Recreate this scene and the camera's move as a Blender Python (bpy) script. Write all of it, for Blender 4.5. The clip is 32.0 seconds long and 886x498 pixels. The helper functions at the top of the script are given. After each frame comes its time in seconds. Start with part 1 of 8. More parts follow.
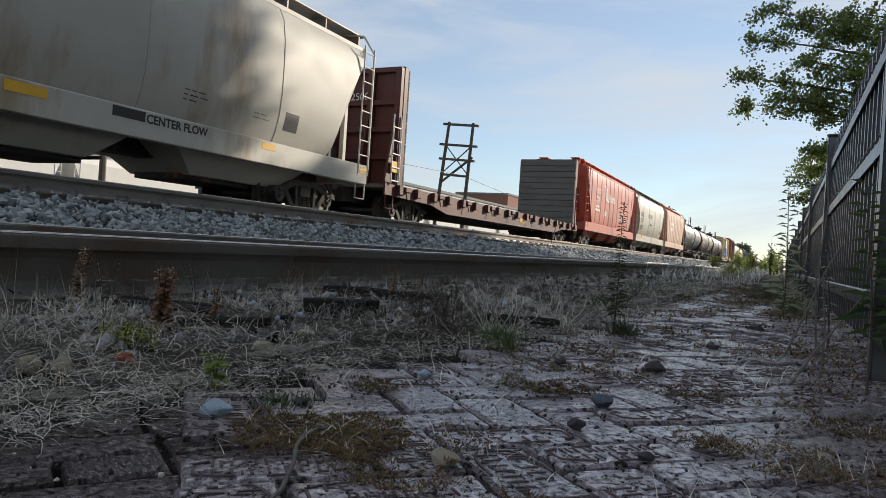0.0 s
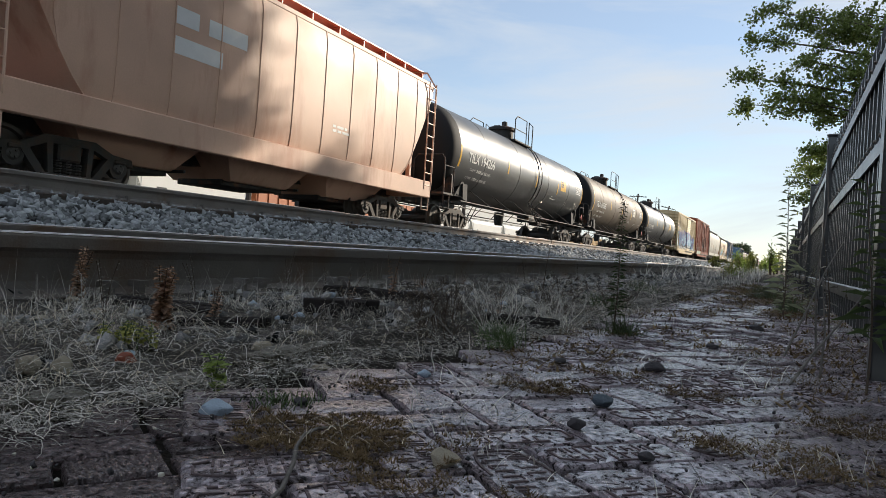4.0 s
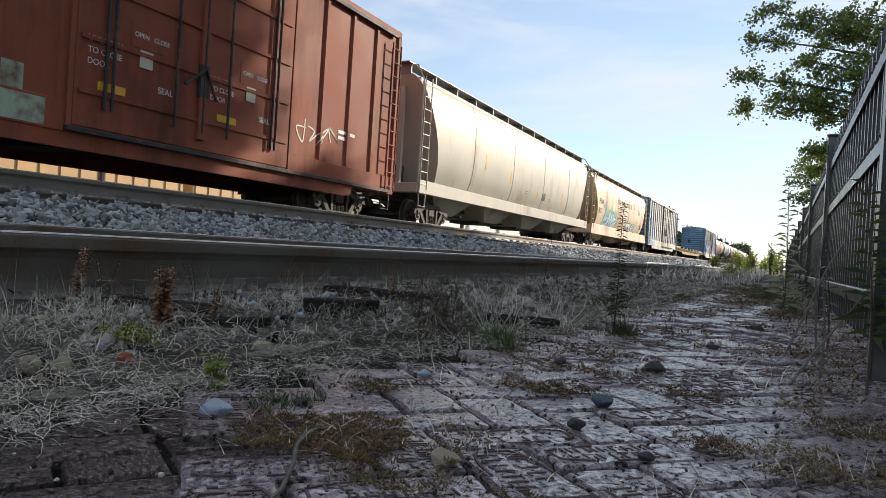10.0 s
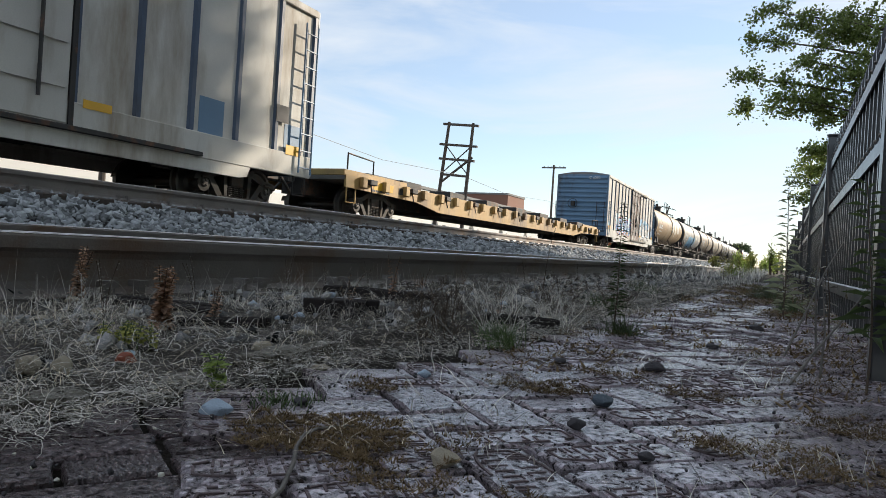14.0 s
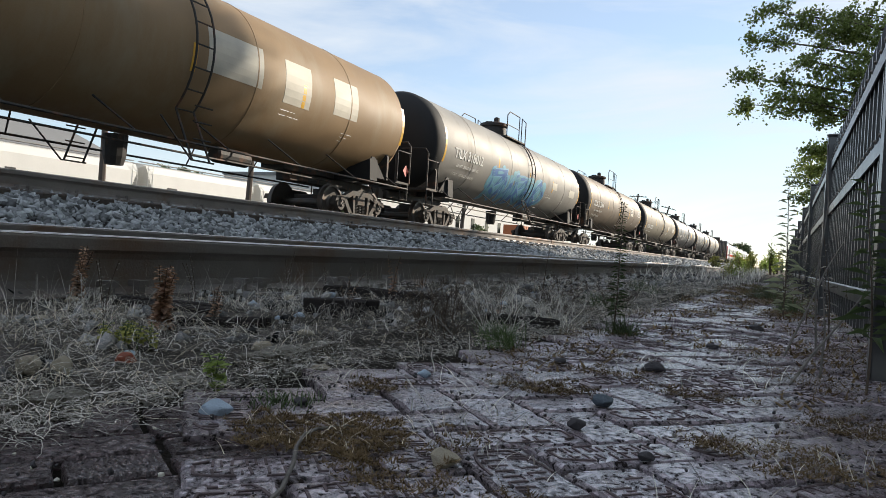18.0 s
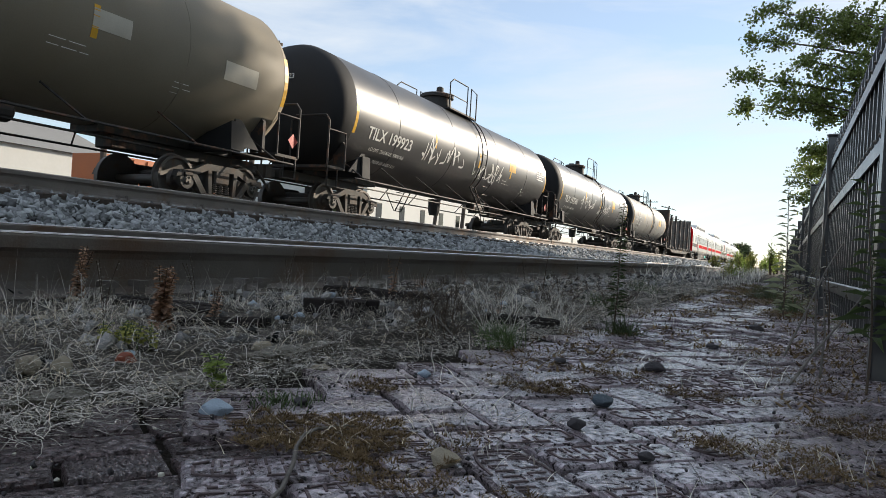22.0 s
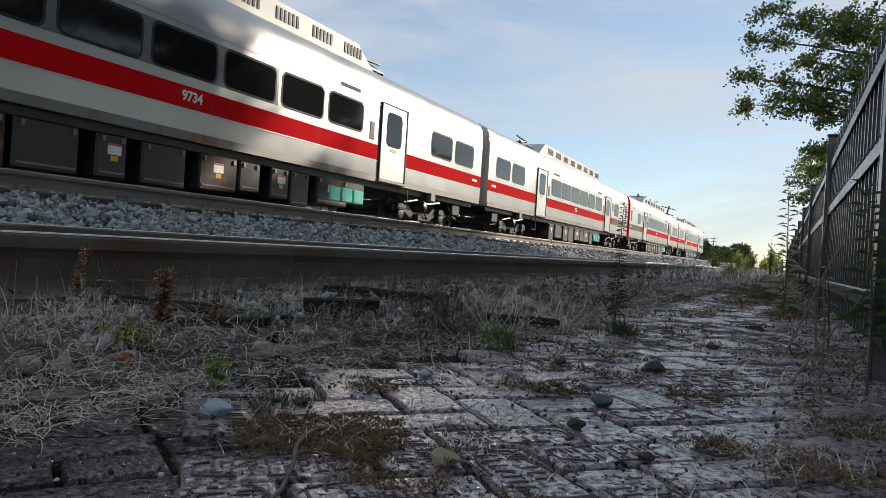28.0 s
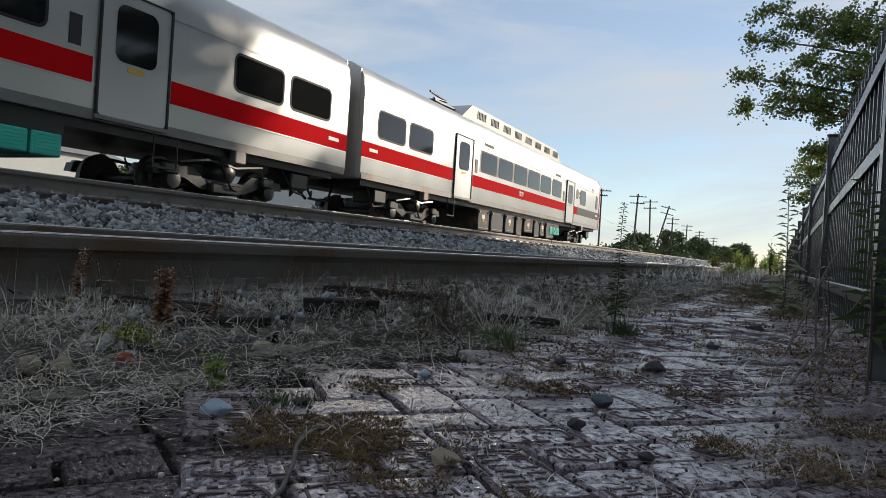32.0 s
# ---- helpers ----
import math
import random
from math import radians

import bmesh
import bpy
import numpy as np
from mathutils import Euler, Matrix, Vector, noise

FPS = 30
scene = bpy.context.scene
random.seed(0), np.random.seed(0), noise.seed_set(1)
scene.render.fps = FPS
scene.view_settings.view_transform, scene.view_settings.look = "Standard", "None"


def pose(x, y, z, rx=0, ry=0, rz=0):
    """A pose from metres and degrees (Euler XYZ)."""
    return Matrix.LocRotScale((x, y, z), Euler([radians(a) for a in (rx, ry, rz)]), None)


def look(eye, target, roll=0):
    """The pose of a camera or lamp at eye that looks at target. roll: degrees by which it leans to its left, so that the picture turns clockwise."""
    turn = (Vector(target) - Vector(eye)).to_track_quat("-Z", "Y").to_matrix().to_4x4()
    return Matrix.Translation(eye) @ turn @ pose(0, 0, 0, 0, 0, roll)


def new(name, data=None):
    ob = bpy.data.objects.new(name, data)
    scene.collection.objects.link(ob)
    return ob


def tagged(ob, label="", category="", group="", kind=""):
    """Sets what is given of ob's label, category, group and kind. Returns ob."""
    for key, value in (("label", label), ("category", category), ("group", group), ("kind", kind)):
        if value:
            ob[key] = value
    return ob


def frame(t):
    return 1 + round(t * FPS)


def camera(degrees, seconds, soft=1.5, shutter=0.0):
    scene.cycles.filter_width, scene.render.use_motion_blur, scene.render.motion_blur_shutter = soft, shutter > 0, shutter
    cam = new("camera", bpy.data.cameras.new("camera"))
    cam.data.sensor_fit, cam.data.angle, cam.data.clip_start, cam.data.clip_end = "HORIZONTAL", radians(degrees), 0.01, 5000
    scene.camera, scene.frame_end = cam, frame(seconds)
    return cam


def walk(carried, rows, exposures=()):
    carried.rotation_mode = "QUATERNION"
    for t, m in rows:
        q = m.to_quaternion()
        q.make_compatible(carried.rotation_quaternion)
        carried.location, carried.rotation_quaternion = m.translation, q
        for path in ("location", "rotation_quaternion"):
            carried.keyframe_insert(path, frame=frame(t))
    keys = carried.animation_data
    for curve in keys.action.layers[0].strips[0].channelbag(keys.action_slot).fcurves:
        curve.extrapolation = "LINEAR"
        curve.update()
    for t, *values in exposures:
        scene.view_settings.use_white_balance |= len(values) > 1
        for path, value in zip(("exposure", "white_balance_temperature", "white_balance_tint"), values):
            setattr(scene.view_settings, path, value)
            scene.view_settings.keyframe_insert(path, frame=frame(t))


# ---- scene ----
# ======== camera: stands still on the brick walk, close to the ground ========
cam = camera(64.2, 32.0, soft=0.6)
EYE = (0.0, 0.0, 0.23)
VIEW = look(EYE, (-0.43211, 0.90181, 0.22993), 3.615)

# ======== sun, sky and exposure ========
SUN_AZ, SUN_EL = 26.0, 20.0     # degrees from +Y towards +X, and above the horizon
world = bpy.data.worlds.new("sky")
scene.world = world
world.use_nodes = True
wn, wl = world.node_tree.nodes, world.node_tree.links
wn.clear()
w_out = wn.new("ShaderNodeOutputWorld")
w_bg = wn.new("ShaderNodeBackground")
w_sky = wn.new("ShaderNodeTexSky")
w_sky.sky_type, w_sky.sun_disc = "NISHITA", False
w_sky.sun_elevation, w_sky.sun_rotation = radians(SUN_EL), radians(SUN_AZ)
w_sky.air_density, w_sky.dust_density, w_sky.ozone_density = 1.0, 0.12, 2.5
w_co = wn.new("ShaderNodeTexCoord")
w_map = wn.new("ShaderNodeMapping")
w_map.inputs["Scale"].default_value = (1.3, 2.6, 6.5)
w_map.inputs["Rotation"].default_value = (0.0, 0.35, 0.5)
w_noise = wn.new("ShaderNodeTexNoise")
w_noise.inputs["Scale"].default_value, w_noise.inputs["Detail"].default_value = 1.7, 8.0
w_noise.inputs["Distortion"].default_value = 0.55
w_noise.inputs["Roughness"].default_value = 0.55
w_ramp = wn.new("ShaderNodeValToRGB")
w_ramp.color_ramp.elements[0].position, w_ramp.color_ramp.elements[1].position = 0.40, 0.66
w_ramp.color_ramp.elements[0].color = (0.34, 0.34, 0.34, 1)
w_ramp.color_ramp.elements[1].color = (0.94, 0.94, 0.94, 1)
w_mix = wn.new("ShaderNodeMixRGB")
w_mix.inputs["Color2"].default_value = (4.85, 5.2, 5.6, 1)      # thin high cloud
wl.new(w_co.outputs["Generated"], w_map.inputs["Vector"])
wl.new(w_map.outputs["Vector"], w_noise.inputs["Vector"])
wl.new(w_noise.outputs["Fac"], w_ramp.inputs["Fac"])
wl.new(w_ramp.outputs["Color"], w_mix.inputs["Fac"])
wl.new(w_sky.outputs["Color"], w_mix.inputs["Color1"])
wl.new(w_mix.outputs["Color"], w_bg.inputs["Color"])
wl.new(w_bg.outputs["Background"], w_out.inputs["Surface"])
w_bg.inputs["Strength"].default_value = 0.135
sun = new("sun", bpy.data.lights.new("sun", "SUN"))
sun.data.energy, sun.data.angle, sun.data.color = 5.0, radians(0.55), (1.0, 0.88, 0.72)
_a, _e = radians(SUN_AZ), radians(SUN_EL)
SUN_DIR = Vector((math.sin(_a) * math.cos(_e), math.cos(_a) * math.cos(_e), math.sin(_e)))
sun.matrix_world = look(SUN_DIR * 60, (0, 0, 0))
EXPOSURES = [(0, 0.03), (3, 0.07), (6, 0.33), (10, 0.38), (25, 0.36), (28, 0.0), (32, -0.04)]

# ======== the plan, in metres ========
SPEED = 15.04           # the near train, towards -Y
XC, ZR = -11.05, 0.75   # centre line and rail top of the track it runs on
FRAME_Z = 0.885         # datum of the car bodies, a little over the rail top
TRUCK_Z = ZR - FRAME_Z
FAR_X, FAR_SPEED, FAR_Z = -44.0, 21.5, 0.75
# ======== mesh helpers ========
class Geo:
    """Collects vertices and faces of one mesh."""
    def __init__(self):
        self.v, self.f = [], []

    def add(self, verts, faces):
        n = len(self.v)
        self.v += [tuple(p) for p in verts]
        self.f += [tuple(i + n for i in f) for f in faces]
        return self

    def box(self, x0, x1, y0, y1, z0, z1, c=0.0):
        """A block; c chamfers its edges."""
        if c <= 0:
            return self.add([(x, y, z) for x in (x0, x1) for y in (y0, y1) for z in (z0, z1)],
                            [(0, 1, 3, 2), (4, 6, 7, 5), (0, 4, 5, 1), (2, 3, 7, 6), (0, 2, 6, 4), (1, 5, 7, 3)])
        bm = bmesh.new()
        bmesh.ops.create_cube(bm, size=1, matrix=Matrix.Translation(((x0 + x1) / 2, (y0 + y1) / 2, (z0 + z1) / 2)) @ Matrix.Diagonal((x1 - x0, y1 - y0, z1 - z0, 1)))
        bmesh.ops.bevel(bm, geom=bm.edges[:], offset=c, segments=1, affect="EDGES")
        bm.verts.index_update()
        self.add([v.co for v in bm.verts], [[v.index for v in f.verts] for f in bm.faces])
        bm.free()
        return self

    def tube(self, pts, r, n=6, cap=True):
        """A round bar along points; r is one radius or one for each point."""
        pts = [Vector(p) for p in pts]
        rs = r if isinstance(r, (list, tuple)) else [r] * len(pts)
        verts, faces = [], []
        side = None
        for i, p in enumerate(pts):
            d = (pts[min(i + 1, len(pts) - 1)] - pts[max(i - 1, 0)]).normalized()
            if side is None or abs(side.dot(d)) > 0.9:
                side = d.orthogonal().normalized()
            side = (side - d * side.dot(d)).normalized()
            up = d.cross(side)
            verts += [p + (side * math.cos(k * math.tau / n) + up * math.sin(k * math.tau / n)) * rs[i] for k in range(n)]
        for i in range(len(pts) - 1):
            faces += [(i * n + k, i * n + (k + 1) % n, (i + 1) * n + (k + 1) % n, (i + 1) * n + k) for k in range(n)]
        if cap:
            faces += [tuple(range(n - 1, -1, -1)), tuple(range((len(pts) - 1) * n, len(pts) * n))]
        return self.add(verts, faces)

    def prism(self, poly, axis, a, b):
        """A polygon in the plane across an axis, extruded from a to b. poly is in the other two axes in order."""
        n = len(poly)
        put = {"x": lambda p, t: (t, p[0], p[1]), "y": lambda p, t: (p[0], t, p[1]), "z": lambda p, t: (p[0], p[1], t)}[axis]
        verts = [put(p, a) for p in poly] + [put(p, b) for p in poly]
        faces = [(k, (k + 1) % n, n + (k + 1) % n, n + k) for k in range(n)] + [tuple(range(n - 1, -1, -1)), tuple(range(n, 2 * n))]
        return self.add(verts, faces)

    def lathe(self, prof, axis, cx=0.0, cy=0.0, cz=0.0, n=24):
        """A profile of (along, radius) turned round an axis through (cx, cy, cz)."""
        verts, faces = [], []
        for t, r in prof:
            for k in range(n):
                a, b = r * math.cos(k * math.tau / n), r * math.sin(k * math.tau / n)
                verts.append({"x": (cx + t, cy + a, cz + b), "y": (cx + a, cy + t, cz + b), "z": (cx + a, cy + b, cz + t)}[axis])
        for i in range(len(prof) - 1):
            faces += [(i * n + k, i * n + (k + 1) % n, (i + 1) * n + (k + 1) % n, (i + 1) * n + k) for k in range(n)]
        faces += [tuple(range(n - 1, -1, -1)), tuple(range((len(prof) - 1) * n, len(prof) * n))]
        return self.add(verts, faces)

    def mesh(self, name, material, smooth=False, angle=40):
        me = bpy.data.meshes.new(name)
        me.from_pydata(self.v, [], self.f)
        bm = bmesh.new()
        bm.from_mesh(me)
        bmesh.ops.recalc_face_normals(bm, faces=bm.faces[:])
        if smooth:
            lim = radians(angle)
            for f in bm.faces:
                f.smooth = True
            for e in bm.edges:
                e.smooth = len(e.link_faces) == 2 and e.calc_face_angle(0) < lim
        bm.to_mesh(me)
        bm.free()
        me.materials.append(material)
        return me


def part(name, geo, material, parent=None, label="", m=None, smooth=False):
    """One mesh object under a thing or a part."""
    data = geo if isinstance(geo, bpy.types.Mesh) else geo.mesh(name, material, smooth)
    ob = new(name, data)
    if parent is not None:
        ob.parent = parent
    if m is not None:
        ob.matrix_basis = m
    return tagged(ob, label)


def thing(name, label, category, m=None, group="", kind=""):
    ob = new(name)
    ob.empty_display_size = 0.2
    if m is not None:
        ob.matrix_basis = m
    return tagged(ob, label, category, group, kind)


def solid(name, geo, material, label, category, m=None, group="", kind="", smooth=False):
    """A thing of a single mesh."""
    ob = part(name, geo, material, None, label, m, smooth)
    return tagged(ob, "", category, group, kind)


# ======== materials ========
def material(name, base, rough=0.6, metal=0.0, vary=0.25, scale=3.0, fine=60.0, bump=0.15, stain=None, stain_amount=0.0, stain_scale=1.2, streak=1.0, rand=0.0, spec=0.5, rel=0.01, speck=None, speck_scale=200.0, speck_at=0.5, thin=0.0):
    """Paint, stone, metal: a base colour broken up at two scales, a stain of another colour, and fine relief."""
    m = bpy.data.materials.new(name)
    m.use_nodes = True
    nt = m.node_tree
    N, Lk = nt.nodes, nt.links
    bs = N["Principled BSDF"]
    bs.inputs["Metallic"].default_value = metal
    bs.inputs["Specular IOR Level"].default_value = spec
    co = N.new("ShaderNodeTexCoord")
    big = N.new("ShaderNodeTexNoise")
    big.inputs["Scale"].default_value, big.inputs["Detail"].default_value = scale, 5
    small = N.new("ShaderNodeTexNoise")
    small.inputs["Scale"].default_value, small.inputs["Detail"].default_value = fine, 3
    Lk.new(co.outputs["Object"], big.inputs["Vector"])
    Lk.new(co.outputs["Object"], small.inputs["Vector"])
    hsv = N.new("ShaderNodeHueSaturation")
    hsv.inputs["Color"].default_value = (*base, 1)
    add = N.new("ShaderNodeMath")
    add.operation = "MULTIPLY_ADD"
    Lk.new(big.outputs["Fac"], add.inputs[0])
    add.inputs[1].default_value = vary * 2
    add.inputs[2].default_value = 1 - vary * 1.25
    add2 = N.new("ShaderNodeMath")
    add2.operation = "MULTIPLY_ADD"
    Lk.new(small.outputs["Fac"], add2.inputs[0])
    add2.inputs[1].default_value = vary * 0.8
    Lk.new(add.outputs[0], add2.inputs[2])
    val = add2.outputs[0]
    if rand > 0:
        info = N.new("ShaderNodeObjectInfo")
        r = N.new("ShaderNodeMath")
        r.operation = "MULTIPLY_ADD"
        Lk.new(info.outputs["Random"], r.inputs[0])
        r.inputs[1].default_value = rand
        Lk.new(val, r.inputs[2])
        geo = N.new("ShaderNodeNewGeometry")
        r2 = N.new("ShaderNodeMath")
        r2.operation = "MULTIPLY_ADD"
        Lk.new(geo.outputs["Random Per Island"], r2.inputs[0])
        r2.inputs[1].default_value = rand
        Lk.new(r.outputs[0], r2.inputs[2])
        r3 = N.new("ShaderNodeMath")
        r3.operation = "SUBTRACT"
        Lk.new(r2.outputs[0], r3.inputs[0])
        r3.inputs[1].default_value = rand
        val = r3.outputs[0]
    Lk.new(val, hsv.inputs["Value"])
    colour = hsv.outputs["Color"]
    if stain is not None and stain_amount > 0:
        st_map = N.new("ShaderNodeMapping")
        st_map.inputs["Scale"].default_value = (1, 1, 1 / streak)
        Lk.new(co.outputs["Object"], st_map.inputs["Vector"])
        st = N.new("ShaderNodeTexNoise")
        st.inputs["Scale"].default_value, st.inputs["Detail"].default_value = stain_scale, 6
        st.inputs["Roughness"].default_value = 0.65
        Lk.new(st_map.outputs["Vector"], st.inputs["Vector"])
        ramp = N.new("ShaderNodeValToRGB")
        ramp.color_ramp.elements[0].position = 0.62 - 0.30 * stain_amount
        ramp.color_ramp.elements[1].position = 0.80 - 0.22 * stain_amount
        Lk.new(st.outputs["Fac"], ramp.inputs["Fac"])
        mix = N.new("ShaderNodeMixRGB")
        mix.inputs["Color2"].default_value = (*stain, 1)
        Lk.new(ramp.outputs["Color"], mix.inputs["Fac"])
        Lk.new(colour, mix.inputs["Color1"])
        colour = mix.outputs["Color"]
    if speck is not None:
        sp = N.new("ShaderNodeTexNoise")
        sp.inputs["Scale"].default_value, sp.inputs["Detail"].default_value = speck_scale, 4
        sp.inputs["Roughness"].default_value = 0.7
        Lk.new(co.outputs["Object"], sp.inputs["Vector"])
        sr = N.new("ShaderNodeValToRGB")
        sr.color_ramp.elements[0].position, sr.color_ramp.elements[1].position = speck_at - 0.05, speck_at + 0.07
        Lk.new(sp.outputs["Fac"], sr.inputs["Fac"])
        sm = N.new("ShaderNodeMixRGB")
        sm.inputs["Color2"].default_value = (*speck, 1)
        Lk.new(sr.outputs["Color"], sm.inputs["Fac"])
        Lk.new(colour, sm.inputs["Color1"])
        colour = sm.outputs["Color"]
    Lk.new(colour, bs.inputs["Base Color"])
    if thin > 0:
        tr = N.new("ShaderNodeBsdfTranslucent")
        Lk.new(colour, tr.inputs["Color"])
        both = N.new("ShaderNodeMixShader")
        both.inputs[0].default_value = thin
        Lk.new(bs.outputs[0], both.inputs[1])
        Lk.new(tr.outputs[0], both.inputs[2])
        Lk.new(both.outputs[0], N["Material Output"].inputs["Surface"])
    ro = N.new("ShaderNodeMath")
    ro.operation = "MULTIPLY_ADD"
    ro.use_clamp = True
    Lk.new(big.outputs["Fac"], ro.inputs[0])
    ro.inputs[1].default_value, ro.inputs[2].default_value = 0.25, rough - 0.125
    Lk.new(ro.outputs[0], bs.inputs["Roughness"])
    if bump > 0:
        bp = N.new("ShaderNodeBump")
        bp.inputs["Strength"].default_value, bp.inputs["Distance"].default_value = bump, rel
        Lk.new(small.outputs["Fac"], bp.inputs["Height"])
        Lk.new(bp.outputs["Normal"], bs.inputs["Normal"])
    return m


RUST, GRIME = (0.20, 0.085, 0.04), (0.05, 0.045, 0.04)
M = {
    "ground": material("dry_earth", (0.095, 0.085, 0.075), 0.95, 0, 0.5, 5, 90, 0.9, (0.03, 0.026, 0.02), 0.6, 9, rel=0.02, spec=0.08, speck=(0.22, 0.20, 0.17), speck_scale=55, speck_at=0.66),
    "ballast": material("ballast_stone", (0.21, 0.22, 0.225), 0.85, 0, 0.3, 5, 60, 0.4, rand=1.8, spec=0.15),
    # near-black: the shade between the ballast stones is put into this colour
    "bed": material("shaded_ballast_bed", (0.022, 0.021, 0.020), 0.95, 0, 0.5, 3, 40, 0.8, rel=0.03, spec=0.05),
    "rail": material("rail_steel", (0.185, 0.165, 0.152), 0.55, 0.25, 0.35, 3, 120, 0.25, (0.16, 0.09, 0.05), 0.45, 2.0),
    "rail_top": material("polished_rail_head", (0.55, 0.54, 0.53), 0.22, 0.95, 0.1, 4, 200, 0.03),
    "tie": material("creosoted_timber", (0.06, 0.047, 0.038), 0.9, 0, 0.4, 4, 50, 0.6),
    "brick": None,
    "kerb": material("kerb_concrete", (0.27, 0.25, 0.215), 0.9, 0, 0.45, 14, 120, 1.0, (0.10, 0.085, 0.065), 0.5, 22, rel=0.02, spec=0.1, speck=(0.05, 0.045, 0.035), speck_scale=60, speck_at=0.58),
    "fence": material("black_powder_coat", (0.022, 0.021, 0.023), 0.30, 0, 0.2, 6, 200, 0.05, spec=0.9),
    "leaf": material("tree_leaf", (0.16, 0.205, 0.06), 0.5, 0, 0.3, 0.5, 20, 0.0, rand=0.8, thin=0.5),
    "bark": material("tree_bark", (0.075, 0.058, 0.045), 0.9, 0, 0.4, 6, 30, 0.8),
    "truck": material("cast_steel_truck", (0.060, 0.056, 0.052), 0.75, 0.1, 0.4, 3, 50, 0.3, (0.10, 0.065, 0.045), 0.40, 3.0),
    "under": material("underframe_black", (0.03, 0.028, 0.027), 0.7, 0.0, 0.3, 3, 40, 0.2, RUST, 0.3, 2.5),
}


def brick_material(name, low, high, scuffed, coat):
    """Vitrified paver: dark fired clay with a worn sheen, pits and pale scuffs."""
    m = bpy.data.materials.new(name)
    m.use_nodes = True
    N, Lk = m.node_tree.nodes, m.node_tree.links
    bs = N["Principled BSDF"]
    bs.inputs["Specular IOR Level"].default_value = 1.0
    bs.inputs["Coat Weight"].default_value, bs.inputs["Coat Roughness"].default_value = coat, 0.25
    co = N.new("ShaderNodeTexCoord")
    info = N.new("ShaderNodeObjectInfo")
    geo = N.new("ShaderNodeNewGeometry")

    def noise_(scale, detail, rough):
        n = N.new("ShaderNodeTexNoise")
        n.inputs["Scale"].default_value, n.inputs["Detail"].default_value, n.inputs["Roughness"].default_value = scale, detail, rough
        sh = N.new("ShaderNodeVectorMath")
        sh.operation = "MULTIPLY_ADD"
        Lk.new(info.outputs["Random"], sh.inputs[0])
        sh.inputs[1].default_value = (37, 17, 5)
        Lk.new(co.outputs["Object"], sh.inputs[2])
        Lk.new(sh.outputs[0], n.inputs["Vector"])
        return n.outputs["Fac"]

    def ramp(fac, a, b, ca, cb):
        r = N.new("ShaderNodeValToRGB")
        r.color_ramp.elements[0].position, r.color_ramp.elements[1].position = a, b
        r.color_ramp.elements[0].color, r.color_ramp.elements[1].color = (*ca, 1), (*cb, 1)
        Lk.new(fac, r.inputs["Fac"])
        return r.outputs["Color"]

    def mix(kind, fac, a, b):
        x = N.new("ShaderNodeMixRGB")
        x.blend_type = kind
        for sock, v in ((x.inputs[0], fac), (x.inputs[1], a), (x.inputs[2], b)):
            if hasattr(v, "is_linked"):
                Lk.new(v, sock)
            elif isinstance(v, tuple):
                sock.default_value = (*v, 1)
            else:
                sock.default_value = v
        return x.outputs[0]
    broad, pits, fine = noise_(9, 5, 0.6), noise_(110, 5, 0.66), noise_(260, 3, 0.6)
    tone = ramp(broad, 0.30, 0.72, low, high)
    each = ramp(info.outputs["Random"], 0.0, 1.0, (0.70, 0.66, 0.66), (1.22, 1.2, 1.22))
    isl = ramp(geo.outputs["Random Per Island"], 0.0, 1.0, (0.75, 0.75, 0.75), (1.2, 1.2, 1.2))
    col = mix("MULTIPLY", 1.0, mix("MULTIPLY", 1.0, tone, each), isl)
    scuff = ramp(noise_(42, 6, 0.7), 0.61, 0.71, (0, 0, 0), (1, 1, 1))
    col = mix("MIX", scuff, col, scuffed)
    pit = ramp(pits, 0.385, 0.455, (1, 1, 1), (0, 0, 0))
    col = mix("MIX", pit, col, (0.035, 0.028, 0.028))
    dirt = ramp(noise_(5, 6, 0.7), 0.60, 0.74, (0, 0, 0), (1, 1, 1))
    col = mix("MIX", dirt, col, (0.06, 0.046, 0.034))
    Lk.new(col, bs.inputs["Base Color"])
    gloss = ramp(pits, 0.42, 0.54, (0.8, 0.8, 0.8), (0.24, 0.24, 0.24))
    Lk.new(mix("MIX", dirt, gloss, (0.85, 0.85, 0.85)), bs.inputs["Roughness"])
    shine = ramp(pits, 0.38, 0.48, (0, 0, 0), (1, 1, 1))
    Lk.new(mix("MIX", dirt, shine, (0.1, 0.1, 0.1)), bs.inputs["Specular IOR Level"])
    Lk.new(mix("MULTIPLY", 1.0, shine, (coat, coat, coat)), bs.inputs["Coat Weight"])
    hgt = mix("ADD", 0.25, ramp(pits, 0.40, 0.54, (0, 0, 0), (1, 1, 1)), fine)
    bp = N.new("ShaderNodeBump")
    bp.inputs["Strength"].default_value, bp.inputs["Distance"].default_value = 1.0, 0.006
    Lk.new(hgt, bp.inputs["Height"])
    Lk.new(bp.outputs["Normal"], bs.inputs["Normal"])
    return m


M["brick"] = brick_material("paving_brick", (0.32, 0.245, 0.265), (0.57, 0.505, 0.555), (0.68, 0.63, 0.67), 0.55)
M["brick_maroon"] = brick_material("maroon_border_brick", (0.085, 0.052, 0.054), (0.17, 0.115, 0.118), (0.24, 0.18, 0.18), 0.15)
# ======== paint for the rolling stock ========
def paint(name, base, rough=0.5, rust=0.3, stain=RUST, vary=0.22, streak=4.0, scale=1.0, metal=0.0, bump=0.06, spec=0.5):
    return material(name, base, rough, metal, vary, 0.9, 45, bump, stain, rust, scale, streak, spec=spec)


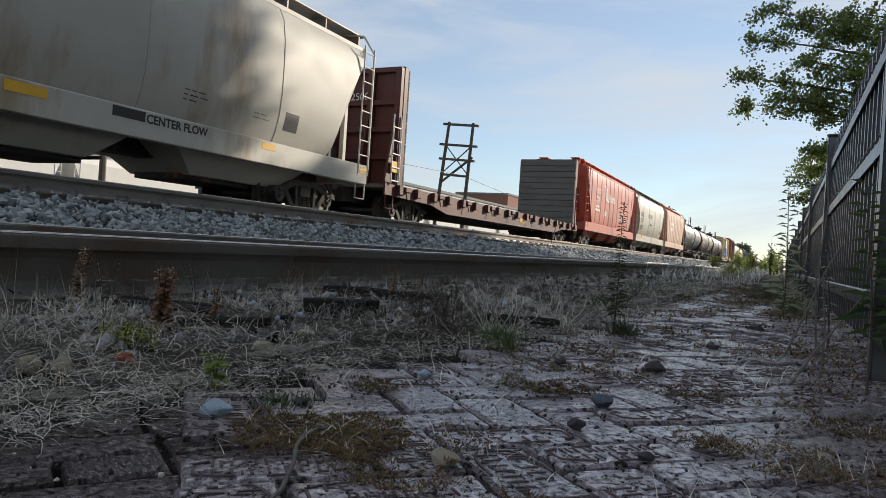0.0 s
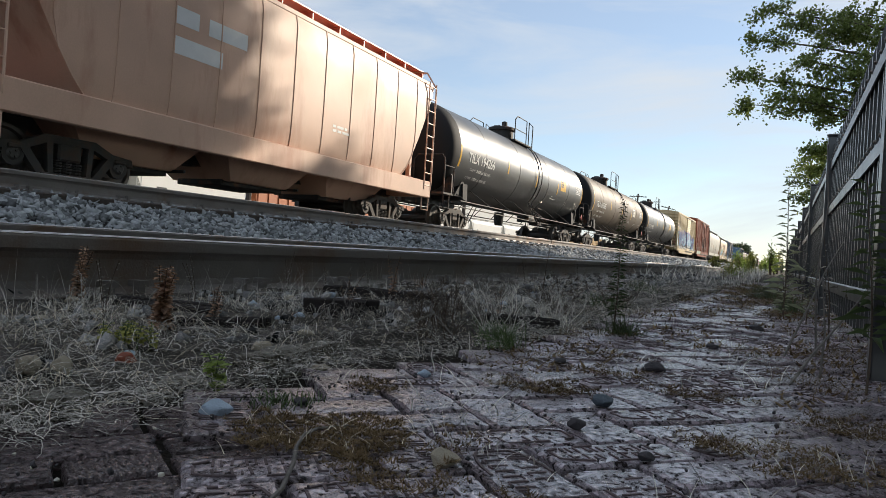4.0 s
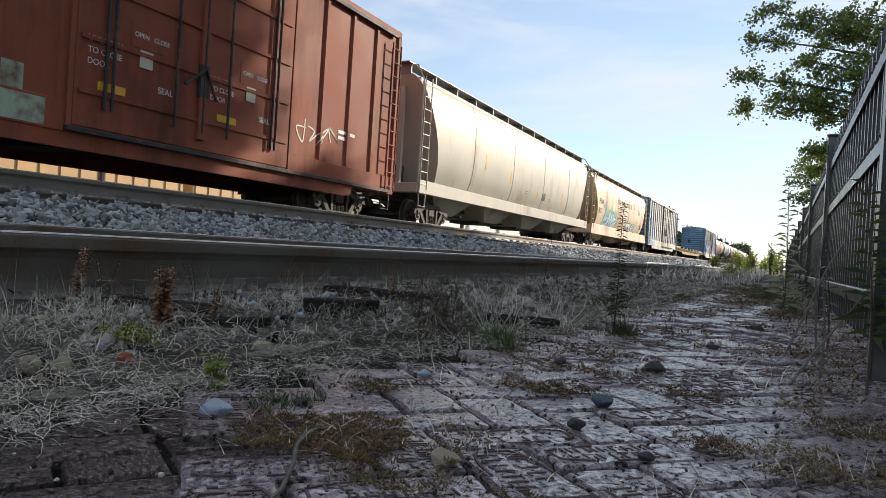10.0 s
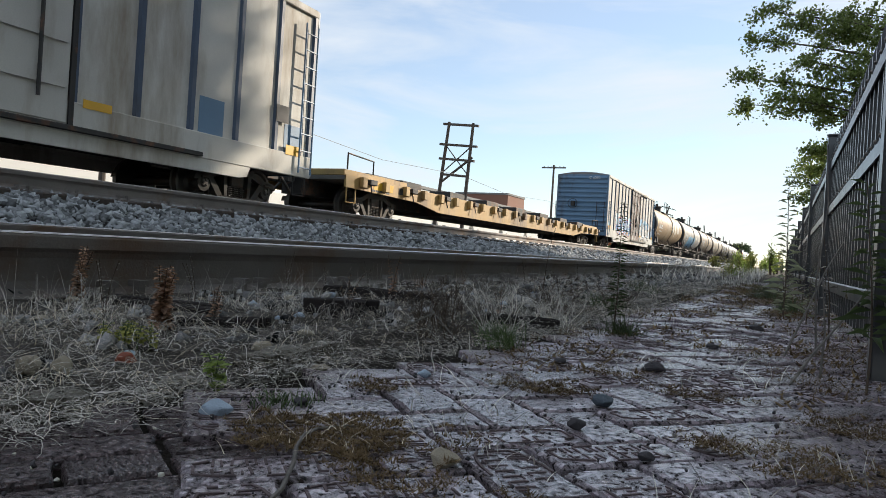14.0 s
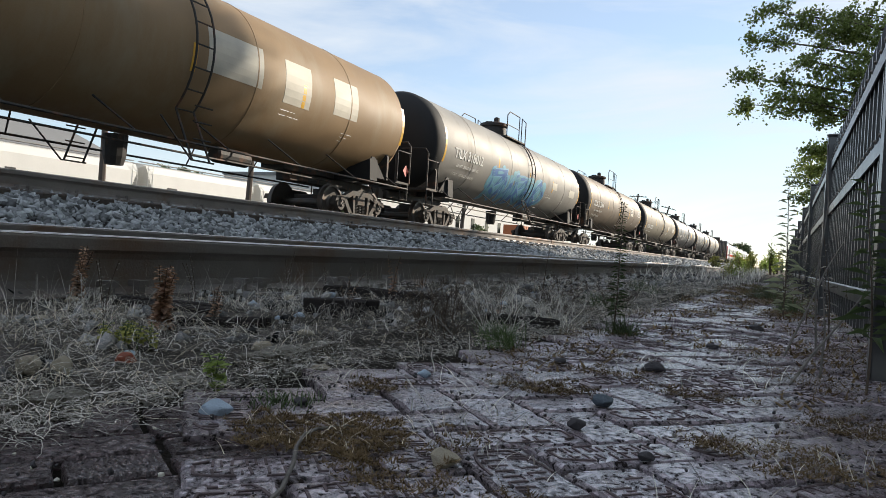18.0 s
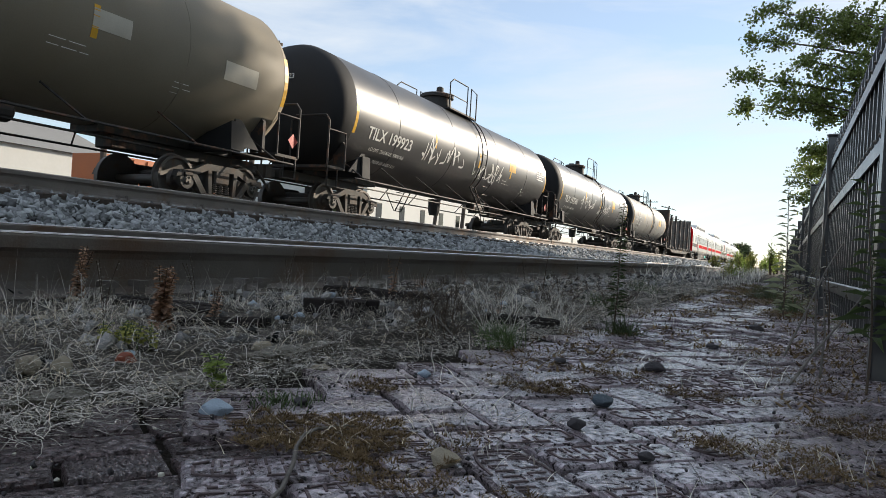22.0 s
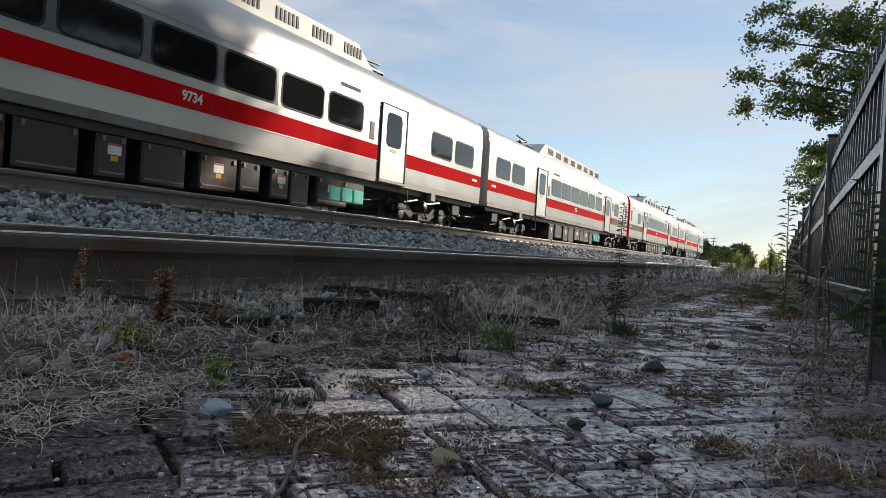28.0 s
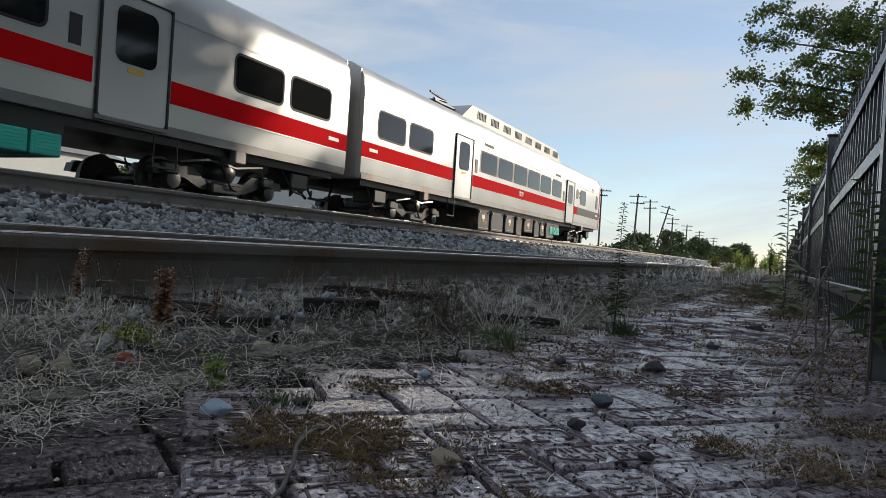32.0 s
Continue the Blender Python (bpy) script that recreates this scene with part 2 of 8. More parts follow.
M.update({
    "grey_paint": paint("weathered_grey_paint", (0.50, 0.485, 0.44), 0.55, 0.25, (0.30, 0.19, 0.10), scale=0.8),
    "beige_paint": paint("weathered_beige_paint", (0.46, 0.43, 0.36), 0.55, 0.2, (0.28, 0.2, 0.12)),
    "rusty_beige": paint("rust_streaked_cream_paint", (0.66, 0.54, 0.38), 0.6, 0.5, (0.42, 0.21, 0.10), streak=3, scale=0.55),
    "red_paint": paint("faded_red_paint", (0.62, 0.175, 0.115), 0.38, 0.2, (0.25, 0.07, 0.05)),
    "salmon_paint": paint("faded_salmon_paint", (0.62, 0.40, 0.29), 0.5, 0.3, (0.45, 0.22, 0.14)),
    "maroon": paint("dark_maroon_paint", (0.105, 0.030, 0.027), 0.6, 0.35, (0.05, 0.02, 0.018)),
    "boxcar_red": paint("oxide_red_paint", (0.27, 0.082, 0.05), 0.65, 0.3, (0.12, 0.04, 0.028), spec=0.15),
    "tan_paint": paint("faded_yellow_paint", (0.62, 0.48, 0.27), 0.55, 0.25, (0.30, 0.19, 0.08)),
    "white_paint": paint("dirty_white_paint", (0.56, 0.55, 0.51), 0.6, 0.45, (0.30, 0.25, 0.19), spec=0.25),
    "blue_paint": paint("dull_blue_paint", (0.12, 0.22, 0.34), 0.5, 0.3, (0.08, 0.09, 0.10)),
    "rib_blue": paint("dark_blue_rib_paint", (0.055, 0.085, 0.14), 0.5, 0.3, (0.05, 0.05, 0.05)),
    "yellow_paint": paint("dirty_yellow_paint", (0.46, 0.29, 0.10), 0.6, 0.45, (0.16, 0.10, 0.06)),
    # black end paint, made darker to hold the end's shade as well
    "tank_end": paint("matt_black_shaded_tank_end", (0.020, 0.021, 0.023), 0.7, 0.1, (0.03, 0.028, 0.026), spec=0.25),
    "tank_black": paint("black_tank_paint", (0.034, 0.034, 0.037), 0.40, 0.15, (0.05, 0.045, 0.04), spec=0.85),
    "tank_gloss": paint("glossy_dark_tank_paint", (0.055, 0.058, 0.062), 0.38, 0.1, (0.06, 0.06, 0.06), spec=0.95),
    "tank_brown": paint("brown_grey_tank_paint", (0.145, 0.115, 0.085), 0.6, 0.2, (0.08, 0.06, 0.045), spec=0.25),
    "tank_tan": paint("dusty_brown_tank_paint", (0.30, 0.205, 0.115), 0.6, 0.35, (0.34, 0.27, 0.18), spec=0.25),
    "tank_grey": paint("grey_tank_paint", (0.30, 0.29, 0.27), 0.6, 0.2, (0.17, 0.15, 0.12), spec=0.25),
    "tank_umber": paint("umber_tank_paint", (0.20, 0.16, 0.12), 0.6, 0.2, (0.10, 0.08, 0.06), spec=0.25),
    "tank_pale": paint("olive_brown_tank_paint", (0.25, 0.22, 0.17), 0.6, 0.25, (0.26, 0.22, 0.16), spec=0.25),
    "stainless": paint("brushed_stainless_steel", (0.46, 0.465, 0.465), 0.38, 0.1, (0.40, 0.39, 0.37), vary=0.10, metal=0.7, bump=0.02),
    "roof_white": paint("white_grey_roof_panel", (0.55, 0.55, 0.54), 0.5, 0.15, (0.42, 0.41, 0.38), vary=0.1),
    "stripe_red": paint("red_stripe_film", (0.62, 0.008, 0.012), 0.85, 0.05, vary=0.08, spec=0.03),
    "band_grey": paint("dark_grey_window_panel", (0.15, 0.155, 0.16), 0.4, 0.1, (0.1, 0.1, 0.1), vary=0.15),
    "stripe_dark": paint("dark_grey_film", (0.014, 0.016, 0.017), 0.5, 0.05, vary=0.1, spec=0.2),
    "equip": paint("black_equipment_case", (0.022, 0.022, 0.024), 0.4, 0.2, GRIME, vary=0.2),
    "teal": paint("teal_grille_paint", (0.05, 0.60, 0.48), 0.5, 0.15, (0.02, 0.2, 0.16)),
    "deck_wood": paint("grey_planks", (0.15, 0.135, 0.12), 0.85, 0.3, (0.08, 0.07, 0.06), streak=0.3),
    "grate": paint("galvanised_grating", (0.20, 0.195, 0.19), 0.55, 0.3, RUST, metal=0.4),
    "letter_white": material("white_lettering", (0.75, 0.75, 0.73), 0.6, vary=0.15, bump=0),
    "letter_black": material("black_lettering", (0.025, 0.025, 0.027), 0.6, vary=0.15, bump=0),
    "letter_faded": material("faded_brown_lettering", (0.24, 0.17, 0.11), 0.7, vary=0.3, bump=0),
    "letter_dark": material("faded_green_lettering", (0.10, 0.17, 0.14), 0.6, vary=0.2, bump=0),
    "mark_yellow": material("yellow_reflective_tape", (0.75, 0.42, 0.03), 0.4, vary=0.15, bump=0),
    "mark_white": material("white_placard", (0.78, 0.78, 0.74), 0.5, vary=0.15, bump=0),
    "faded_green": material("chalky_green_paint", (0.34, 0.42, 0.33), 0.8, vary=0.5, scale=4, bump=0, stain=(0.16, 0.07, 0.045), stain_amount=0.55, stain_scale=2.5),
    "peeling": paint("peeling_white_paint", (0.56, 0.57, 0.55), 0.7, 0.85, (0.14, 0.06, 0.04), streak=1.6, scale=2.4, spec=0.2),
    "blue_wash": material("sprayed_blue_paint", (0.14, 0.26, 0.40), 0.6, vary=0.45, scale=2, bump=0, stain=(0.40, 0.43, 0.43), stain_amount=0.45, stain_scale=1.6),
    "mark_red": material("red_placard", (0.55, 0.10, 0.08), 0.5, vary=0.15, bump=0),
    "patch_pale": material("pale_paint_patch", (0.55, 0.52, 0.44), 0.6, vary=0.2, bump=0),
    "gf_teal": material("turquoise_spray_paint", (0.14, 0.36, 0.47), 0.5, vary=0.3, bump=0),
    "gf_blue": material("blue_spray_paint", (0.05, 0.16, 0.42), 0.5, vary=0.3, bump=0),
    "gf_pale": material("pale_blue_spray_paint", (0.50, 0.68, 0.76), 0.5, vary=0.25, bump=0),
    "gf_violet": material("violet_spray_paint", (0.17, 0.155, 0.29), 0.5, vary=0.3, bump=0),
    "gf_sky": material("sky_blue_spray_paint", (0.20, 0.42, 0.62), 0.5, vary=0.35, scale=2, bump=0),
    "gf_grey": material("grey_spray_paint", (0.48, 0.48, 0.47), 0.6, vary=0.35, scale=2, bump=0),
    "gf_sea": material("sea_green_spray_paint", (0.17, 0.36, 0.31), 0.6, vary=0.35, scale=2, bump=0),
    "gf_rust": material("rust_brown_spray_paint", (0.34, 0.15, 0.085), 0.6, vary=0.35, scale=2, bump=0),
    "gf_grime": material("grimy_dark_spray_paint", (0.085, 0.085, 0.10), 0.7, vary=0.5, scale=4, bump=0),
    "gf_red": material("dull_red_spray_paint", (0.36, 0.07, 0.07), 0.5, vary=0.3, bump=0),
    "gf_orange": material("orange_brown_spray_paint", (0.38, 0.15, 0.05), 0.5, vary=0.3, bump=0),
    "gf_green": material("green_spray_paint", (0.20, 0.38, 0.18), 0.5, vary=0.3, bump=0),
    "rubber": material("black_rubber", (0.02, 0.02, 0.02), 0.7, vary=0.2, bump=0.1),
    "wheel_steel": material("worn_wheel_steel", (0.085, 0.078, 0.072), 0.5, 0.5, 0.3, 4, 60, 0.1, (0.10, 0.06, 0.04), 0.3, 4),
})
glass = bpy.data.materials.new("dark_tinted_glass")
glass.use_nodes = True
_b = glass.node_tree.nodes["Principled BSDF"]
_b.inputs["Base Color"].default_value, _b.inputs["Roughness"].default_value = (0.012, 0.013, 0.015, 1), 0.06
M["glass"] = glass

# ======== rolling stock: shared pieces. x is across the track (+x towards the walk), y along it, z above the rail ========
SIDE = Matrix(((0, 0, 1, 0), (1, 0, 0, 0), (0, 1, 0, 0), (0, 0, 0, 1)))   # text on the +x side reads along +y


def lettering(parent, text, x, y, z, size, mat, tilt=0.0, label="", bold=0.0, m=None):
    cu = bpy.data.curves.new("lettering", "FONT")
    cu.body, cu.size, cu.extrude, cu.offset = text, size, 0.001, bold
    cu.materials.append(M[mat])
    ob = new("lettering", cu)
    ob.parent = parent
    ob.matrix_basis = m if m is not None else Matrix.Translation((x, y, z)) @ SIDE @ Matrix.Rotation(tilt, 4, "X")
    return tagged(ob, label)


def bars(parent, x, y, z, rows, mat, rnd, size=0.09, name="lettering"):
    """Writing too small to read: bars of its size."""
    g = Geo()
    for i, n in enumerate(rows):
        yy = y
        for w in range(n):
            w_len = rnd.uniform(0.15, 0.42) * size / 0.09
            zz = z - i * size * 1.7
            xx = x(zz) if callable(x) else x
            g.box(xx, xx + 0.004, yy, yy + w_len, zz, zz + size)
            yy += w_len + size * 0.8
    return tagged(part(name, g, M[mat], parent), kind="stuff" if name == "data_table" else "")


def panel(parent, name, mat, x, y0, y1, z0, z1, label="", t=0.004):
    """A flat mark or plate; x may follow the side's curve."""
    if not callable(x):
        return part(name, Geo().box(x, x + t, y0, y1, z0, z1), M[mat], parent, label)
    n = 6
    g = Geo()
    zs = [z0 + (z1 - z0) * i / n for i in range(n + 1)]
    verts = [(x(z) + o, y, z) for z in zs for y, o in ((y0, t), (y1, t), (y1, -0.003), (y0, -0.003))]
    faces = [(4 * i + k, 4 * i + (k + 1) % 4, 4 * i + 4 + (k + 1) % 4, 4 * i + 4 + k) for i in range(n) for k in range(4)]
    return part(name, g.add(verts, faces + [(0, 1, 2, 3), (4 * n, 4 * n + 1, 4 * n + 2, 4 * n + 3)]), M[mat], parent, label)


def ribbon(g, pts, w, surf, off):
    """A painted stroke laid on a side: pts in (y, z)."""
    n = len(pts)
    m = max(2, int(w / 0.05))
    verts, faces = [], []
    for i, (y, z) in enumerate(pts):
        a, b = pts[max(i - 1, 0)], pts[min(i + 1, n - 1)]
        d = math.hypot(b[0] - a[0], b[1] - a[1]) or 1
        ny, nz = -(b[1] - a[1]) / d, (b[0] - a[0]) / d
        ww = w * (0.75 + 0.35 * math.sin(math.pi * i / max(n - 1, 1)))
        for s in range(m + 1):
            o = s / m - 0.5
            yy, zz = y + ny * ww * o, z + nz * ww * o
            verts.append((surf(yy, zz) + off, yy, zz))
    for i in range(n - 1):
        for k in range(m):
            q = (m + 1) * i + k
            faces.append((q, q + 1, q + m + 2, q + m + 1))
    g.add(verts, faces)


def curve_pts(ctrl, n=11):
    out = []
    for i in range(len(ctrl) - 1):
        p0, p1, p2, p3 = ctrl[max(i - 1, 0)], ctrl[i], ctrl[i + 1], ctrl[min(i + 2, len(ctrl) - 1)]
        for k in range(n):
            t = k / n
            out.append(tuple(0.5 * (2 * p1[j] + (p2[j] - p0[j]) * t + (2 * p0[j] - 5 * p1[j] + 4 * p2[j] - p3[j]) * t * t + (3 * p1[j] - p0[j] - 3 * p2[j] + p3[j]) * t ** 3) for j in (0, 1)))
    return out + [ctrl[-1]]


def blade(g, p, q, w0, w1, surf, off, tip=0.0):
    """A straight sprayed stroke that may run out to a point."""
    n = max(5, int(math.hypot(q[0] - p[0], q[1] - p[1]) / 0.06))
    d = math.hypot(q[0] - p[0], q[1] - p[1]) or 1
    ny, nz = -(q[1] - p[1]) / d, (q[0] - p[0]) / d
    m = max(2, int(max(w0, w1) / 0.06))
    verts, faces = [], []
    for i in range(n + 1):
        u = i / n
        w = (w0 + (w1 - w0) * u) * (1 - tip * max(0.0, (u - 0.55) / 0.45))
        for k in range(m + 1):
            o = k / m - 0.5
            yy, zz = p[0] + (q[0] - p[0]) * u + ny * w * o, p[1] + (q[1] - p[1]) * u + nz * w * o
            verts.append((surf(yy, zz) + off, yy, zz))
    faces = [((m + 1) * i + k, (m + 1) * i + k + 1, (m + 1) * (i + 1) + k + 1, (m + 1) * (i + 1) + k) for i in range(n) for k in range(m)]
    g.add(verts, faces)


def blob(g, y, z, r, surf, off):
    verts, faces = [(surf(y, z) + off, y, z)], []
    for ring in range(1, 5):
        for k in range(16):
            yy, zz = y + r * ring / 4 * math.cos(k * math.tau / 16), z + r * ring / 4 * math.sin(k * math.tau / 16)
            verts.append((surf(yy, zz) + off, yy, zz))
    faces = [(0, 1 + k, 1 + (k + 1) % 16) for k in range(16)]
    for ring in range(3):
        a = 1 + 16 * ring
        faces += [(a + k, a + 16 + k, a + 16 + (k + 1) % 16, a + (k + 1) % 16) for k in range(16)]
    g.add(verts, faces)


def graffiti(parent, surf, y0, y1, z0, z1, letters, back, outline, fill, seed, label, thick=0.30, second="gf_pale"):
    """A sprayed piece: a cloud of puffs behind, then jagged interlocking letters in two tones with a dark outline."""
    rnd = random.Random(seed)
    h = z1 - z0
    cloud, line, tone, pale = Geo(), Geo(), Geo(), Geo()
    if back:
        n = letters * 4
        for i in range(n):
            y = y0 + (y1 - y0) * (i + 0.5) / n
            r = h * rnd.uniform(0.17, 0.27)
            blob(cloud, y, z1 - 0.12 * h + rnd.uniform(-0.22, 0.05) * h, r, surf, 0.004 + 0.0003 * (i % 5))
            blob(cloud, y, z0 + 0.45 * h + rnd.uniform(-0.1, 0.1) * h, r * 1.25, surf, 0.0035 + 0.0003 * (i % 4))
    step = (y1 - y0) / letters
    for i in range(letters):
        c = y0 + step * (i + 0.5) + rnd.uniform(-0.06, 0.06) * step
        a, b = c - step * 0.52, c + step * 0.52
        lo, hi = z0 + rnd.uniform(-0.02, 0.10) * h, z1 - rnd.uniform(0.0, 0.28) * h
        mid = lo + (hi - lo) * rnd.uniform(0.38, 0.6)
        form = rnd.randrange(5)
        strokes = [
            [(a, lo, a + 0.25 * step, hi), (a + 0.2 * step, hi - 0.1 * h, c, lo), (c, lo, b - 0.2 * step, hi - 0.05 * h), (b - 0.25 * step, hi - 0.2 * h, b, lo - 0.05 * h)],
            [(a, lo, a + 0.3 * step, hi), (a + 0.15 * step, mid, b, mid + 0.12 * h), (b, mid, b - 0.15 * step, lo), (b - 0.1 * step, lo + 0.05 * h, a + 0.1 * step, lo + 0.02 * h)],
            [(a + 0.3 * step, lo - 0.05 * h, a + 0.1 * step, hi), (a, hi - 0.15 * h, b + 0.1 * step, hi - 0.02 * h), (b, hi - 0.1 * h, c, mid), (a + 0.2 * step, mid, b, lo)],
            [(c, lo, a, hi - 0.05 * h), (c, lo, b + 0.1 * step, hi), (a + 0.15 * step, mid, b - 0.1 * step, mid)],
            [(a, mid, c, hi + 0.05 * h), (c - 0.1 * step, hi, b, mid), (b, mid + 0.05 * h, c, lo), (c + 0.1 * step, lo, a, mid - 0.05 * h)],
        ][form]
        for k, (ya, za, yb, zb) in enumerate(strokes):
            w = thick * rnd.uniform(0.65, 1.05)
            o = 0.0009 * (i % 4) + 0.0002 * k
            tip = rnd.choice((0.0, 0.85, 0.9))
            e = 0.05 / max(math.hypot(yb - ya, zb - za), 0.2)
            blade(line, (ya - (yb - ya) * e, za - (zb - za) * e), (yb + (yb - ya) * e * 1.6, zb + (zb - za) * e * 1.6), w + 0.10, w + 0.09, surf, 0.006 + o, tip * 0.8)
            blade(tone if (k + i) % 3 else pale, (ya, za), (yb, zb), w, w * 0.9, surf, 0.012 + o, tip)
            u0, u1 = rnd.uniform(0.25, 0.4), rnd.uniform(0.7, 0.9)
            blade(pale if (k + i) % 3 else tone, (ya + (yb - ya) * u0, za + (zb - za) * u0), (ya + (yb - ya) * u1, za + (zb - za) * u1), w * 0.55, w * 0.4, surf, 0.0165 + o, 0.9)
    holder = part("graffiti", line, M[outline], parent, label)
    if back:
        tagged(part("cloud", cloud, M[back], holder), kind="stuff")
    tagged(part("letter_fill", tone, M[fill], holder), kind="stuff")
    tagged(part("shine", pale, M[second], holder), kind="stuff")
    return holder


def tag(parent, surf, y0, y1, z0, z1, mat, seed, w=0.045):
    """A quick hand-sprayed scrawl."""
    rnd = random.Random(seed)
    g = Geo()
    n = max(3, int((y1 - y0) / (z1 - z0) * 2.2))
    for i in range(n):
        c = y0 + (y1 - y0) * (i + 0.5) / n
        s = (y1 - y0) / n
        ctrl = [(c + rnd.uniform(-0.7, 0.7) * s, rnd.uniform(z0, z1)) for _ in range(rnd.randint(4, 6))]
        ribbon(g, curve_pts(ctrl), w, surf, 0.006 + 0.0005 * i)
    return part("scrawl", g, M[mat], parent)


# ---- freight truck ----
def wheelset_mesh(r=0.46):
    g = Geo()
    g.lathe([(-1.02, 0.075), (-1.0, 0.09), (1.0, 0.09), (1.02, 0.075)], "x", n=12)
    for s in (-1, 1):
        g.lathe([(s * 0.70, r + 0.025), (s * 0.725, r + 0.025), (s * 0.74, r), (s * 0.84, r - 0.006), (s * 0.84, r - 0.06), (s * 0.80, r - 0.09), (s * 0.78, 0.20), (s * 0.83, 0.15), (s * 0.83, 0.09)] if s > 0 else
                [(-0.83, 0.09), (-0.83, 0.15), (-0.78, 0.20), (-0.80, r - 0.09), (-0.84, r - 0.06), (-0.84, r - 0.006), (-0.74, r), (-0.725, r + 0.025), (-0.70, r + 0.025)], "x", n=28)
        g.lathe([(s * 1.02, 0.10), (s * 1.10, 0.10), (s * 1.13, 0.07)], "x", n=12)
        for k in range(3):
            a = k * math.tau / 3
            g.box(min(s * 1.12, s * 1.15), max(s * 1.12, s * 1.15), 0.05 * math.cos(a) - 0.018, 0.05 * math.cos(a) + 0.018, 0.05 * math.sin(a) - 0.018, 0.05 * math.sin(a) + 0.018)
    return g.mesh("wheelset", M["wheel_steel"], True)


def side_frame_mesh():
    g = Geo()
    for x0, x1, k in ((0.98, 1.12, 1.0),):
        # the frame is a ring: top chord, two columns, lower chord, so the springs show through
        g.prism([(-1.17, 0.50), (-1.12, 0.63), (-0.75, 0.67), (-0.42, 0.82), (0.42, 0.82), (0.75, 0.67), (1.12, 0.63), (1.17, 0.50), (1.05, 0.52), (0.72, 0.56), (0.38, 0.70), (-0.38, 0.70), (-0.72, 0.56), (-1.05, 0.52)], "x", x0, x1)
        g.prism([(0.66, 0.58), (0.80, 0.56), (0.50, 0.18), (0.36, 0.20)], "x", x0 + 0.01, x1 - 0.005)
        g.prism([(-0.66, 0.58), (-0.80, 0.56), (-0.50, 0.18), (-0.36, 0.20)], "x", x0 + 0.01, x1 - 0.005)
        g.box(x0 - 0.01, x1 + 0.03, -0.48, 0.48, 0.15, 0.25, 0.015)
        g.prism([(0.30, 0.70), (0.40, 0.70), (0.36, 0.24), (0.28, 0.24)], "x", x0 + 0.005, x1 + 0.005)
        g.prism([(-0.30, 0.70), (-0.40, 0.70), (-0.36, 0.24), (-0.28, 0.24)], "x", x0 + 0.005, x1 + 0.005)
        for s in (-1, 1):
            g.prism([(s * 0.89 + 0.17 * math.cos(a), 0.46 + 0.17 * math.sin(a)) for a in [k * math.tau / 12 for k in range(12)]], "x", x0 + 0.02, x1 - 0.02)
            g.box(x0 + 0.03, x1 + 0.03, s * 0.89 - 0.10, s * 0.89 + 0.10, 0.54, 0.60, 0.01)
    return g.mesh("side_frame", M["truck"])


def spring_mesh():
    g = Geo()
    for y in (0.0,):
        pts = [(1.04 + 0.06 * math.cos(a), y + 0.06 * math.sin(a), 0.25 + 0.20 * a / (5 * math.tau)) for a in [k * math.tau / 8 for k in range(41)]]
        g.tube(pts, 0.016, 5)
    return g.mesh("spring", M["truck"])


FREIGHT_WHEELS, M8_WHEELS = ([], []), ([], [])
TRUCK = {"wheelset": wheelset_mesh(), "side_frame": side_frame_mesh(), "spring": spring_mesh(),
         "bolster": Geo().box(-1.12, 1.12, -0.20, 0.20, 0.45, 0.72, 0.03).box(-0.25, 0.25, -0.25, 0.25, 0.70, 0.86).mesh("bolster", M["truck"]),
         "brake_beam": Geo().box(-0.7, 0.7, 0.33, 0.40, 0.36, 0.44).box(-0.7, 0.7, -0.40, -0.33, 0.36, 0.44).mesh("brake_beam", M["truck"])}


def truck(parent, y):
    tr = part("truck", TRUCK["bolster"], None, parent, "cast steel two-axle truck", Matrix.Translation((0, y, TRUCK_Z)))
    for k, s in enumerate((-0.89, 0.89)):
        w = part("wheelset", TRUCK["wheelset"], None, tr, m=Matrix.Translation((0, s, 0.46)))
        FREIGHT_WHEELS[k].append(w)
    part("side_frame", TRUCK["side_frame"], None, tr)
    part("side_frame", TRUCK["side_frame"], None, tr, m=pose(0, 0, 0, 0, 0, 180))
    for o in (-0.17, 0.0, 0.17):
        part("spring", TRUCK["spring"], None, tr, m=Matrix.Translation((0, o, 0)))
    part("brake_beam", TRUCK["brake_beam"], None, tr)
    return tr


def coupler_mesh():
    g = Geo().box(-0.10, 0.10, -0.9, 0.28, 0.78, 0.96, 0.02)
    g.prism([(-0.20, 0.25), (0.12, 0.25), (0.20, 0.42), (0.10, 0.56), (0.02, 0.42), (-0.12, 0.44), (-0.16, 0.54), (-0.24, 0.50)], "z", 0.74, 1.02)
    g.tube([(0.3, 0.0, 0.85), (0.32, 0.25, 0.62), (0.25, 0.5, 0.45), (0.18, 0.6, 0.60)], 0.03, 6)
    return g.mesh("coupler", M["truck"])


COUPLER = coupler_mesh()


def couplers(parent, L):
    part("coupler", COUPLER, None, parent, m=Matrix.Translation((0, L / 2 - 0.45, 0)))
    part("coupler", COUPLER, None, parent, m=pose(0, -L / 2 + 0.45, 0, 0, 0, 180))


def ladder_geo(x, y, z0, z1, w=0.42, along="y", r=0.016, step=0.36):
    """Two stiles and rungs."""
    g = Geo()
    d = (0, w) if along == "y" else (w, 0)
    g.tube([(x, y, z0), (x, y, z1)], r * 1.3, 6)
    g.tube([(x + d[0], y + d[1], z0), (x + d[0], y + d[1], z1)], r * 1.3, 6)
    z = z0 + 0.12
    while z < z1:
        g.tube([(x, y, z), (x + d[0], y + d[1], z)], r, 5)
        z += step
    return g


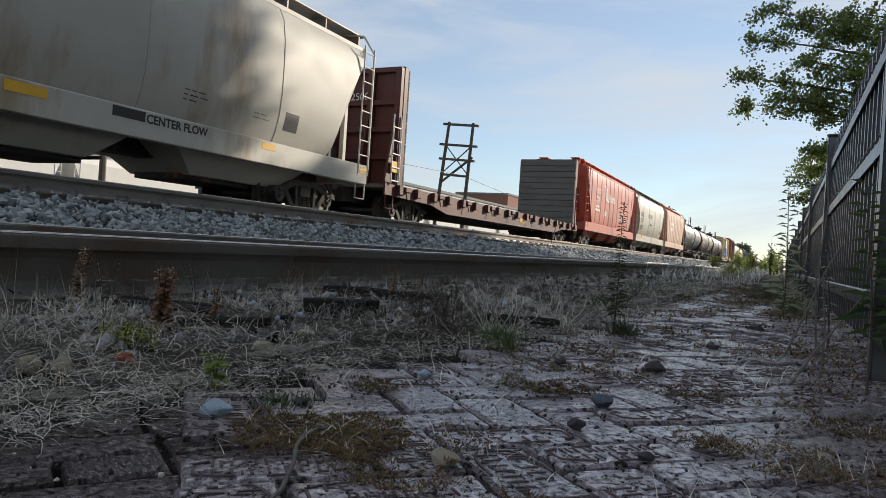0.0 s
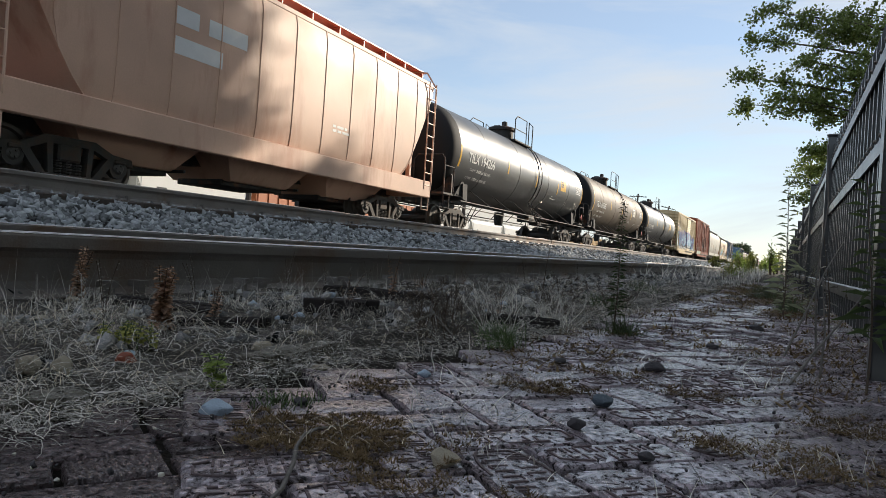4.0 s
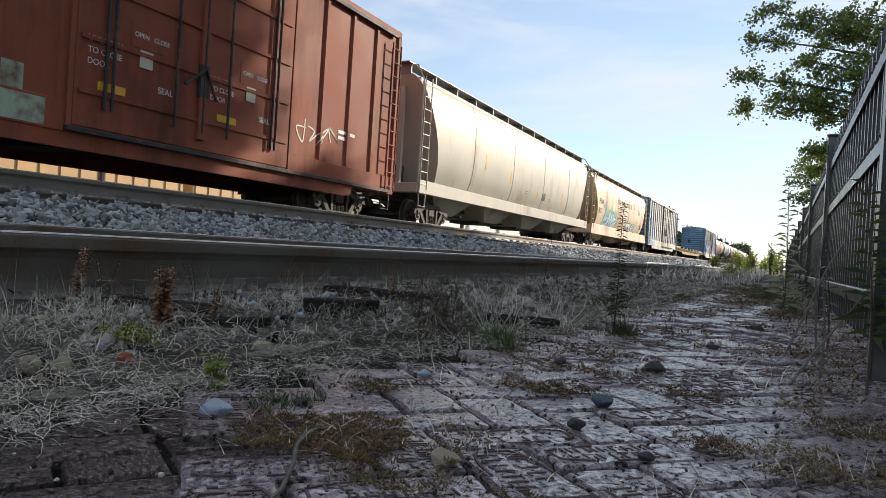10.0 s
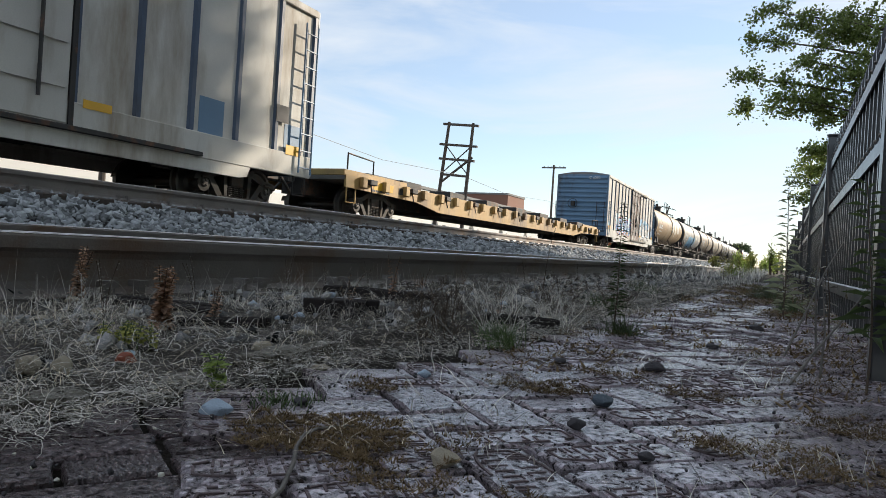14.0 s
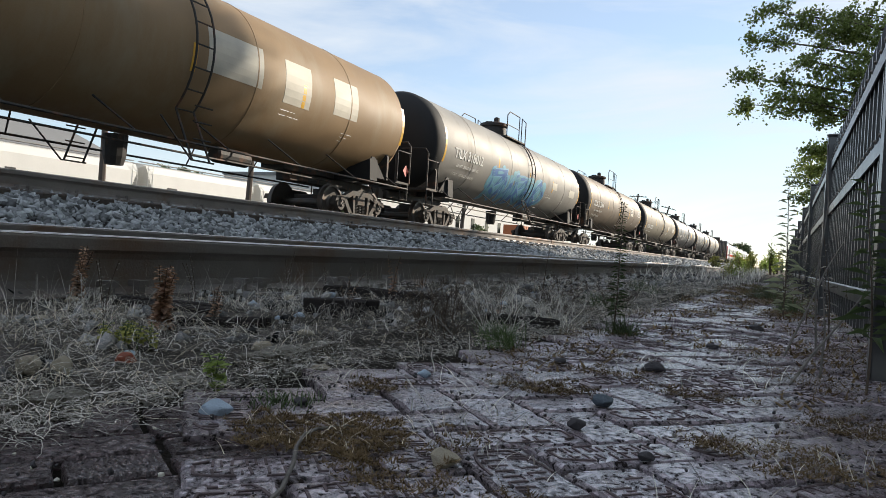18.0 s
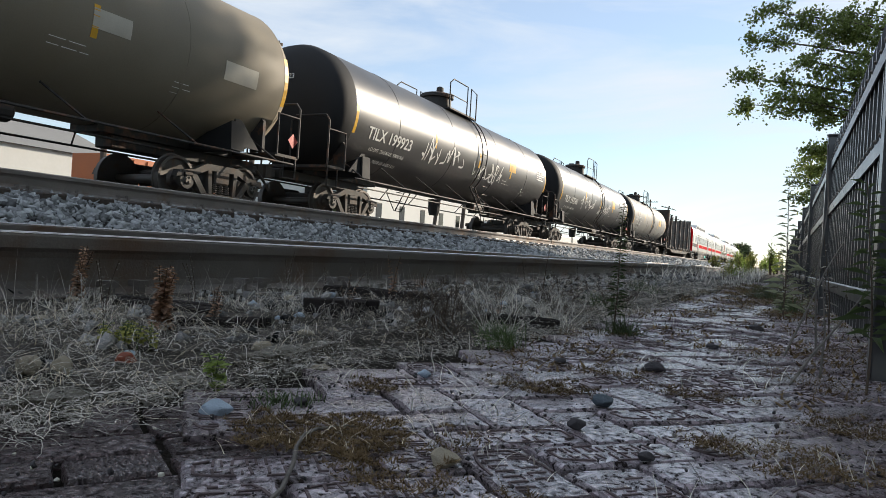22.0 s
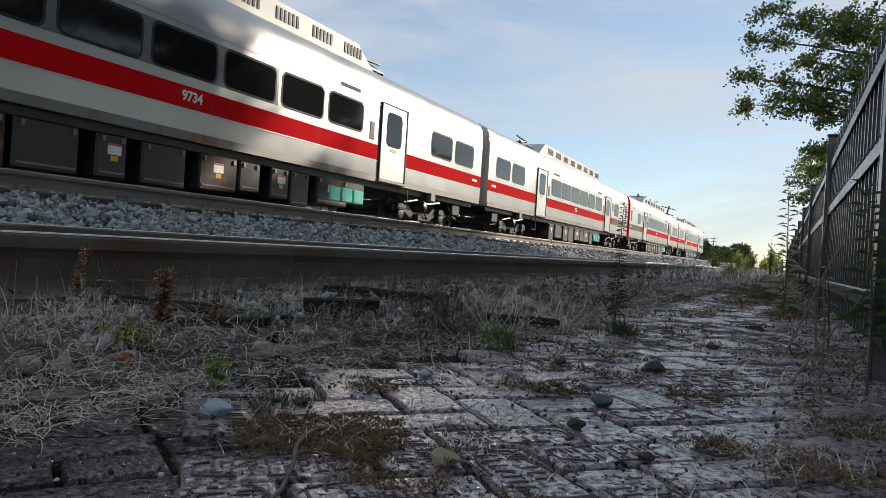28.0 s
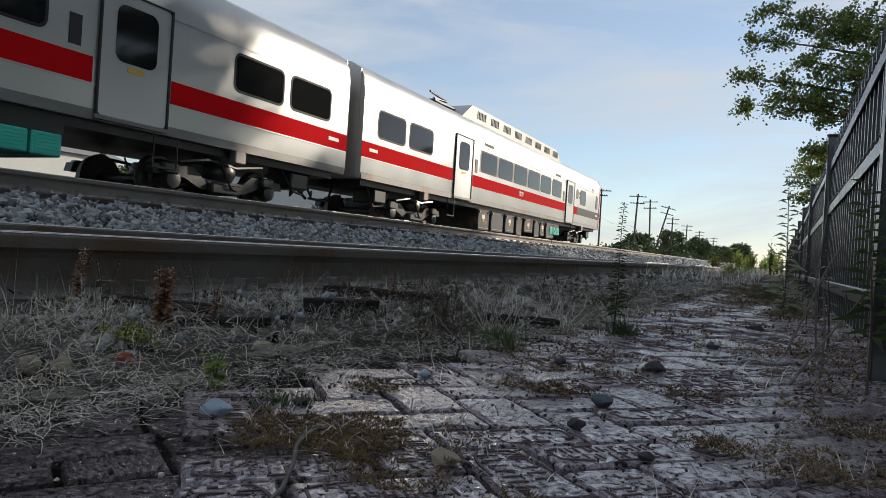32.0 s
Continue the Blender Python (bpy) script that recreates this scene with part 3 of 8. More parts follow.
def stirrup(parent, x, y, mat, z=0.95):
    part("sill_step", Geo().tube([(x, y - 0.2, z), (x, y - 0.2, z - 0.42), (x, y + 0.2, z - 0.42), (x, y + 0.2, z)], 0.02, 5), M[mat], parent)


def placard(parent, x, y, z, size=0.17, mat="mark_white"):
    g = Geo().prism([(y - size, z), (y, z - size), (y + size, z), (y, z + size)], "x", x, x + 0.006)
    return part("placard", g, M[mat], parent, "diamond-shaped hazard placard")


# ---- covered hopper ----
def hopper(name, s0, s1, mat, label, bays=3, top=4.38, round_side=True, inset=1.5, dress=None, walkway="grate", sill_mat=None, hw=1.58, sill=0.82):
    L = s1 - s0
    t = thing(name, label, "hopper car", group="cars of the freight train")
    rnd = random.Random(int(s0 * 10))
    half = L / 2 - 0.52
    zs = [1.30, 1.55, 1.9, 2.35, 2.85, 3.35, 3.8, 4.08, 4.22]
    zs = [z if z < 1.6 else 1.55 + (z - 1.55) * (top - 0.16 - 1.55) / (4.22 - 1.55) for z in zs]
    if round_side:
        xs = [1.34, 1.45, 1.53, 1.575, 1.58, 1.57, 1.50, 1.36, 1.16]
    else:
        xs = [1.50, 1.535, 1.55, 1.56, 1.56, 1.56, 1.555, 1.50, 1.25]
    xs = [x * hw / 1.58 for x in xs]

    def side(z):
        for i in range(len(zs) - 1):
            if z <= zs[i + 1]:
                k = (z - zs[i]) / (zs[i + 1] - zs[i])
                return xs[i] + (xs[i + 1] - xs[i]) * max(k, 0)
        return xs[-1]

    def reach(z):
        k = min(max((z - 1.3) / (top - 1.6), 0), 1)
        return half - inset * (1 - k ** 0.8) * (1.0 if z < top - 0.5 else 0.6) - (0.25 * inset * math.sin(math.pi * k) if round_side else 0.0)

    prof = [(x, z) for x, z in zip(xs, zs)] + [(0.55 * hw / 1.58, top)]
    prof = prof + [(-x, z) for x, z in reversed(prof)]
    nu = 25
    verts, faces = [], []
    for i in range(nu):
        u = -1 + 2 * i / (nu - 1)
        verts += [(x, u * reach(z), z) for x, z in prof]
    n = len(prof)
    faces = [(i * n + k, i * n + (k + 1) % n, (i + 1) * n + (k + 1) % n, (i + 1) * n + k) for i in range(nu - 1) for k in range(n)]
    faces += [tuple(range(n)), tuple(range((nu - 1) * n, nu * n))]
    part("body", Geo().add(verts, faces), M[mat], t, smooth=True)
    # weld seams on the side sheets
    for k in range(1, 5 if round_side else 12):
        y = -half + 2 * half * k / (5 if round_side else 12)
        for sgn in (1, -1):
            pts = [(sgn * (x + 0.002), max(-reach(z), min(reach(z), y)), z) for x, z in zip(xs, zs)]
            part("seam", Geo().tube(pts, 0.012 if round_side else 0.016, 4), M[mat], t)
    # side sills, end sills, slope posts
    sm = sill_mat or mat
    for sgn in (1, -1):
        a, b = sorted((sgn * (hw - 0.13), sgn * (hw + 0.01)))
        part("side_sill", Geo().box(a, b, -half, half, sill, 1.30, 0.02), M[sm], t)
        part("top_chord", Geo().box(*sorted((sgn * (xs[-2] + 0.02), sgn * (xs[-2] - 0.08))), -half + 0.1, half - 0.1, zs[-2] - 0.04, zs[-2] + 0.07, 0.015), M[mat], t)
    part("centre_sill", Geo().box(-0.2, 0.2, -L / 2 + 0.5, L / 2 - 0.5, 0.72, 1.05), M["under"], t)
    for sgn in (1, -1):
        e = sgn * (half + 0.05)
        part("end_sill", Geo().box(-hw + 0.05, hw - 0.05, *sorted((e, e - sgn * 0.25)), sill + 0.02, 1.2, 0.02), M[sm], t)
        for x in (-0.84, 0.84):
            part("end_post", Geo().box(x - 0.06, x + 0.06, *sorted((e - sgn * 0.05, e - sgn * 0.17)), 1.2, top - 0.5), M[sm], t)
        part("end_platform", Geo().box(-hw + 0.1, hw - 0.1, *sorted((e - sgn * 0.2, e - sgn * inset * 0.8)), 1.2, 1.24), M[walkway], t)
        part("brake_box", Geo().box(0.25, 0.75, *sorted((e - sgn * 0.25, e - sgn * 0.6)), 1.25, 1.75, 0.03).tube([(0.5, e - sgn * 0.1, 2.1), (0.5, e - sgn * 0.3, 1.5)], 0.03, 6), M["under"], t)
        for sx in (1, -1):
            ys = e - sgn * (0.48 if sgn > 0 else 0.06) if sgn > 0 else e + 0.06
            part("ladder", ladder_geo(sx * (hw + 0.01), ys, 1.05, top - 0.25, 0.42), M[sm], t)
            part("corner_rail", Geo().tube([(sx * (hw - 0.02), e, 1.2), (sx * (hw - 0.02), e, top - 0.35), (sx * (hw - 0.3), e - sgn * 0.1, top + 0.1), (sx * 0.75, e - sgn * 0.2, top + 0.16)], 0.028, 6), M[sm], t)
            stirrup(t, sx * (hw - 0.03), e - sgn * 0.3, sm, sill + 0.06)
        truck(t, sgn * (L / 2 - 2.35))
    couplers(t, L)
    # discharge bays
    bl = 2 * (half - inset * 0.9) / bays
    for k in range(bays):
        c = -half + inset * 0.9 + bl * (k + 0.5)
        g = Geo()
        a, b = bl * 0.49, bl * (0.27 if bays == 3 else 0.16)
        lo = 0.46
        g.add([(-1.30, c - a, 1.28), (1.30, c - a, 1.28), (1.30, c + a, 1.28), (-1.30, c + a, 1.28), (-0.8, c - b, lo), (0.8, c - b, lo), (0.8, c + b, lo), (-0.8, c + b, lo)],
              [(0, 1, 5, 4), (1, 2, 6, 5), (2, 3, 7, 6), (3, 0, 4, 7), (4, 5, 6, 7), (0, 3, 2, 1)])
        bay = part("discharge_bay", g, M[mat], t)
        part("outlet_gate", Geo().box(-0.62, 0.62, c - b - 0.06, c + b + 0.06, lo - 0.09, lo + 0.03, 0.015).tube([(-1.1, c + b + 0.02, lo), (1.1, c + b + 0.02, lo)], 0.03, 6), M["under"], bay)
    # roof: running boards and hatches
    for sgn in (1, -1):
        g = Geo().box(*sorted((sgn * 0.62, sgn * 1.12)), -half - 0.2, half + 0.2, top + 0.14, top + 0.17)
        b = part("running_board", g, M[walkway], t)
        for k in range(13):
            y = -half + 2 * half * k / 12
            part("bracket", Geo().box(*sorted((sgn * 0.66, sgn * 1.10)), y - 0.02, y + 0.02, top - 0.16, top + 0.14), M[walkway], b)
    part("roof_hatch", Geo().box(-0.38, 0.38, -half + 0.6, half - 0.6, top - 0.01, top + 0.10, 0.03), M[mat], t)
    if dress:
        dress(t, lambda y, z: side(z), half, L, rnd)
    ROLL.append((t, (s0 + s1) / 2))
    return t


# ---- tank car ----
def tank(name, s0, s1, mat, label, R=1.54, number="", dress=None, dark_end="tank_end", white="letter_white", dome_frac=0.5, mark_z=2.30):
    L = s1 - s0
    t = thing(name, label, "tank car", group="cars of the freight train")
    rnd = random.Random(int(s0 * 7))
    half = L / 2 - 0.60
    zc = 1.10 + R

    def side(y, z):
        return math.sqrt(max(R * R - (z - zc) ** 2, 0.01))
    prof = [(-half, 0.02), (-half + 0.04, R * 0.45), (-half + 0.16, R * 0.75), (-half + 0.36, R * 0.94), (-half + 0.60, R)]
    prof += [(-half + 0.6 + (2 * half - 1.2) * k / 12, R) for k in range(1, 12)]
    prof += [(-y, r) for y, r in reversed(prof[:5])]
    part("shell", Geo().lathe(prof[4:-4], "y", 0, 0, zc, 64), M[mat], t, smooth=True)
    for sgn in (-1, 1):
        # -y end is black paint plus painted-in shade, as it faces away from the sun
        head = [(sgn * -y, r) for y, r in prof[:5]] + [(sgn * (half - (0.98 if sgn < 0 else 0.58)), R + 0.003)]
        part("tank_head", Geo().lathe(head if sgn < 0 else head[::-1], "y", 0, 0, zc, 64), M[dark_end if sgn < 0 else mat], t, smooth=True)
    for k in (-0.62, -0.2, 0.25, 0.64):
        part("weld_band", Geo().lathe([(half * k - 0.02, R + 0.001), (half * k - 0.015, R + 0.008), (half * k + 0.015, R + 0.008), (half * k + 0.02, R + 0.001)], "y", 0, 0, zc, 64), M[mat], t, smooth=True)
    for sgn in (1, -1):
        part("stub_sill", Geo().box(-0.22, 0.22, *sorted((sgn * (L / 2 - 0.45), sgn * (L / 2 - 4.2))), 0.78, 1.02, 0.02).box(-0.35, 0.35, *sorted((sgn * (L / 2 - 1.2), sgn * (L / 2 - 4.6))), 1.0, 1.28), M["under"], t)
    # manway dome, platform and rails
    yd = (dome_frac - 0.5) * 2 * half - 0.2
    zt = zc + R
    dome = part("manway_dome", Geo().lathe([(-0.06, 0.52), (0.30, 0.50), (0.32, 0.58), (0.42, 0.58), (0.46, 0.50), (0.48, 0.1)], "z", 0.05, yd, zt, 20), M["under"], t, smooth=True)
    part("valve", Geo().lathe([(0.46, 0.13), (0.66, 0.12), (0.70, 0.05)], "z", 0.2, yd - 0.1, zt, 10).box(-0.3, 0.0, yd - 0.1, yd + 0.1, zt + 0.45, zt + 0.56, 0.02), M["under"], dome)
    for sx in (1, -1):
        g = Geo().box(*sorted((sx * 0.45, sx * 1.0)), yd - 0.9, yd + 1.25, zt - 0.22, zt - 0.17)
        pl = part("dome_platform", g, M["under"], t)
        g = Geo()
        x = sx * 1.0
        g.tube([(x, yd - 0.95, zt - 0.2), (x, yd - 0.95, zt + 0.62), (x, yd - 0.7, zt + 0.78), (x, yd + 0.45, zt + 0.78), (x, yd + 0.45, zt - 0.2)], 0.022, 6)
        g.tube([(x, yd + 0.75, zt - 0.2), (x, yd + 0.75, zt + 0.78), (x, yd + 1.25, zt + 0.70), (x, yd + 1.25, zt - 0.25)], 0.022, 6)
        g.tube([(x, yd - 0.95, zt + 0.25), (x, yd + 0.45, zt + 0.25)], 0.018, 5)
        part("guard_rail", g, M["under"], pl)
        # ladder bowed over the shell, with the wider frame below
        yl = yd + 0.62
        g = Geo()
        arc = [(sx * (R + 0.09) * math.cos(a), zc + (R + 0.09) * math.sin(a)) for a in [radians(-42 + 115 * k / 16) for k in range(17)]]
        for o in (0.0, 0.42):
            g.tube([(sx * (R + 0.14), yl + o, 0.62)] + [(x2, yl + o, z2) for x2, z2 in arc], 0.021, 6)
        for k, (x2, z2) in enumerate(arc[::2]):
            g.tube([(x2, yl, z2), (x2, yl + 0.42, z2)], 0.015, 5)
        for z2 in (0.70, 1.0, 1.3, 1.58):
            g.tube([(sx * (R + 0.13), yl, z2), (sx * (R + 0.13), yl + 0.42, z2)], 0.015, 5)
        g.tube([(sx * (R + 0.14), yl - 0.75, 1.27), (sx * (R + 0.16), yl - 0.05, 0.62), (sx * (R + 0.16), yl + 0.5, 0.62)], 0.018, 5)
        part("ladder", g, M["under"], t)
        # side handrail along the foot of the shell
        g = Geo().tube([(sx * (R + 0.12), -half + 0.9, 0.92), (sx * (R + 0.12), half - 0.3, 0.92)], 0.024, 6)
        hr = part("side_handrail", g, M["under"], t)
        g = Geo()
        for k in range(8):
            y = -half + 1.4 + (2 * half - 2.2) * k / 7
            g.tube([(sx * (R + 0.12), y, 0.92), (sx * (side(0, 1.45) + 0.02), y - 0.32, 1.45)], 0.018, 5)
        part("bracket", g, M["under"], hr)
    for sgn in (1, -1):
        e = sgn * (L / 2 - 0.55)
        truck(t, sgn * (L / 2 - 2.35))
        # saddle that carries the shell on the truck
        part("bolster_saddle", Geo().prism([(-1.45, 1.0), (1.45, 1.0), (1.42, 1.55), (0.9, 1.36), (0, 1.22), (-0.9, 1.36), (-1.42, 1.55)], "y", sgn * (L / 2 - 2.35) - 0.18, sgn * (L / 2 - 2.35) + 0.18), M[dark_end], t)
        part("end_platform", Geo().box(-1.5, 1.5, *sorted((e, e - sgn * 0.75)), 1.06, 1.12), M["under"], t)
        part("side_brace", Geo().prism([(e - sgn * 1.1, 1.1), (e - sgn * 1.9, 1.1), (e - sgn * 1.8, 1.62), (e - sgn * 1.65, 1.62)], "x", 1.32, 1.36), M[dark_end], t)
        for sx in (1, -1):
            g = Geo()
            g.tube([(sx * 0.42, e, 1.1), (sx * 0.42, e, 2.15), (sx * 0.55, e, 2.28), (sx * 1.40, e, 2.28), (sx * 1.50, e, 2.15), (sx * 1.50, e, 1.1)], 0.024, 6)
            g.tube([(sx * 1.50, e - sgn * 0.7, 1.1), (sx * 1.50, e - sgn * 0.7, 1.95), (sx * 1.50, e, 1.95)], 0.022, 6)
            part("end_rail", g, M["under"], t)
        for sx in (1, -1):
            stirrup(t, sx * 1.48, e - sgn * 0.25, "under", 1.06)
        part("jacket_foot", Geo().prism([(1.02, 1.1), (1.34, 1.1), (1.34, 1.72), (1.20, 1.9), (1.02, 1.5)], "y", *sorted((e - sgn * 0.9, e - sgn * 0.98))), M["under"], t)
    part("air_reservoir", Geo().lathe([(-0.5, 0.14), (-0.45, 0.17), (0.45, 0.17), (0.5, 0.14)], "y", 0.55, half * 0.30, 0.98, 14), M["under"], t)
    part("brake_rod", Geo().tube([(0.7, -half * 0.7, 0.86), (0.7, half * 0.7, 0.86)], 0.022, 5), M["under"], t)
    part("bottom_outlet", Geo().lathe([(-0.45, 0.16), (-0.3, 0.2), (0.1, 0.22)], "z", 0, 0.2, 0.95, 12), M["under"], t)
    couplers(t, L)
    # marks
    sd = lambda z: side(0, z)
    for y, z0, z1 in ((-half + 1.0, 2.05, 3.1), (-half * 0.36, 2.35, 2.85), (half * 0.05, 2.2, 2.7), (half * 0.42, 2.2, 2.7), (half - 0.58, 2.1, 3.1)):
        panel(t, "reflective_strip", "mark_yellow", sd, y, y + 0.11, z0, z1)
    if number:
        z = mark_z
        lean = math.asin((z + 0.15 - zc) / R)
        lettering(t, number, sd(z + 0.15) + 0.012, -half * 0.80, z, 0.44, white, bold=0.006, m=Matrix.Translation((sd(z) + 0.016, -half * 0.80, z)) @ SIDE @ Matrix.Rotation(-lean, 4, "X"))
        lettering(t, "LD LMT  206500 LB  93650 KG", 0, 0, 0, 0.14, white, m=Matrix.Translation((sd(z - 0.20) + 0.02, -half * 0.77, z - 0.28)) @ SIDE @ Matrix.Rotation(math.asin((zc - z + 0.22) / R), 4, "X"))
        lettering(t, "LT WT    79500 LB  36050 KG", 0, 0, 0, 0.14, white, m=Matrix.Translation((sd(z - 0.48) + 0.02, -half * 0.78, z - 0.54)) @ SIDE @ Matrix.Rotation(math.asin((zc - z + 0.48) / R), 4, "X"))
        # the same number on the end that faces the walk
        lettering(t, number, 0, 0, 0, 0.18, white, m=Matrix.Translation((-0.6, -half + 0.015, zc + 0.55)) @ Matrix.Rotation(radians(84), 4, "X"))
    bars(t, sd, half * 0.35, 2.05, (2, 3), white, rnd, 0.06)
    bars(t, sd, half * 0.62, 1.95, (2, 2, 1), white, rnd, 0.05)
    placard(t, 1.46, half - 0.1, 1.45, 0.16, "mark_red")
    part("placard_holder", Geo().prism([(-0.90, 1.62), (-0.78, 1.48), (-0.66, 1.62), (-0.78, 1.76)], "y", -half - 0.30, -half - 0.29), M["mark_white"], t, "diamond-shaped hazard placard")
    if dress:
        dress(t, side, half, L, rnd)
    ROLL.append((t, (s0 + s1) / 2))
    return t


# ---- boxcar ----
def boxcar(name, s0, s1, side_mat, rib_mat, end_mat, label, top=4.39, door=(0.0, 1.6), ribs=(9, 9), dress=None, door_mat=None, door_kind="plug", low=0.47, sill=0.70, hw=1.57):
    L = s1 - s0
    t = thing(name, label, "boxcar", group="cars of the freight train")
    rnd = random.Random(int(s0 * 3))
    half = L / 2 - 1.0
    f = 0.05                                   # how far the ribs stand out
    part("body", Geo().box(-hw + f, hw - f, -half, half, 1.05, top - 0.05), M[side_mat], t)
    d0, d1 = door[0] - door[1], door[0] + door[1]
    for sx in (1, -1):
        a = lambda u, v: sorted((sx * u, sx * v))
        part("side_sill", Geo().box(*a(hw - 0.09, hw + 0.012), -half, half, sill, 1.16, 0.012).prism([(-half + 1.9, sill + 0.02), (half - 1.9, sill + 0.02), (half - 2.0, low + 0.04), (half - 2.2, low), (-half + 2.2, low), (-half + 2.0, low + 0.04)], "x", *a(hw - 0.07, hw - 0.005)), M[side_mat], t)
        part("top_chord", Geo().box(*a(hw - 0.10, hw + 0.01), -half, half, top - 0.16, top, 0.015), M[rib_mat if rib_mat == side_mat else side_mat], t)
        ribs_at = []
        for lo, hi, n in ((-half + 0.06, d0 - 0.12, ribs[0]), (d1 + 0.12, half - 0.06, ribs[1])):
            for k in range(n):
                y = lo + (hi - lo) * k / (n - 1)
                ribs_at.append(y)
                part("rib", Geo().prism([(hw - f - 0.01, y - 0.085), (hw, y - 0.045), (hw, y + 0.045), (hw - f - 0.01, y + 0.085)] if sx > 0 else [(-hw + f + 0.01, y - 0.085), (-hw, y - 0.045), (-hw, y + 0.045), (-hw + f + 0.01, y + 0.085)], "z", 1.16, top - 0.16), M[rib_mat], t)
        # door
        dm = door_mat or side_mat
        dr = part("door", Geo().box(*a(hw - 0.06, hw + 0.03), d0, d1, sill + 0.12, top - 0.2, 0.015), M[dm], t)
        if door_kind == "plug":
            g = Geo()
            for k in range(5):
                z = 1.35 + (top - 1.8) * k / 4
                g.box(*a(hw + 0.03, hw + 0.06), d0 + 0.08, d1 - 0.08, z - 0.03, z + 0.03)
            part("stiffener", g, M[dm], dr)
            for k, y in enumerate((d0 + 0.5, d0 + 0.5 * (d1 - d0), d1 - 0.5)):
                part("lock_bar", Geo().tube([(sx * (hw + 0.085), y, 1.12), (sx * (hw + 0.085), y, top - 0.25)], 0.028, 6), M["under"], dr)
            part("lock_handle", Geo().tube([(sx * (hw + 0.1), (d0 + d1) / 2 - 0.45, 1.9), (sx * (hw + 0.12), (d0 + d1) / 2, 2.25), (sx * (hw + 0.1), (d0 + d1) / 2 + 0.3, 1.75)], 0.03, 6).box(*a(hw + 0.03, hw + 0.10), (d0 + d1) / 2 - 0.12, (d0 + d1) / 2 + 0.12, 1.75, 2.35, 0.02), M["under"], dr)
            for q in (d0 - 0.09, d1 + 0.01):
                part("door_frame", Geo().box(*a(hw - 0.01, hw + 0.045), q, q + 0.08, sill + 0.05, top - 0.1), M["under" if rib_mat == "rib_blue" else rib_mat], dr)
        else:
            g = Geo()
            for k in range(16):
                z = 1.25 + (top - 1.6) * k / 15
                g.prism([(hw + 0.028, z - 0.06), (hw + 0.065, z), (hw + 0.028, z + 0.06)] if sx > 0 else [(-hw - 0.028, z - 0.06), (-hw - 0.065, z), (-hw - 0.028, z + 0.06)], "y", d0 + 0.06, d1 - 0.06)
            part("corrugation", g, M[dm], dr)
        part("door_rail", Geo().box(*a(hw, hw + 0.09), d0 - 0.1, d1 + door[1] * 1.7, sill + 0.02, sill + 0.10, 0.01), M["under"], t)
        part("door_rail", Geo().box(*a(hw, hw + 0.07), d0 - 0.1, d1 + door[1] * 1.7, top - 0.22, top - 0.14), M["under"], t)
        for y in (-half + 0.08, half - 0.5):
            part("ladder", ladder_geo(sx * (hw + 0.07), y, sill + 0.08, (top - 0.4) if y > 0 else 2.75, 0.42), M[end_mat if sx > 0 else "under"], t)
        for sgn in (1, -1):
            stirrup(t, sx * (hw - 0.02), sgn * (half - 0.35), "under", sill + 0.02)
    g = Geo().prism([(-hw, top - 0.02), (-hw * 0.5, top + 0.09), (0, top + 0.13), (hw * 0.5, top + 0.09), (hw, top - 0.02)], "y", -half - 0.02, half + 0.02)
    roof = part("roof", g, M["grate" if side_mat == "white_paint" else end_mat], t)
    g = Geo()
    for k in range(15):
        y = -half + 0.1 + (2 * half - 0.2) * k / 14
        g.prism([(-hw, top + 0.0), (-hw * 0.5, top + 0.12), (0, top + 0.16), (hw * 0.5, top + 0.12), (hw, top + 0.0), (0, top + 0.08)], "y", y - 0.04, y + 0.04)
    part("roof_rib", g, M["grate" if side_mat == "white_paint" else end_mat], roof)
    for sgn in (1, -1):
        e = sgn * half
        end = part("end_wall", Geo().box(-hw, hw, *sorted((e, e + sgn * 0.04)), sill + 0.05, top - 0.02), M[end_mat], t)
        for k in range(12):
            z = 1.05 + (top - 1.27) * k / 11
            part("end_corrugation", Geo().prism([(e + sgn * 0.035, z - 0.10), (e + sgn * 0.11, z - 0.02), (e + sgn * 0.11, z + 0.02), (e + sgn * 0.035, z + 0.10)], "x", -hw + 0.10, hw - 0.10), M[end_mat], end)
        part("end_ladder", ladder_geo(0.95, e + sgn * 0.17, 1.05, 2.75, 0.45, "x"), M["under"], t)
        part("brake_wheel", Geo().tube([(-0.5 + 0.28 * math.cos(a), e + sgn * 0.28, 2.6 + 0.28 * math.sin(a)) for a in [k * math.tau / 16 for k in range(17)]], 0.02, 5).box(-0.62, -0.38, *sorted((e + sgn * 0.1, e + sgn * 0.3)), 2.45, 2.75, 0.02), M["under"], t)
        part("crossover_step", Geo().box(-1.2, 1.2, *sorted((e + sgn * 0.08, e + sgn * 0.45)), 1.08, 1.12), M["grate"], t)
        part("cushion_pocket", Geo().box(-0.4, 0.4, *sorted((e, e + sgn * 0.4)), 0.70, 1.04, 0.02), M["under"], t)
        truck(t, sgn * (L / 2 - 2.75))
    part("centre_sill", Geo().box(-0.25, 0.25, -L / 2 + 0.45, L / 2 - 0.45, 0.74, 1.04).box(-1.46, 1.46, -half, half, 0.78, 1.05).box(-0.9, 0.9, -1.2, -0.5, 0.6, 1.0, 0.03).lathe([(-0.5, 0.22), (0.5, 0.22)], "y", 0.7, 1.6, 0.72, 12), M["under"], t)
    couplers(t, L)

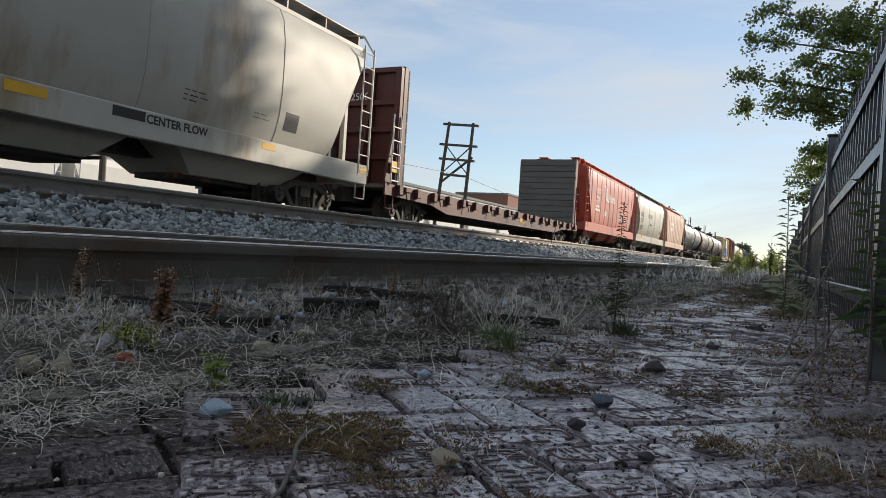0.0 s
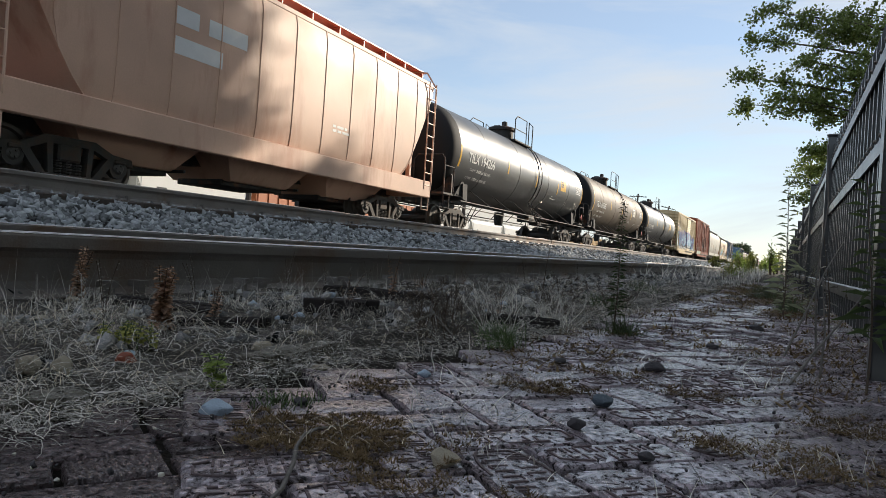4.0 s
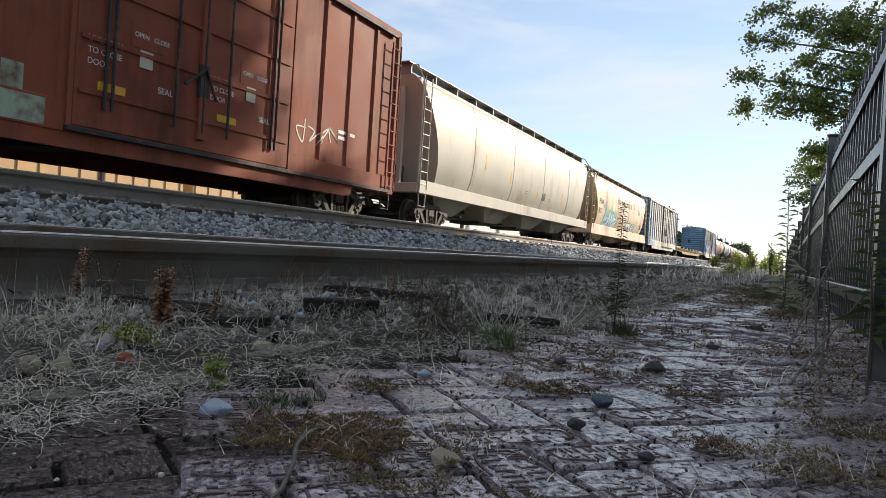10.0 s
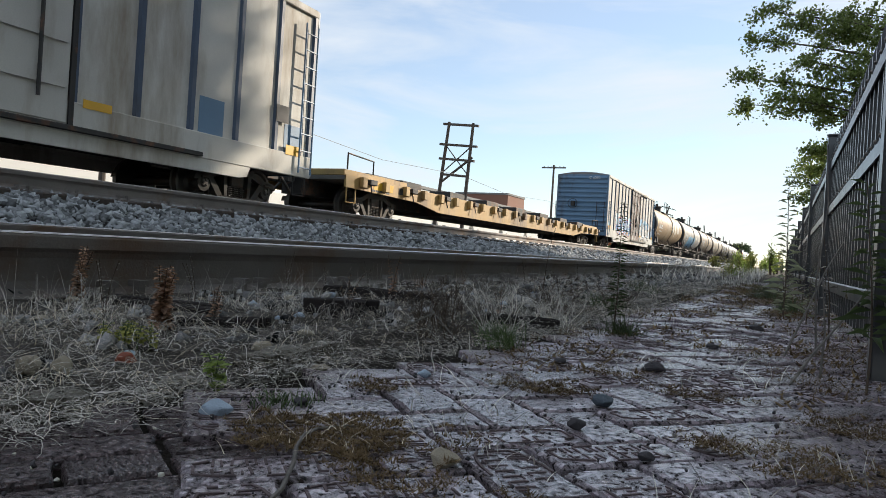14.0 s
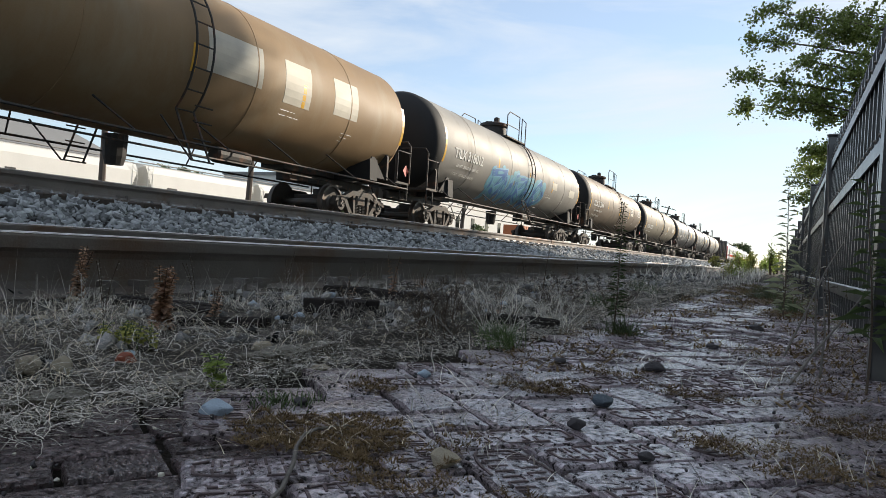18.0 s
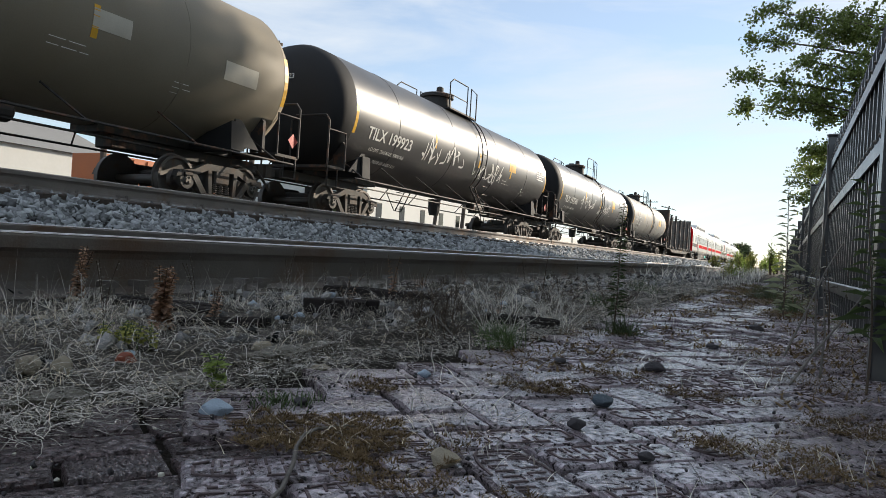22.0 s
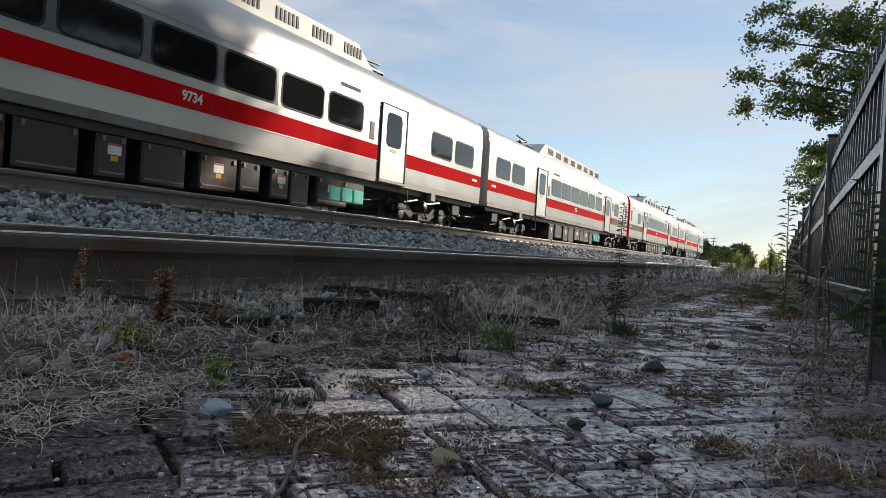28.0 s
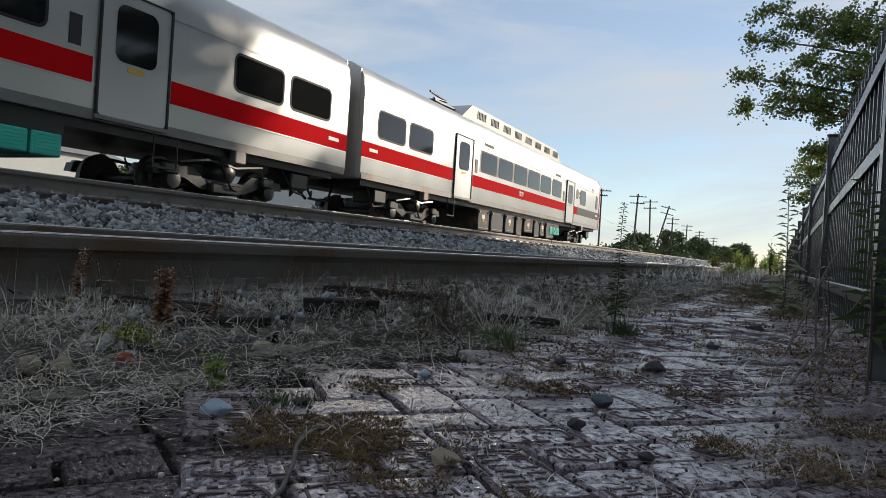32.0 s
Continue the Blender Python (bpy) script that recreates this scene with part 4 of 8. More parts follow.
    def surf(y, z):
        if z < 1.16:
            return hw + 0.014
        if d0 < y < d1:
            return hw + (0.068 if door_kind != "plug" else 0.034)
        d = min(abs(y - r) for r in ribs_at)
        return hw + 0.002 - f * min(max((d - 0.045) / 0.04, 0), 1)
    if dress:
        dress(t, surf, half, L, rnd)
    ROLL.append((t, (s0 + s1) / 2))
    return t


ROLL = []       # every car of the near train, with the place of its middle when the clip starts
# ---- flatcars ----
def flatcar(name, s0, s1, mat, label, kind="bulkhead", bulk_mat="maroon", stakes=0, drop=0.22):
    L = s1 - s0
    t = thing(name, label, "flatcar", group="cars of the freight train")
    rnd = random.Random(int(s0 * 5))
    half = L / 2 - 0.6
    hw = 1.45
    part("deck", Geo().box(-hw, hw, -half, half, 1.10, 1.20), M["deck_wood"], t)
    for sx in (1, -1):
        a = lambda u, v: sorted((sx * u, sx * v))
        part("side_sill", Geo().prism([(-half, 1.22), (half, 1.22), (half, 0.92), (half * 0.72, 0.86), (half * 0.60, 0.66), (-half * 0.60, 0.66), (-half * 0.72, 0.86), (-half, 0.92)], "x", *a(hw - 0.03, hw + 0.02)), M[mat], t)
        n = int(L / 1.15)
        for k in range(n):
            y = -half + 0.7 + (2 * half - 1.4) * k / (n - 1)
            part("stake_pocket", Geo().box(*a(hw + 0.02, hw + 0.14), y - 0.11, y + 0.11, 0.96, 1.225, 0.015), M[mat], t)
            if k % 2 == 0:
                part("tie_down_winch", Geo().box(*a(hw + 0.03, hw + 0.17), y + 0.2, y + 0.55, 1.06, 1.20, 0.02).tube([(sx * (hw + 0.1), y + 0.3, 1.12), (sx * (hw + 0.16), y + 0.3, 0.84)], 0.018, 5), M["under" if kind != "bulkhead" else mat], t)
        for sgn in (1, -1):
            stirrup(t, sx * (hw - 0.02), sgn * (half - 0.3), mat, 0.98)
    part("centre_sill", Geo().box(-0.3, 0.3, -L / 2 + 0.4, L / 2 - 0.4, 0.70, 1.10).box(-0.9, 0.9, -half * 0.5, half * 0.5, 0.62, 1.0), M["under"], t)
    for sgn in (1, -1):
        truck(t, sgn * (L / 2 - 2.6))
    couplers(t, L)
    if kind == "bulkhead":
        for sgn in (1, -1):
            yb = sgn * (half - 0.95)
            outer = yb + sgn * 0.28
            bh = part("bulkhead", Geo().box(-1.48, 1.48, *sorted((yb + sgn * 0.03, outer)), 1.2, 4.5, 0.03), M[bulk_mat], t)
            for k in range(11):
                z = 1.24 + 0.292 * k
                part("plank", Geo().box(-1.47, 1.47, *sorted((yb - sgn * 0.05, yb + sgn * 0.03)), z, z + 0.275, 0.012), M["deck_wood"], bh)
            for x in (-1.38, -0.5, 0.5, 1.38):
                part("upright", Geo().box(x - 0.09, x + 0.09, *sorted((outer, outer + sgn * 0.16)), 1.2, 4.45, 0.01).prism([(outer + sgn * 0.02, 1.2), (outer + sgn * 0.62, 1.2), (outer + sgn * 0.14, 3.4), (outer + sgn * 0.02, 3.4)], "x", x - 0.03, x + 0.03), M[bulk_mat], bh)
            for z in (2.0, 2.75, 3.5, 4.4):
                part("crosspiece", Geo().box(-1.40, 1.40, *sorted((outer + sgn * 0.005, outer + sgn * 0.12)), z - 0.07, z + 0.07, 0.01), M[bulk_mat], bh)
            part("ladder", ladder_geo(1.50, min(outer, outer + sgn * 0.45), 1.2, 3.1, 0.42), M["mark_white" if sgn < 0 and bulk_mat == "maroon" else bulk_mat], bh)
        panel(t, "reflective_strip", "mark_yellow", hw + 0.024, -half + 0.25, -half + 0.6, 1.55, 1.85)
        panel(t, "reflective_strip", "mark_yellow", hw + 0.024, half * 0.1, half * 0.1 + 0.7, 0.84, 1.0)
        panel(t, "stencil_plate", "letter_black", hw + 0.024, half * 0.25, half * 0.25 + 0.55, 0.72, 1.06)
        lettering(t, "72500" if bulk_mat == "maroon" else "", 0, 0, 0, 0.3, "letter_white", m=Matrix.Translation((-0.35, -half + 0.62, 3.6)) @ Matrix.Rotation(radians(90), 4, "X"))
    for k in range(stakes):
        y = -half + 2.6 + (2 * half - 5.2) * k / (stakes - 1)
        for sx in (1, -1):
            part("stake", Geo().prism([(sx * 1.47, y - 0.10), (sx * 1.47, y + 0.10), (sx * 1.30, y + 0.10), (sx * 1.30, y - 0.10)], "z", 1.2, 4.1 + 0.2 * (k % 2)), M[bulk_mat], t)
            part("stake_brace", Geo().tube([(sx * 1.38, y, 2.3), (sx * 1.38, y + 0.9, 1.2)], 0.07, 4), M[bulk_mat], t)
    if kind == "long":
        for sgn in (1, -1):
            part("end_frame", Geo().box(-1.4, 1.4, *sorted((sgn * half, sgn * (half - 3.2))), 1.2, 1.36, 0.02), M[mat], t)
            part("grab_rail", Geo().tube([(1.42, sgn * (half - 0.1), 1.36), (1.42, sgn * (half - 0.1), 1.75), (1.42, sgn * (half - 1.3), 1.70), (1.42, sgn * (half - 1.3), 1.36)], 0.022, 6), M["under"], t)
        for k in range(7):
            y = -half + 3.6 + (2 * half - 7.2) * k / 6
            part("container_pedestal", Geo().box(-1.35, -0.6, y - 0.6, y + 0.6, 1.2, 1.52, 0.03).box(0.6, 1.35, y - 0.6, y + 0.6, 1.2, 1.42, 0.03), M["under"], t)
        panel(t, "reflective_strip", "mark_yellow", hw + 0.024, -half + 1.3, -half + 2.3, 0.98, 1.18)
        panel(t, "stencil_plate", "letter_black", hw + 0.024, -half + 2.6, -half + 3.1, 0.98, 1.16)
        bars(t, hw + 0.022, -half + 1.2, 0.93, (5,), "letter_black", rnd, 0.05)
    for ob in t.children:                      # the deck hangs low between its trucks
        if ob.name.split(".")[0] not in ("truck", "coupler"):
            ob.location.z -= drop
    ROLL.append((t, (s0 + s1) / 2))
    return t


# ---- commuter coach ----
def rounded(y0, y1, z0, z1, r, n=4):
    out = []
    for cy, cz, a0 in ((y1 - r, z1 - r, 0), (y0 + r, z1 - r, 90), (y0 + r, z0 + r, 180), (y1 - r, z0 + r, 270)):
        out += [(cy + r * math.cos(radians(a0 + 90 * k / n)), cz + r * math.sin(radians(a0 + 90 * k / n))) for k in range(n + 1)]
    return out


M8_WHEEL = wheelset_mesh(0.42)


def m8_truck_mesh():
    g = Geo()
    for sx in (1, -1):
        a = lambda u, v: sorted((sx * u, sx * v))
        g.prism([(-1.75, 0.50), (-1.70, 0.66), (-0.8, 0.70), (-0.55, 0.52), (0.55, 0.52), (0.8, 0.70), (1.70, 0.66), (1.75, 0.50), (1.0, 0.48), (0.6, 0.32), (-0.6, 0.32), (-1.0, 0.48)], "x", *a(0.95, 1.15))
        for s in (-1, 1):
            g.lathe([(sx * 1.0, 0.17), (sx * 1.2, 0.16), (sx * 1.22, 0.08)] if sx > 0 else [(-1.22, 0.08), (-1.2, 0.16), (-1.0, 0.17)], "x", 0, s * 1.3, 0.42, 14)
            g.box(*a(1.0, 1.25), s * 1.3 - 0.28, s * 1.3 + 0.1, 0.50, 0.72, 0.04)
        g.lathe([(0.52, 0.26), (0.64, 0.32), (0.74, 0.32), (0.86, 0.26)], "z", sx * 1.0, 0, 0, 16)
        g.box(*a(1.1, 1.28), -0.42, 0.36, 0.26, 0.46, 0.03)
        g.tube([(sx * 1.2, -1.2, 0.75), (sx * 1.3, -0.6, 0.86), (sx * 1.25, 0.2, 0.80), (sx * 1.3, 0.9, 0.90)], 0.035, 6)
        g.tube([(sx * 1.28, -0.3, 0.95), (sx * 1.33, 0.0, 0.40), (sx * 1.2, 0.5, 0.30)], 0.022, 5)
    g.box(-0.95, 0.95, -0.35, 0.35, 0.45, 0.85, 0.04)
    return g.mesh("truck", M["equip"], True)


M8_TRUCK = m8_truck_mesh()


def coach(s0, s1, cab, number, label):
    L = s1 - s0
    t = thing("commuter_coach", label, "passenger coach", group="commuter coaches at the end of the train")
    rnd = random.Random(int(s0))
    hw, half = 1.52, L / 2 - 0.34
    prof = [(hw - 0.03, 1.06), (hw, 1.25), (hw, 3.25), (hw - 0.04, 3.58), (hw - 0.16, 3.82), (hw - 0.45, 3.99), (0.5, 4.09), (0, 4.11)]
    prof = prof + [(-x, z) for x, z in reversed(prof[:-1])]
    part("body_shell", Geo().prism(prof, "y", -half, half), M["stainless"], t, smooth=True)
    part("underframe", Geo().box(-1.35, 1.35, -half + 0.3, half - 0.3, 0.92, 1.06), M["equip"], t)
    part("side_skirt", Geo().box(hw - 0.02, hw + 0.006, -half + 0.05, half - 0.05, 1.06, 1.22).box(-hw - 0.006, -hw + 0.02, -half + 0.05, half - 0.05, 1.06, 1.22), M["grate"], t)
    dc, dw = 6.45, 0.66
    for sx in (1, -1):
        a = lambda u, v: sorted((sx * u, sx * v))
        # coloured band under the windows, broken at the doors
        cut = cab * (half - 4.7)
        for lo, hi in ((-half, -dc - dw - 0.1), (-dc + dw + 0.1, dc - dw - 0.1), (dc + dw + 0.1, half)):
            if cab and lo < cut < hi:
                red, dark = ((lo, cut), (cut, hi)) if cab > 0 else ((cut, hi), (lo, cut))
                part("band", Geo().box(*a(hw, hw + 0.005), *red, 1.60, 2.00), M["stripe_red"], t, "red band")
                part("band", Geo().box(*a(hw, hw + 0.005), *dark, 1.60, 2.00), M["stripe_dark"], t, "dark grey band at the driving cab")
            else:
                part("band", Geo().box(*a(hw, hw + 0.005), lo, hi, 1.60, 2.00), M["stripe_red"], t, "red band")
        part("belt_rail", Geo().box(*a(hw, hw + 0.012), -half, half, 1.585, 1.61).box(*a(hw, hw + 0.010), -half, half, 3.04, 3.06), M["stainless"], t)
        # windows
        spots = [(-4.95 + 1.68 * k, 1.42) for k in range(6)]
        spots = [(y + 0.02, w) for y, w in spots]
        wins = [(y, y + w) for y, w in spots]
        for sgn in (-1, 1):
            if sgn == cab:
                wins.append(tuple(sorted((sgn * (dc + 1.95), sgn * (dc + 3.05)))))
                wins.append(tuple(sorted((sgn * (half - 0.85), sgn * (half - 0.45)))))
            else:
                wins.append(tuple(sorted((sgn * (dc + 2.3), sgn * (dc + 3.7)))))
                wins.append(tuple(sorted((sgn * (dc + 4.0), sgn * (dc + 5.4)))))
        for y0, y1 in wins:
            w = part("window", Geo().prism(rounded(y0 - 0.05, y1 + 0.05, 2.17, 2.93, 0.16), "x", *a(hw - 0.01, hw + 0.006)), M["rubber"], t, "rounded rubber-framed window")
            part("pane", Geo().prism(rounded(y0, y1, 2.22, 2.88, 0.12), "x", *a(hw + 0.002, hw + 0.010)), M["glass"], w)
        part("window_band", Geo().box(*a(hw, hw + 0.003), -5.08, 1.65, 2.17, 2.93), M["band_grey"], t)
        for sgn in (-1, 1):
            c = sgn * dc
            dr = part("door", Geo().prism(rounded(c - dw, c + dw, 1.16, 3.12, 0.08), "x", *a(hw - 0.05, hw + 0.03)), M["stainless"], t, "sliding passenger door")
            part("door_window", Geo().prism(rounded(c - 0.40, c + 0.40, 2.05, 2.95, 0.16), "x", *a(hw + 0.026, hw + 0.038)), M["glass"], dr)
            part("door_seal", Geo().box(*a(hw - 0.01, hw + 0.045), c - dw - 0.03, c - dw, 1.16, 3.14).box(*a(hw - 0.01, hw + 0.045), c + dw, c + dw + 0.05, 1.16, 3.14).box(*a(hw - 0.01, hw + 0.045), c - dw - 0.03, c + dw + 0.05, 3.12, 3.15), M["rubber"], dr)
            part("door_sign", Geo().box(*a(hw + 0.03, hw + 0.036), c - 0.16, c + 0.16, 1.92, 1.99), M["mark_yellow"], dr)
            part("threshold", Geo().box(*a(hw - 0.05, hw + 0.06), c - dw - 0.05, c + dw + 0.05, 1.08, 1.15, 0.01), M["grate"], t)
            part("door_control", Geo().box(*a(hw, hw + 0.012), c - sgn * (dw + 0.42) - 0.1, c - sgn * (dw + 0.42) + 0.1, 2.1, 2.55), M["letter_black"], t)
        part("vent_slot", Geo().prism(rounded(dc - 2.6, dc - 1.7, 3.12, 3.22, 0.045), "x", *a(hw - 0.02, hw + 0.002)), M["rubber"], t)
        part("vent_slot", Geo().prism(rounded(-dc + 1.7, -dc + 2.6, 3.12, 3.22, 0.045), "x", *a(hw - 0.02, hw + 0.002)), M["rubber"], t)
    # equipment under the floor
    y = -4.6
    k = 0
    while y < 3.6:
        w = rnd.uniform(0.55, 1.25)
        hgt = rnd.uniform(0.14, 0.34)
        bx = part("equipment_case", Geo().box(-1.38, 1.38, y, y + w, hgt, 0.93, 0.03), M["equip" if k % 4 else "under"], t, "black underfloor equipment case")
        for q in (y + 0.08, y + w - 0.14):
            part("latch", Geo().box(1.38, 1.41, q, q + 0.06, 0.80, 0.88), M["grate"], bx)
        part("trim_strip", Geo().box(1.38, 1.395, y + 0.06, y + w - 0.06, hgt + 0.08, hgt + 0.11), M["grate"], bx)
        if k % 2 == 0:
            part("warning_label", Geo().box(1.38, 1.386, y + w * 0.35, y + w * 0.35 + 0.26, 0.60, 0.74), M["mark_white"], bx)
            part("warning_strip", Geo().box(1.38, 1.387, y + w * 0.35, y + w * 0.35 + 0.26, 0.74, 0.78), M["mark_red"], bx)
            part("warning_tag", Geo().box(1.38, 1.386, y + w * 0.35 + 0.06, y + w * 0.35 + 0.20, 0.50, 0.585), M["mark_yellow"], bx)
        y += w + rnd.uniform(0.06, 0.35)
        k += 1
    for k in range(3):
        yy = 3.85 + 0.52 * k
        gr = part("grille_case", Geo().box(-1.40, 1.40, yy, yy + 0.47, 0.42, 0.76, 0.02), M["teal"], t, "teal grille case")
        g = Geo()
        for i in range(6):
            z = 0.46 + 0.05 * i
            g.box(1.40, 1.41, yy + 0.04, yy + 0.43, z, z + 0.025)
        part("slat", g, M["teal"], gr)
    part("grille_hanger", Geo().box(-1.36, 1.36, 3.8, 5.4, 0.76, 0.93), M["equip"], t)
    for sgn in (-1, 1):
        tr = part("truck", M8_TRUCK, None, t, "two-axle powered truck", Matrix.Translation((0, sgn * 9.0, TRUCK_Z)))
        for i, s in enumerate((-1.3, 1.3)):
            M8_WHEELS[i].append(part("wheelset", M8_WHEEL, None, tr, m=Matrix.Translation((0, s, 0.42))))
        part("access_step", Geo().box(1.36, 1.52, sgn * 7.2 - 0.25, sgn * 7.2 + 0.25, 0.5, 0.53).tube([(1.5, sgn * 7.2 - 0.25, 1.05), (1.5, sgn * 7.2 - 0.25, 0.5), (1.5, sgn * 7.2 + 0.25, 0.5), (1.5, sgn * 7.2 + 0.25, 1.05)], 0.018, 5), M["equip"], t)
        part("jack_pad", Geo().box(1.38, hw + 0.03, sgn * 9.0 - 0.15, sgn * 9.0 + 0.15, 0.82, 1.08, 0.02), M["grate"], t)
        part("hose", Geo().tube([(1.2, sgn * 10.6, 0.95), (1.25, sgn * 11.0, 0.5), (1.2, sgn * 11.4, 0.45), (1.15, sgn * 11.7, 0.95)], 0.03, 6), M["equip"], t)
        part("air_tank", Geo().box(0.6, 1.3, sgn * 11.2 - 0.3, sgn * 11.2 + 0.3, 0.55, 0.9, 0.03), M["equip"], t)
        part("jumper_cable", Geo().tube([(0.3, sgn * 12.0, 0.9), (0.5, sgn * 12.5, 0.45), (0.2, sgn * 12.9, 0.5)], 0.035, 6), M["equip"], t)
    # roof fairing with louvres, and the gear beside it
    part("roof_fairing", Geo().prism([(-5.9, 3.95), (-5.1, 4.47), (5.1, 4.47), (5.9, 3.95)], "x", -1.12, 1.12), M["roof_white"], t)
    for k in range(8):
        c = -4.6 + 1.3 * k
        g = Geo()
        for i in range(6):
            g.box(1.118, 1.135, c + 0.14 * i, c + 0.14 * i + 0.07, 4.10, 4.36)
        part("louvre", g, M["letter_black"], t)
    part("roof_duct", Geo().box(-0.6, 0.6, dc + 0.6, half - 0.8, 4.02, 4.20, 0.03) if cab <= 0 else Geo().box(-0.6, 0.6, -half + 0.8, -dc - 0.6, 4.02, 4.20, 0.03), M["roof_white"], t)
    p = -cab
    pant = part("pantograph", Geo().box(-0.7, 0.7, p * (dc - 0.1) - 0.8, p * (dc - 0.1) + 0.8, 4.20, 4.28, 0.02).tube([(-0.6, p * (dc + 0.6), 4.30), (-0.5, p * (dc - 0.6), 4.42), (-0.5, p * (dc + 0.7), 4.52)], 0.04, 6).tube([(0.6, p * (dc + 0.6), 4.30), (0.5, p * (dc - 0.6), 4.42), (0.5, p * (dc + 0.7), 4.52)], 0.04, 6), M["equip"], t, "folded pantograph")
    part("insulator", Geo().lathe([(4.02, 0.08), (4.08, 0.12), (4.14, 0.08), (4.20, 0.12), (4.22, 0.08)], "z", 0.6, p * dc + 0.6, 0, 10).lathe([(4.02, 0.08), (4.08, 0.12), (4.14, 0.08), (4.20, 0.12), (4.22, 0.08)], "z", 0.6, p * dc - 0.6, 0, 10), M["equip"], pant)
    # ends
    for sgn in (-1, 1):
        e = sgn * half
        if sgn == cab:
            part("cab_mask", Geo().prism([(x * 1.004, z) for x, z in prof], "y", *sorted((e - sgn * 0.07, e + sgn * 0.10))), M["stripe_red"], t, "red driving end", smooth=True)
            part("end_doorway", Geo().box(-0.62, 0.62, *sorted((e + sgn * 0.10, e + sgn * 0.22)), 1.06, 3.45, 0.04), M["rubber"], t)
            part("cab_windscreen", Geo().box(0.72, 1.34, *sorted((e + sgn * 0.095, e + sgn * 0.115)), 2.2, 3.2).box(-1.34, -0.72, *sorted((e + sgn * 0.095, e + sgn * 0.115)), 2.2, 3.2), M["glass"], t)
            part("headlight", Geo().lathe([(e + sgn * 0.09, 0.10), (e + sgn * 0.13, 0.10)], "y", 1.05, 0, 1.5, 14).lathe([(e + sgn * 0.09, 0.10), (e + sgn * 0.13, 0.10)], "y", -1.05, 0, 1.5, 14), M["mark_white"], t)
        else:
            part("diaphragm", Geo().box(-0.72, 0.72, *sorted((e, e + sgn * 0.32)), 1.06, 3.5, 0.05), M["rubber"], t)
            part("end_wall", Geo().box(-1.4, 1.4, *sorted((e, e + sgn * 0.03)), 1.1, 3.8), M["stainless"], t)
        part("corner_step", Geo().box(hw, hw + 0.014, e - sgn * 0.55 - 0.2, e - sgn * 0.55 + 0.2, 1.78, 1.86) , M["mark_white"], t)
    couplers(t, L + 0.1)
    # marks
    lettering(t, number, hw + 0.008, -0.9, 1.75, 0.24, "letter_white", bold=0.008)
    if cab:
        yy = cab * (dc + 1.35)
        part("round_emblem", Geo().lathe([(hw, 0.26), (hw + 0.006, 0.26)], "x", 0, yy, 2.65, 28), M["gf_blue" if cab < 0 else "letter_black"], t, "round emblem")
        lettering(t, number, hw + 0.008, cab * (half - 1.5) - (0.3 if cab > 0 else 0.25), 3.08, 0.2, "letter_black")
        if cab > 0:
            bars(t, hw, yy + 0.36, 2.66, (2,), "letter_black", rnd, 0.12)
            bars(t, hw, yy + 0.36, 2.46, (1,), "letter_black", rnd, 0.12)
    for ob in t.children:                      # the body rides low on its springs
        if ob.name.split(".")[0] not in ("truck", "coupler"):
            ob.location.z -= 0.09
    ROLL.append((t, (s0 + s1) / 2))
    return t


# ======== the train, car by car ========
def marks(parent, x, y, z, text, size, mat, rnd, small=True):
    lettering(parent, text, x + 0.006, y, z, size, mat, bold=0.004)
    if small:
        bars(parent, x + 0.002, y, z - size * 0.75, (2, 2), mat, rnd, size * 0.28)


def yellow(t, x, *spots):
    for y, z, w, h in spots:
        panel(t, "reflective_strip", "mark_yellow", x, y, y + w, z, z + h)


def dress_h1(t, surf, half, L, rnd):
    yellow(t, 1.592, (-0.6, 1.10, 0.62, 0.15), (4.6, 1.12, 0.42, 0.13), (half - 0.35, 1.08, 0.3, 0.16))
    bars(t, 1.592, 1.1, 1.10, (1, ), "letter_black", rnd, 0.16)
    lettering(t, "CENTER FLOW", 1.594, 1.75, 1.10, 0.2, "letter_black", bold=0.006)
    bars(t, lambda z: surf(0, z), 2.6, 1.85, (3, 3, 2), "letter_black", rnd, 0.05)
    bars(t, lambda z: surf(0, z), 4.4, 1.8, (2, 2), "letter_black", rnd, 0.05)
    panel(t, "stencil_plate", "letter_black", lambda z: surf(0, z), 5.35, 5.8, 1.62, 2.0)
    tag(t, surf, -3.0, -1.3, 2.1, 3.1, "letter_black", 5, 0.07)
    tag(t, surf, -6.0, -4.2, 2.2, 3.2, "letter_black", 6, 0.07)


def dress_red(t, surf, half, L, rnd):
    x = 1.562
    marks(t, x, -half * 0.55 - 0.75, 3.05, "POTX", 0.42, "letter_white", rnd, False)
    marks(t, x, -half * 0.57 - 0.75, 2.55, "3200", 0.42, "letter_white", rnd)
    emblem = Geo()
    for k in range(3):
        o = 0.2 * k
        ribbon(emblem, curve_pts([(-2.6 + o, 3.62 - 0.05 * k), (-2.28 + o, 3.5 - 0.05 * k), (-2.2 + o, 3.2), (-2.0 + o, 2.85), (-1.75 + o, 2.75)]), 0.11, surf, 0.006)
    part("curved_emblem", emblem, M["letter_white"], t)
    lettering(t, "Potash", x + 0.004, -1.35, 2.80, 0.62, "letter_white", bold=0.01)
    bars(t, x, -2.35, 2.1, (3, 3, 2), "letter_white", rnd, 0.06)
    tag(t, surf, -2.6, -0.4, 1.75, 2.5, "salmon_paint", 8, 0.05)
    tag(t, surf, 1.6, 4.6, 1.75, 2.35, "letter_white", 9, 0.035)


